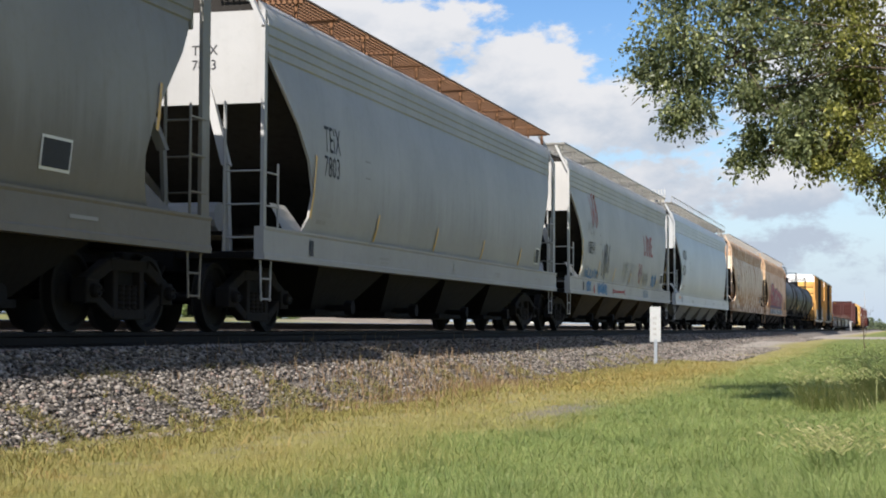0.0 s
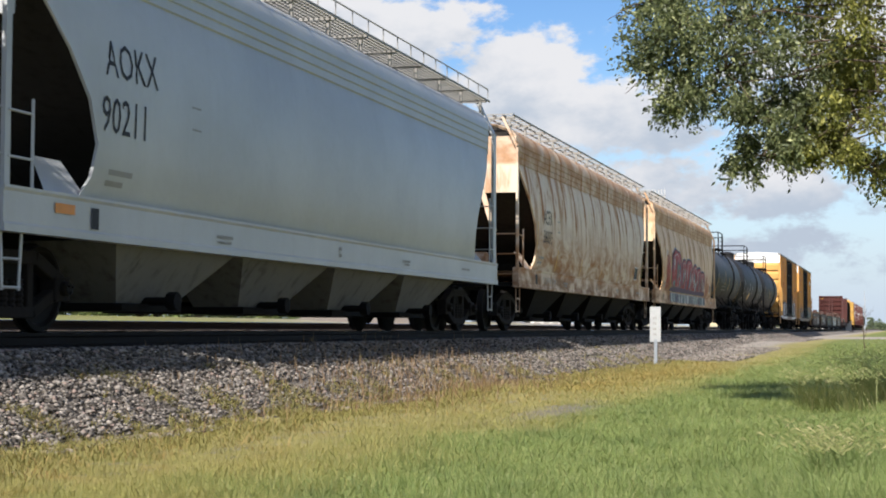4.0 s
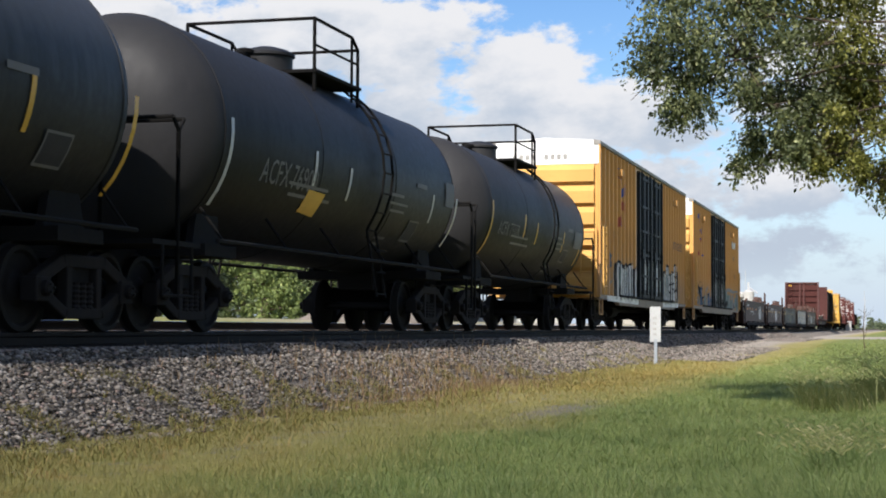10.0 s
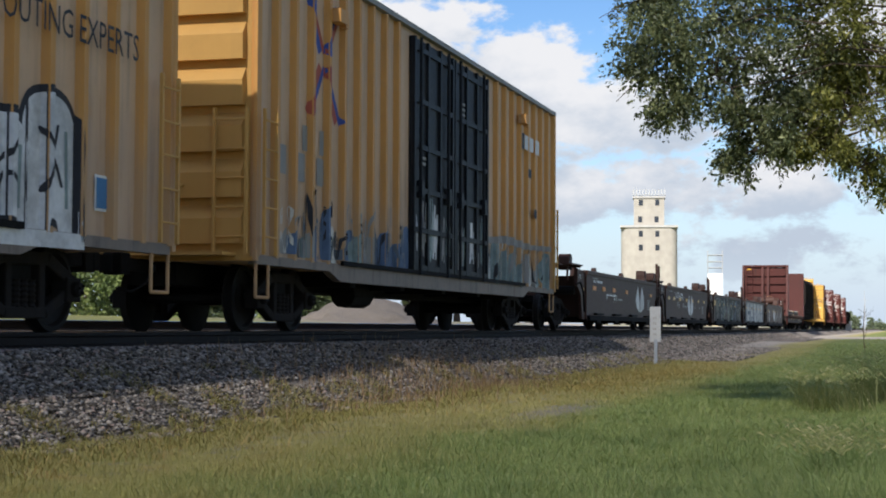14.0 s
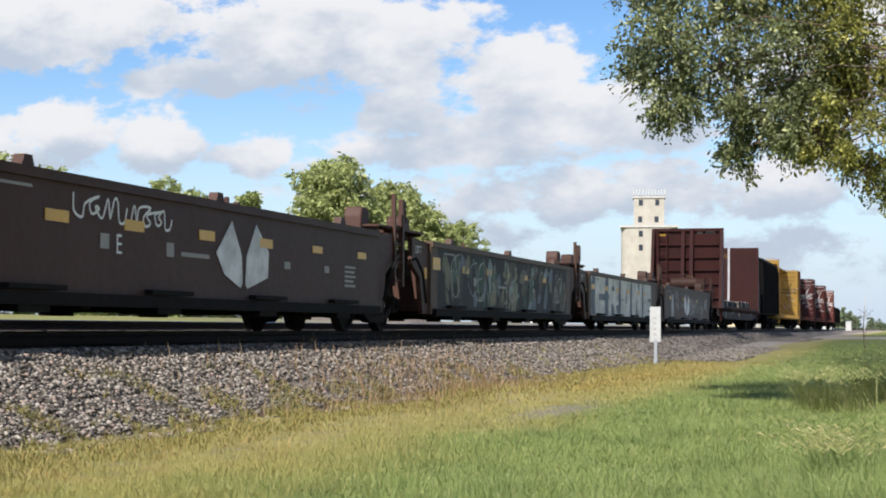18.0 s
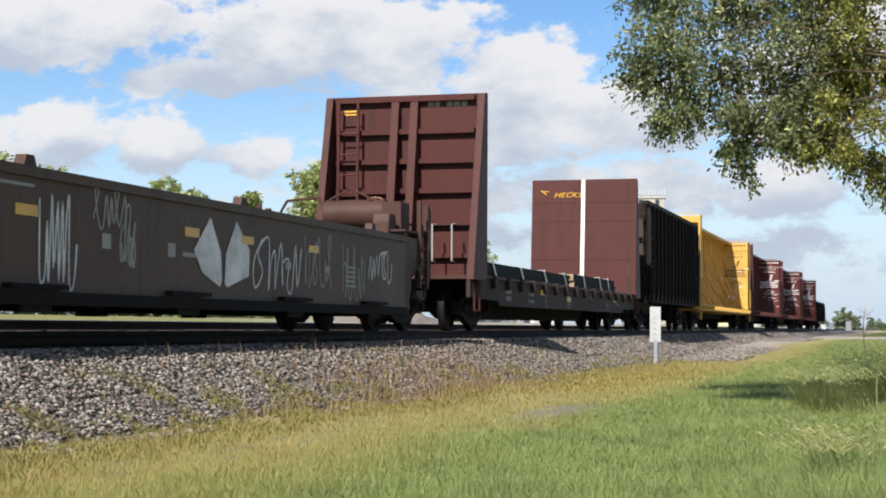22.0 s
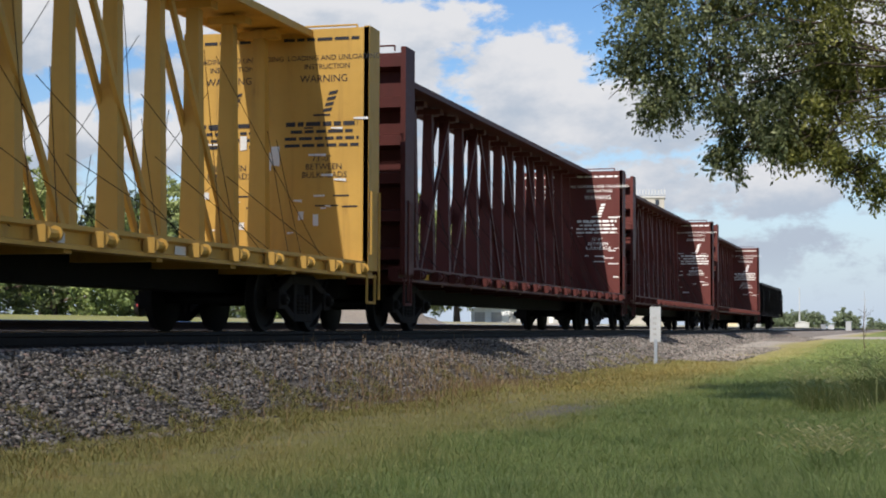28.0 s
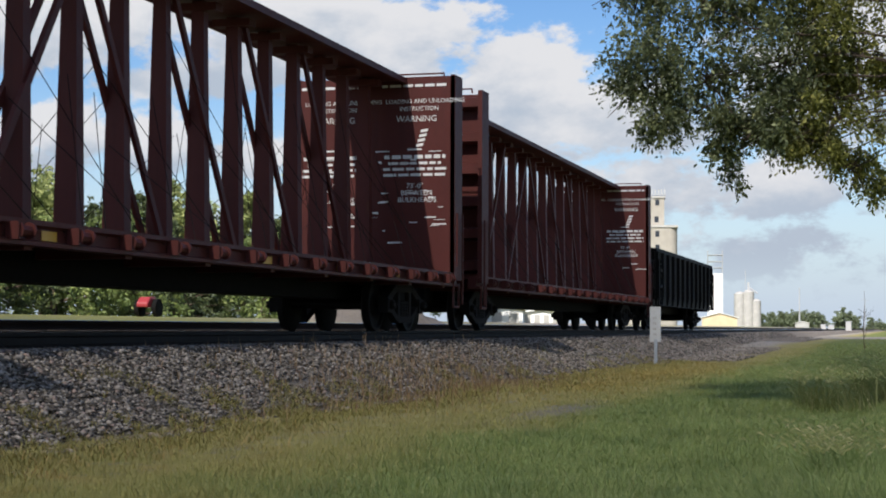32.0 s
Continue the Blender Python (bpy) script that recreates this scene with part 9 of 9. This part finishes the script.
for slash in ([(1.40, 4.41), (1.32, 4.41), (1.16, 4.27), (1.22, 4.28)], [(1.30, 4.40), (1.27, 4.38), (1.10, 4.36), (1.10, 4.38)]):
    bm = bmesh.new()
    bm.faces.new([bm.verts.new((19.896, y, z)) for y, z in slash])
    painted("graffiti", bm, AMBER, FLAT)


def motions():
    """The train rolls by, nearer and nearer."""
    for ob, x0 in TRAIN:
        walk(ob, [(2 * k, pose(x0 - s, 0, 0)) for k, s in enumerate(RUN)])
    # wheels roll without slipping; wheelsets that sit alike on their trucks turn alike
    turns = {}
    for ob in WHEELSETS:
        at = ob.matrix_basis.translation.copy()
        key = round(at.x, 3)
        if key not in turns:
            rows = []
            for i in range(561):
                t = 32 * i / 560
                k = min(15, int(t / 2))
                gone = RUN[k] + (RUN[k + 1] - RUN[k]) * (t / 2 - k)
                rows.append((t, pose(at.x, at.y, at.z, 0, math.degrees(-gone / 0.457) % 360, 0)))
            walk(ob, rows)
            turns[key] = ob.animation_data.action
        else:
            ob.rotation_mode = "QUATERNION"
            ob.animation_data_create()
            ob.animation_data.action = turns[key]
            ob.animation_data.action_slot = turns[key].slots[0]
    # the boughs nod in the wind
    for ob, pv, i in SWAY:
        rows = []
        for k in range(33):
            a = math.sin(k * 1.9 + i * 1.3) * 0.9 + math.sin(k * 0.7 + i) * 0.8
            b = math.cos(k * 1.6 + i * 2.1) * 0.7
            j = max(i for i, g in enumerate(GUSTS) if g[0] <= k)
            (t0, g0), (t1, g1) = GUSTS[j], GUSTS[min(j + 1, len(GUSTS) - 1)]
            lean = g0 + (g1 - g0) * (k - t0) / max(1, t1 - t0)
            rows.append((k, pose(pv.x, pv.y + lean, pv.z, a, b, a * 0.6)))
        walk(ob, rows)
    # the clouds ride the wind along the track
    for ob, arrive in DRIFT:
        rows = []
        for t in (0, 16, 32):
            foot = 14.0 + 22.0 * (t - arrive)
            rows.append((t, pose(foot - 1.1 * CLOUD_HIGH, -42 + 0.15 * CLOUD_HIGH, CLOUD_HIGH)))
        walk(ob, rows)


motions()
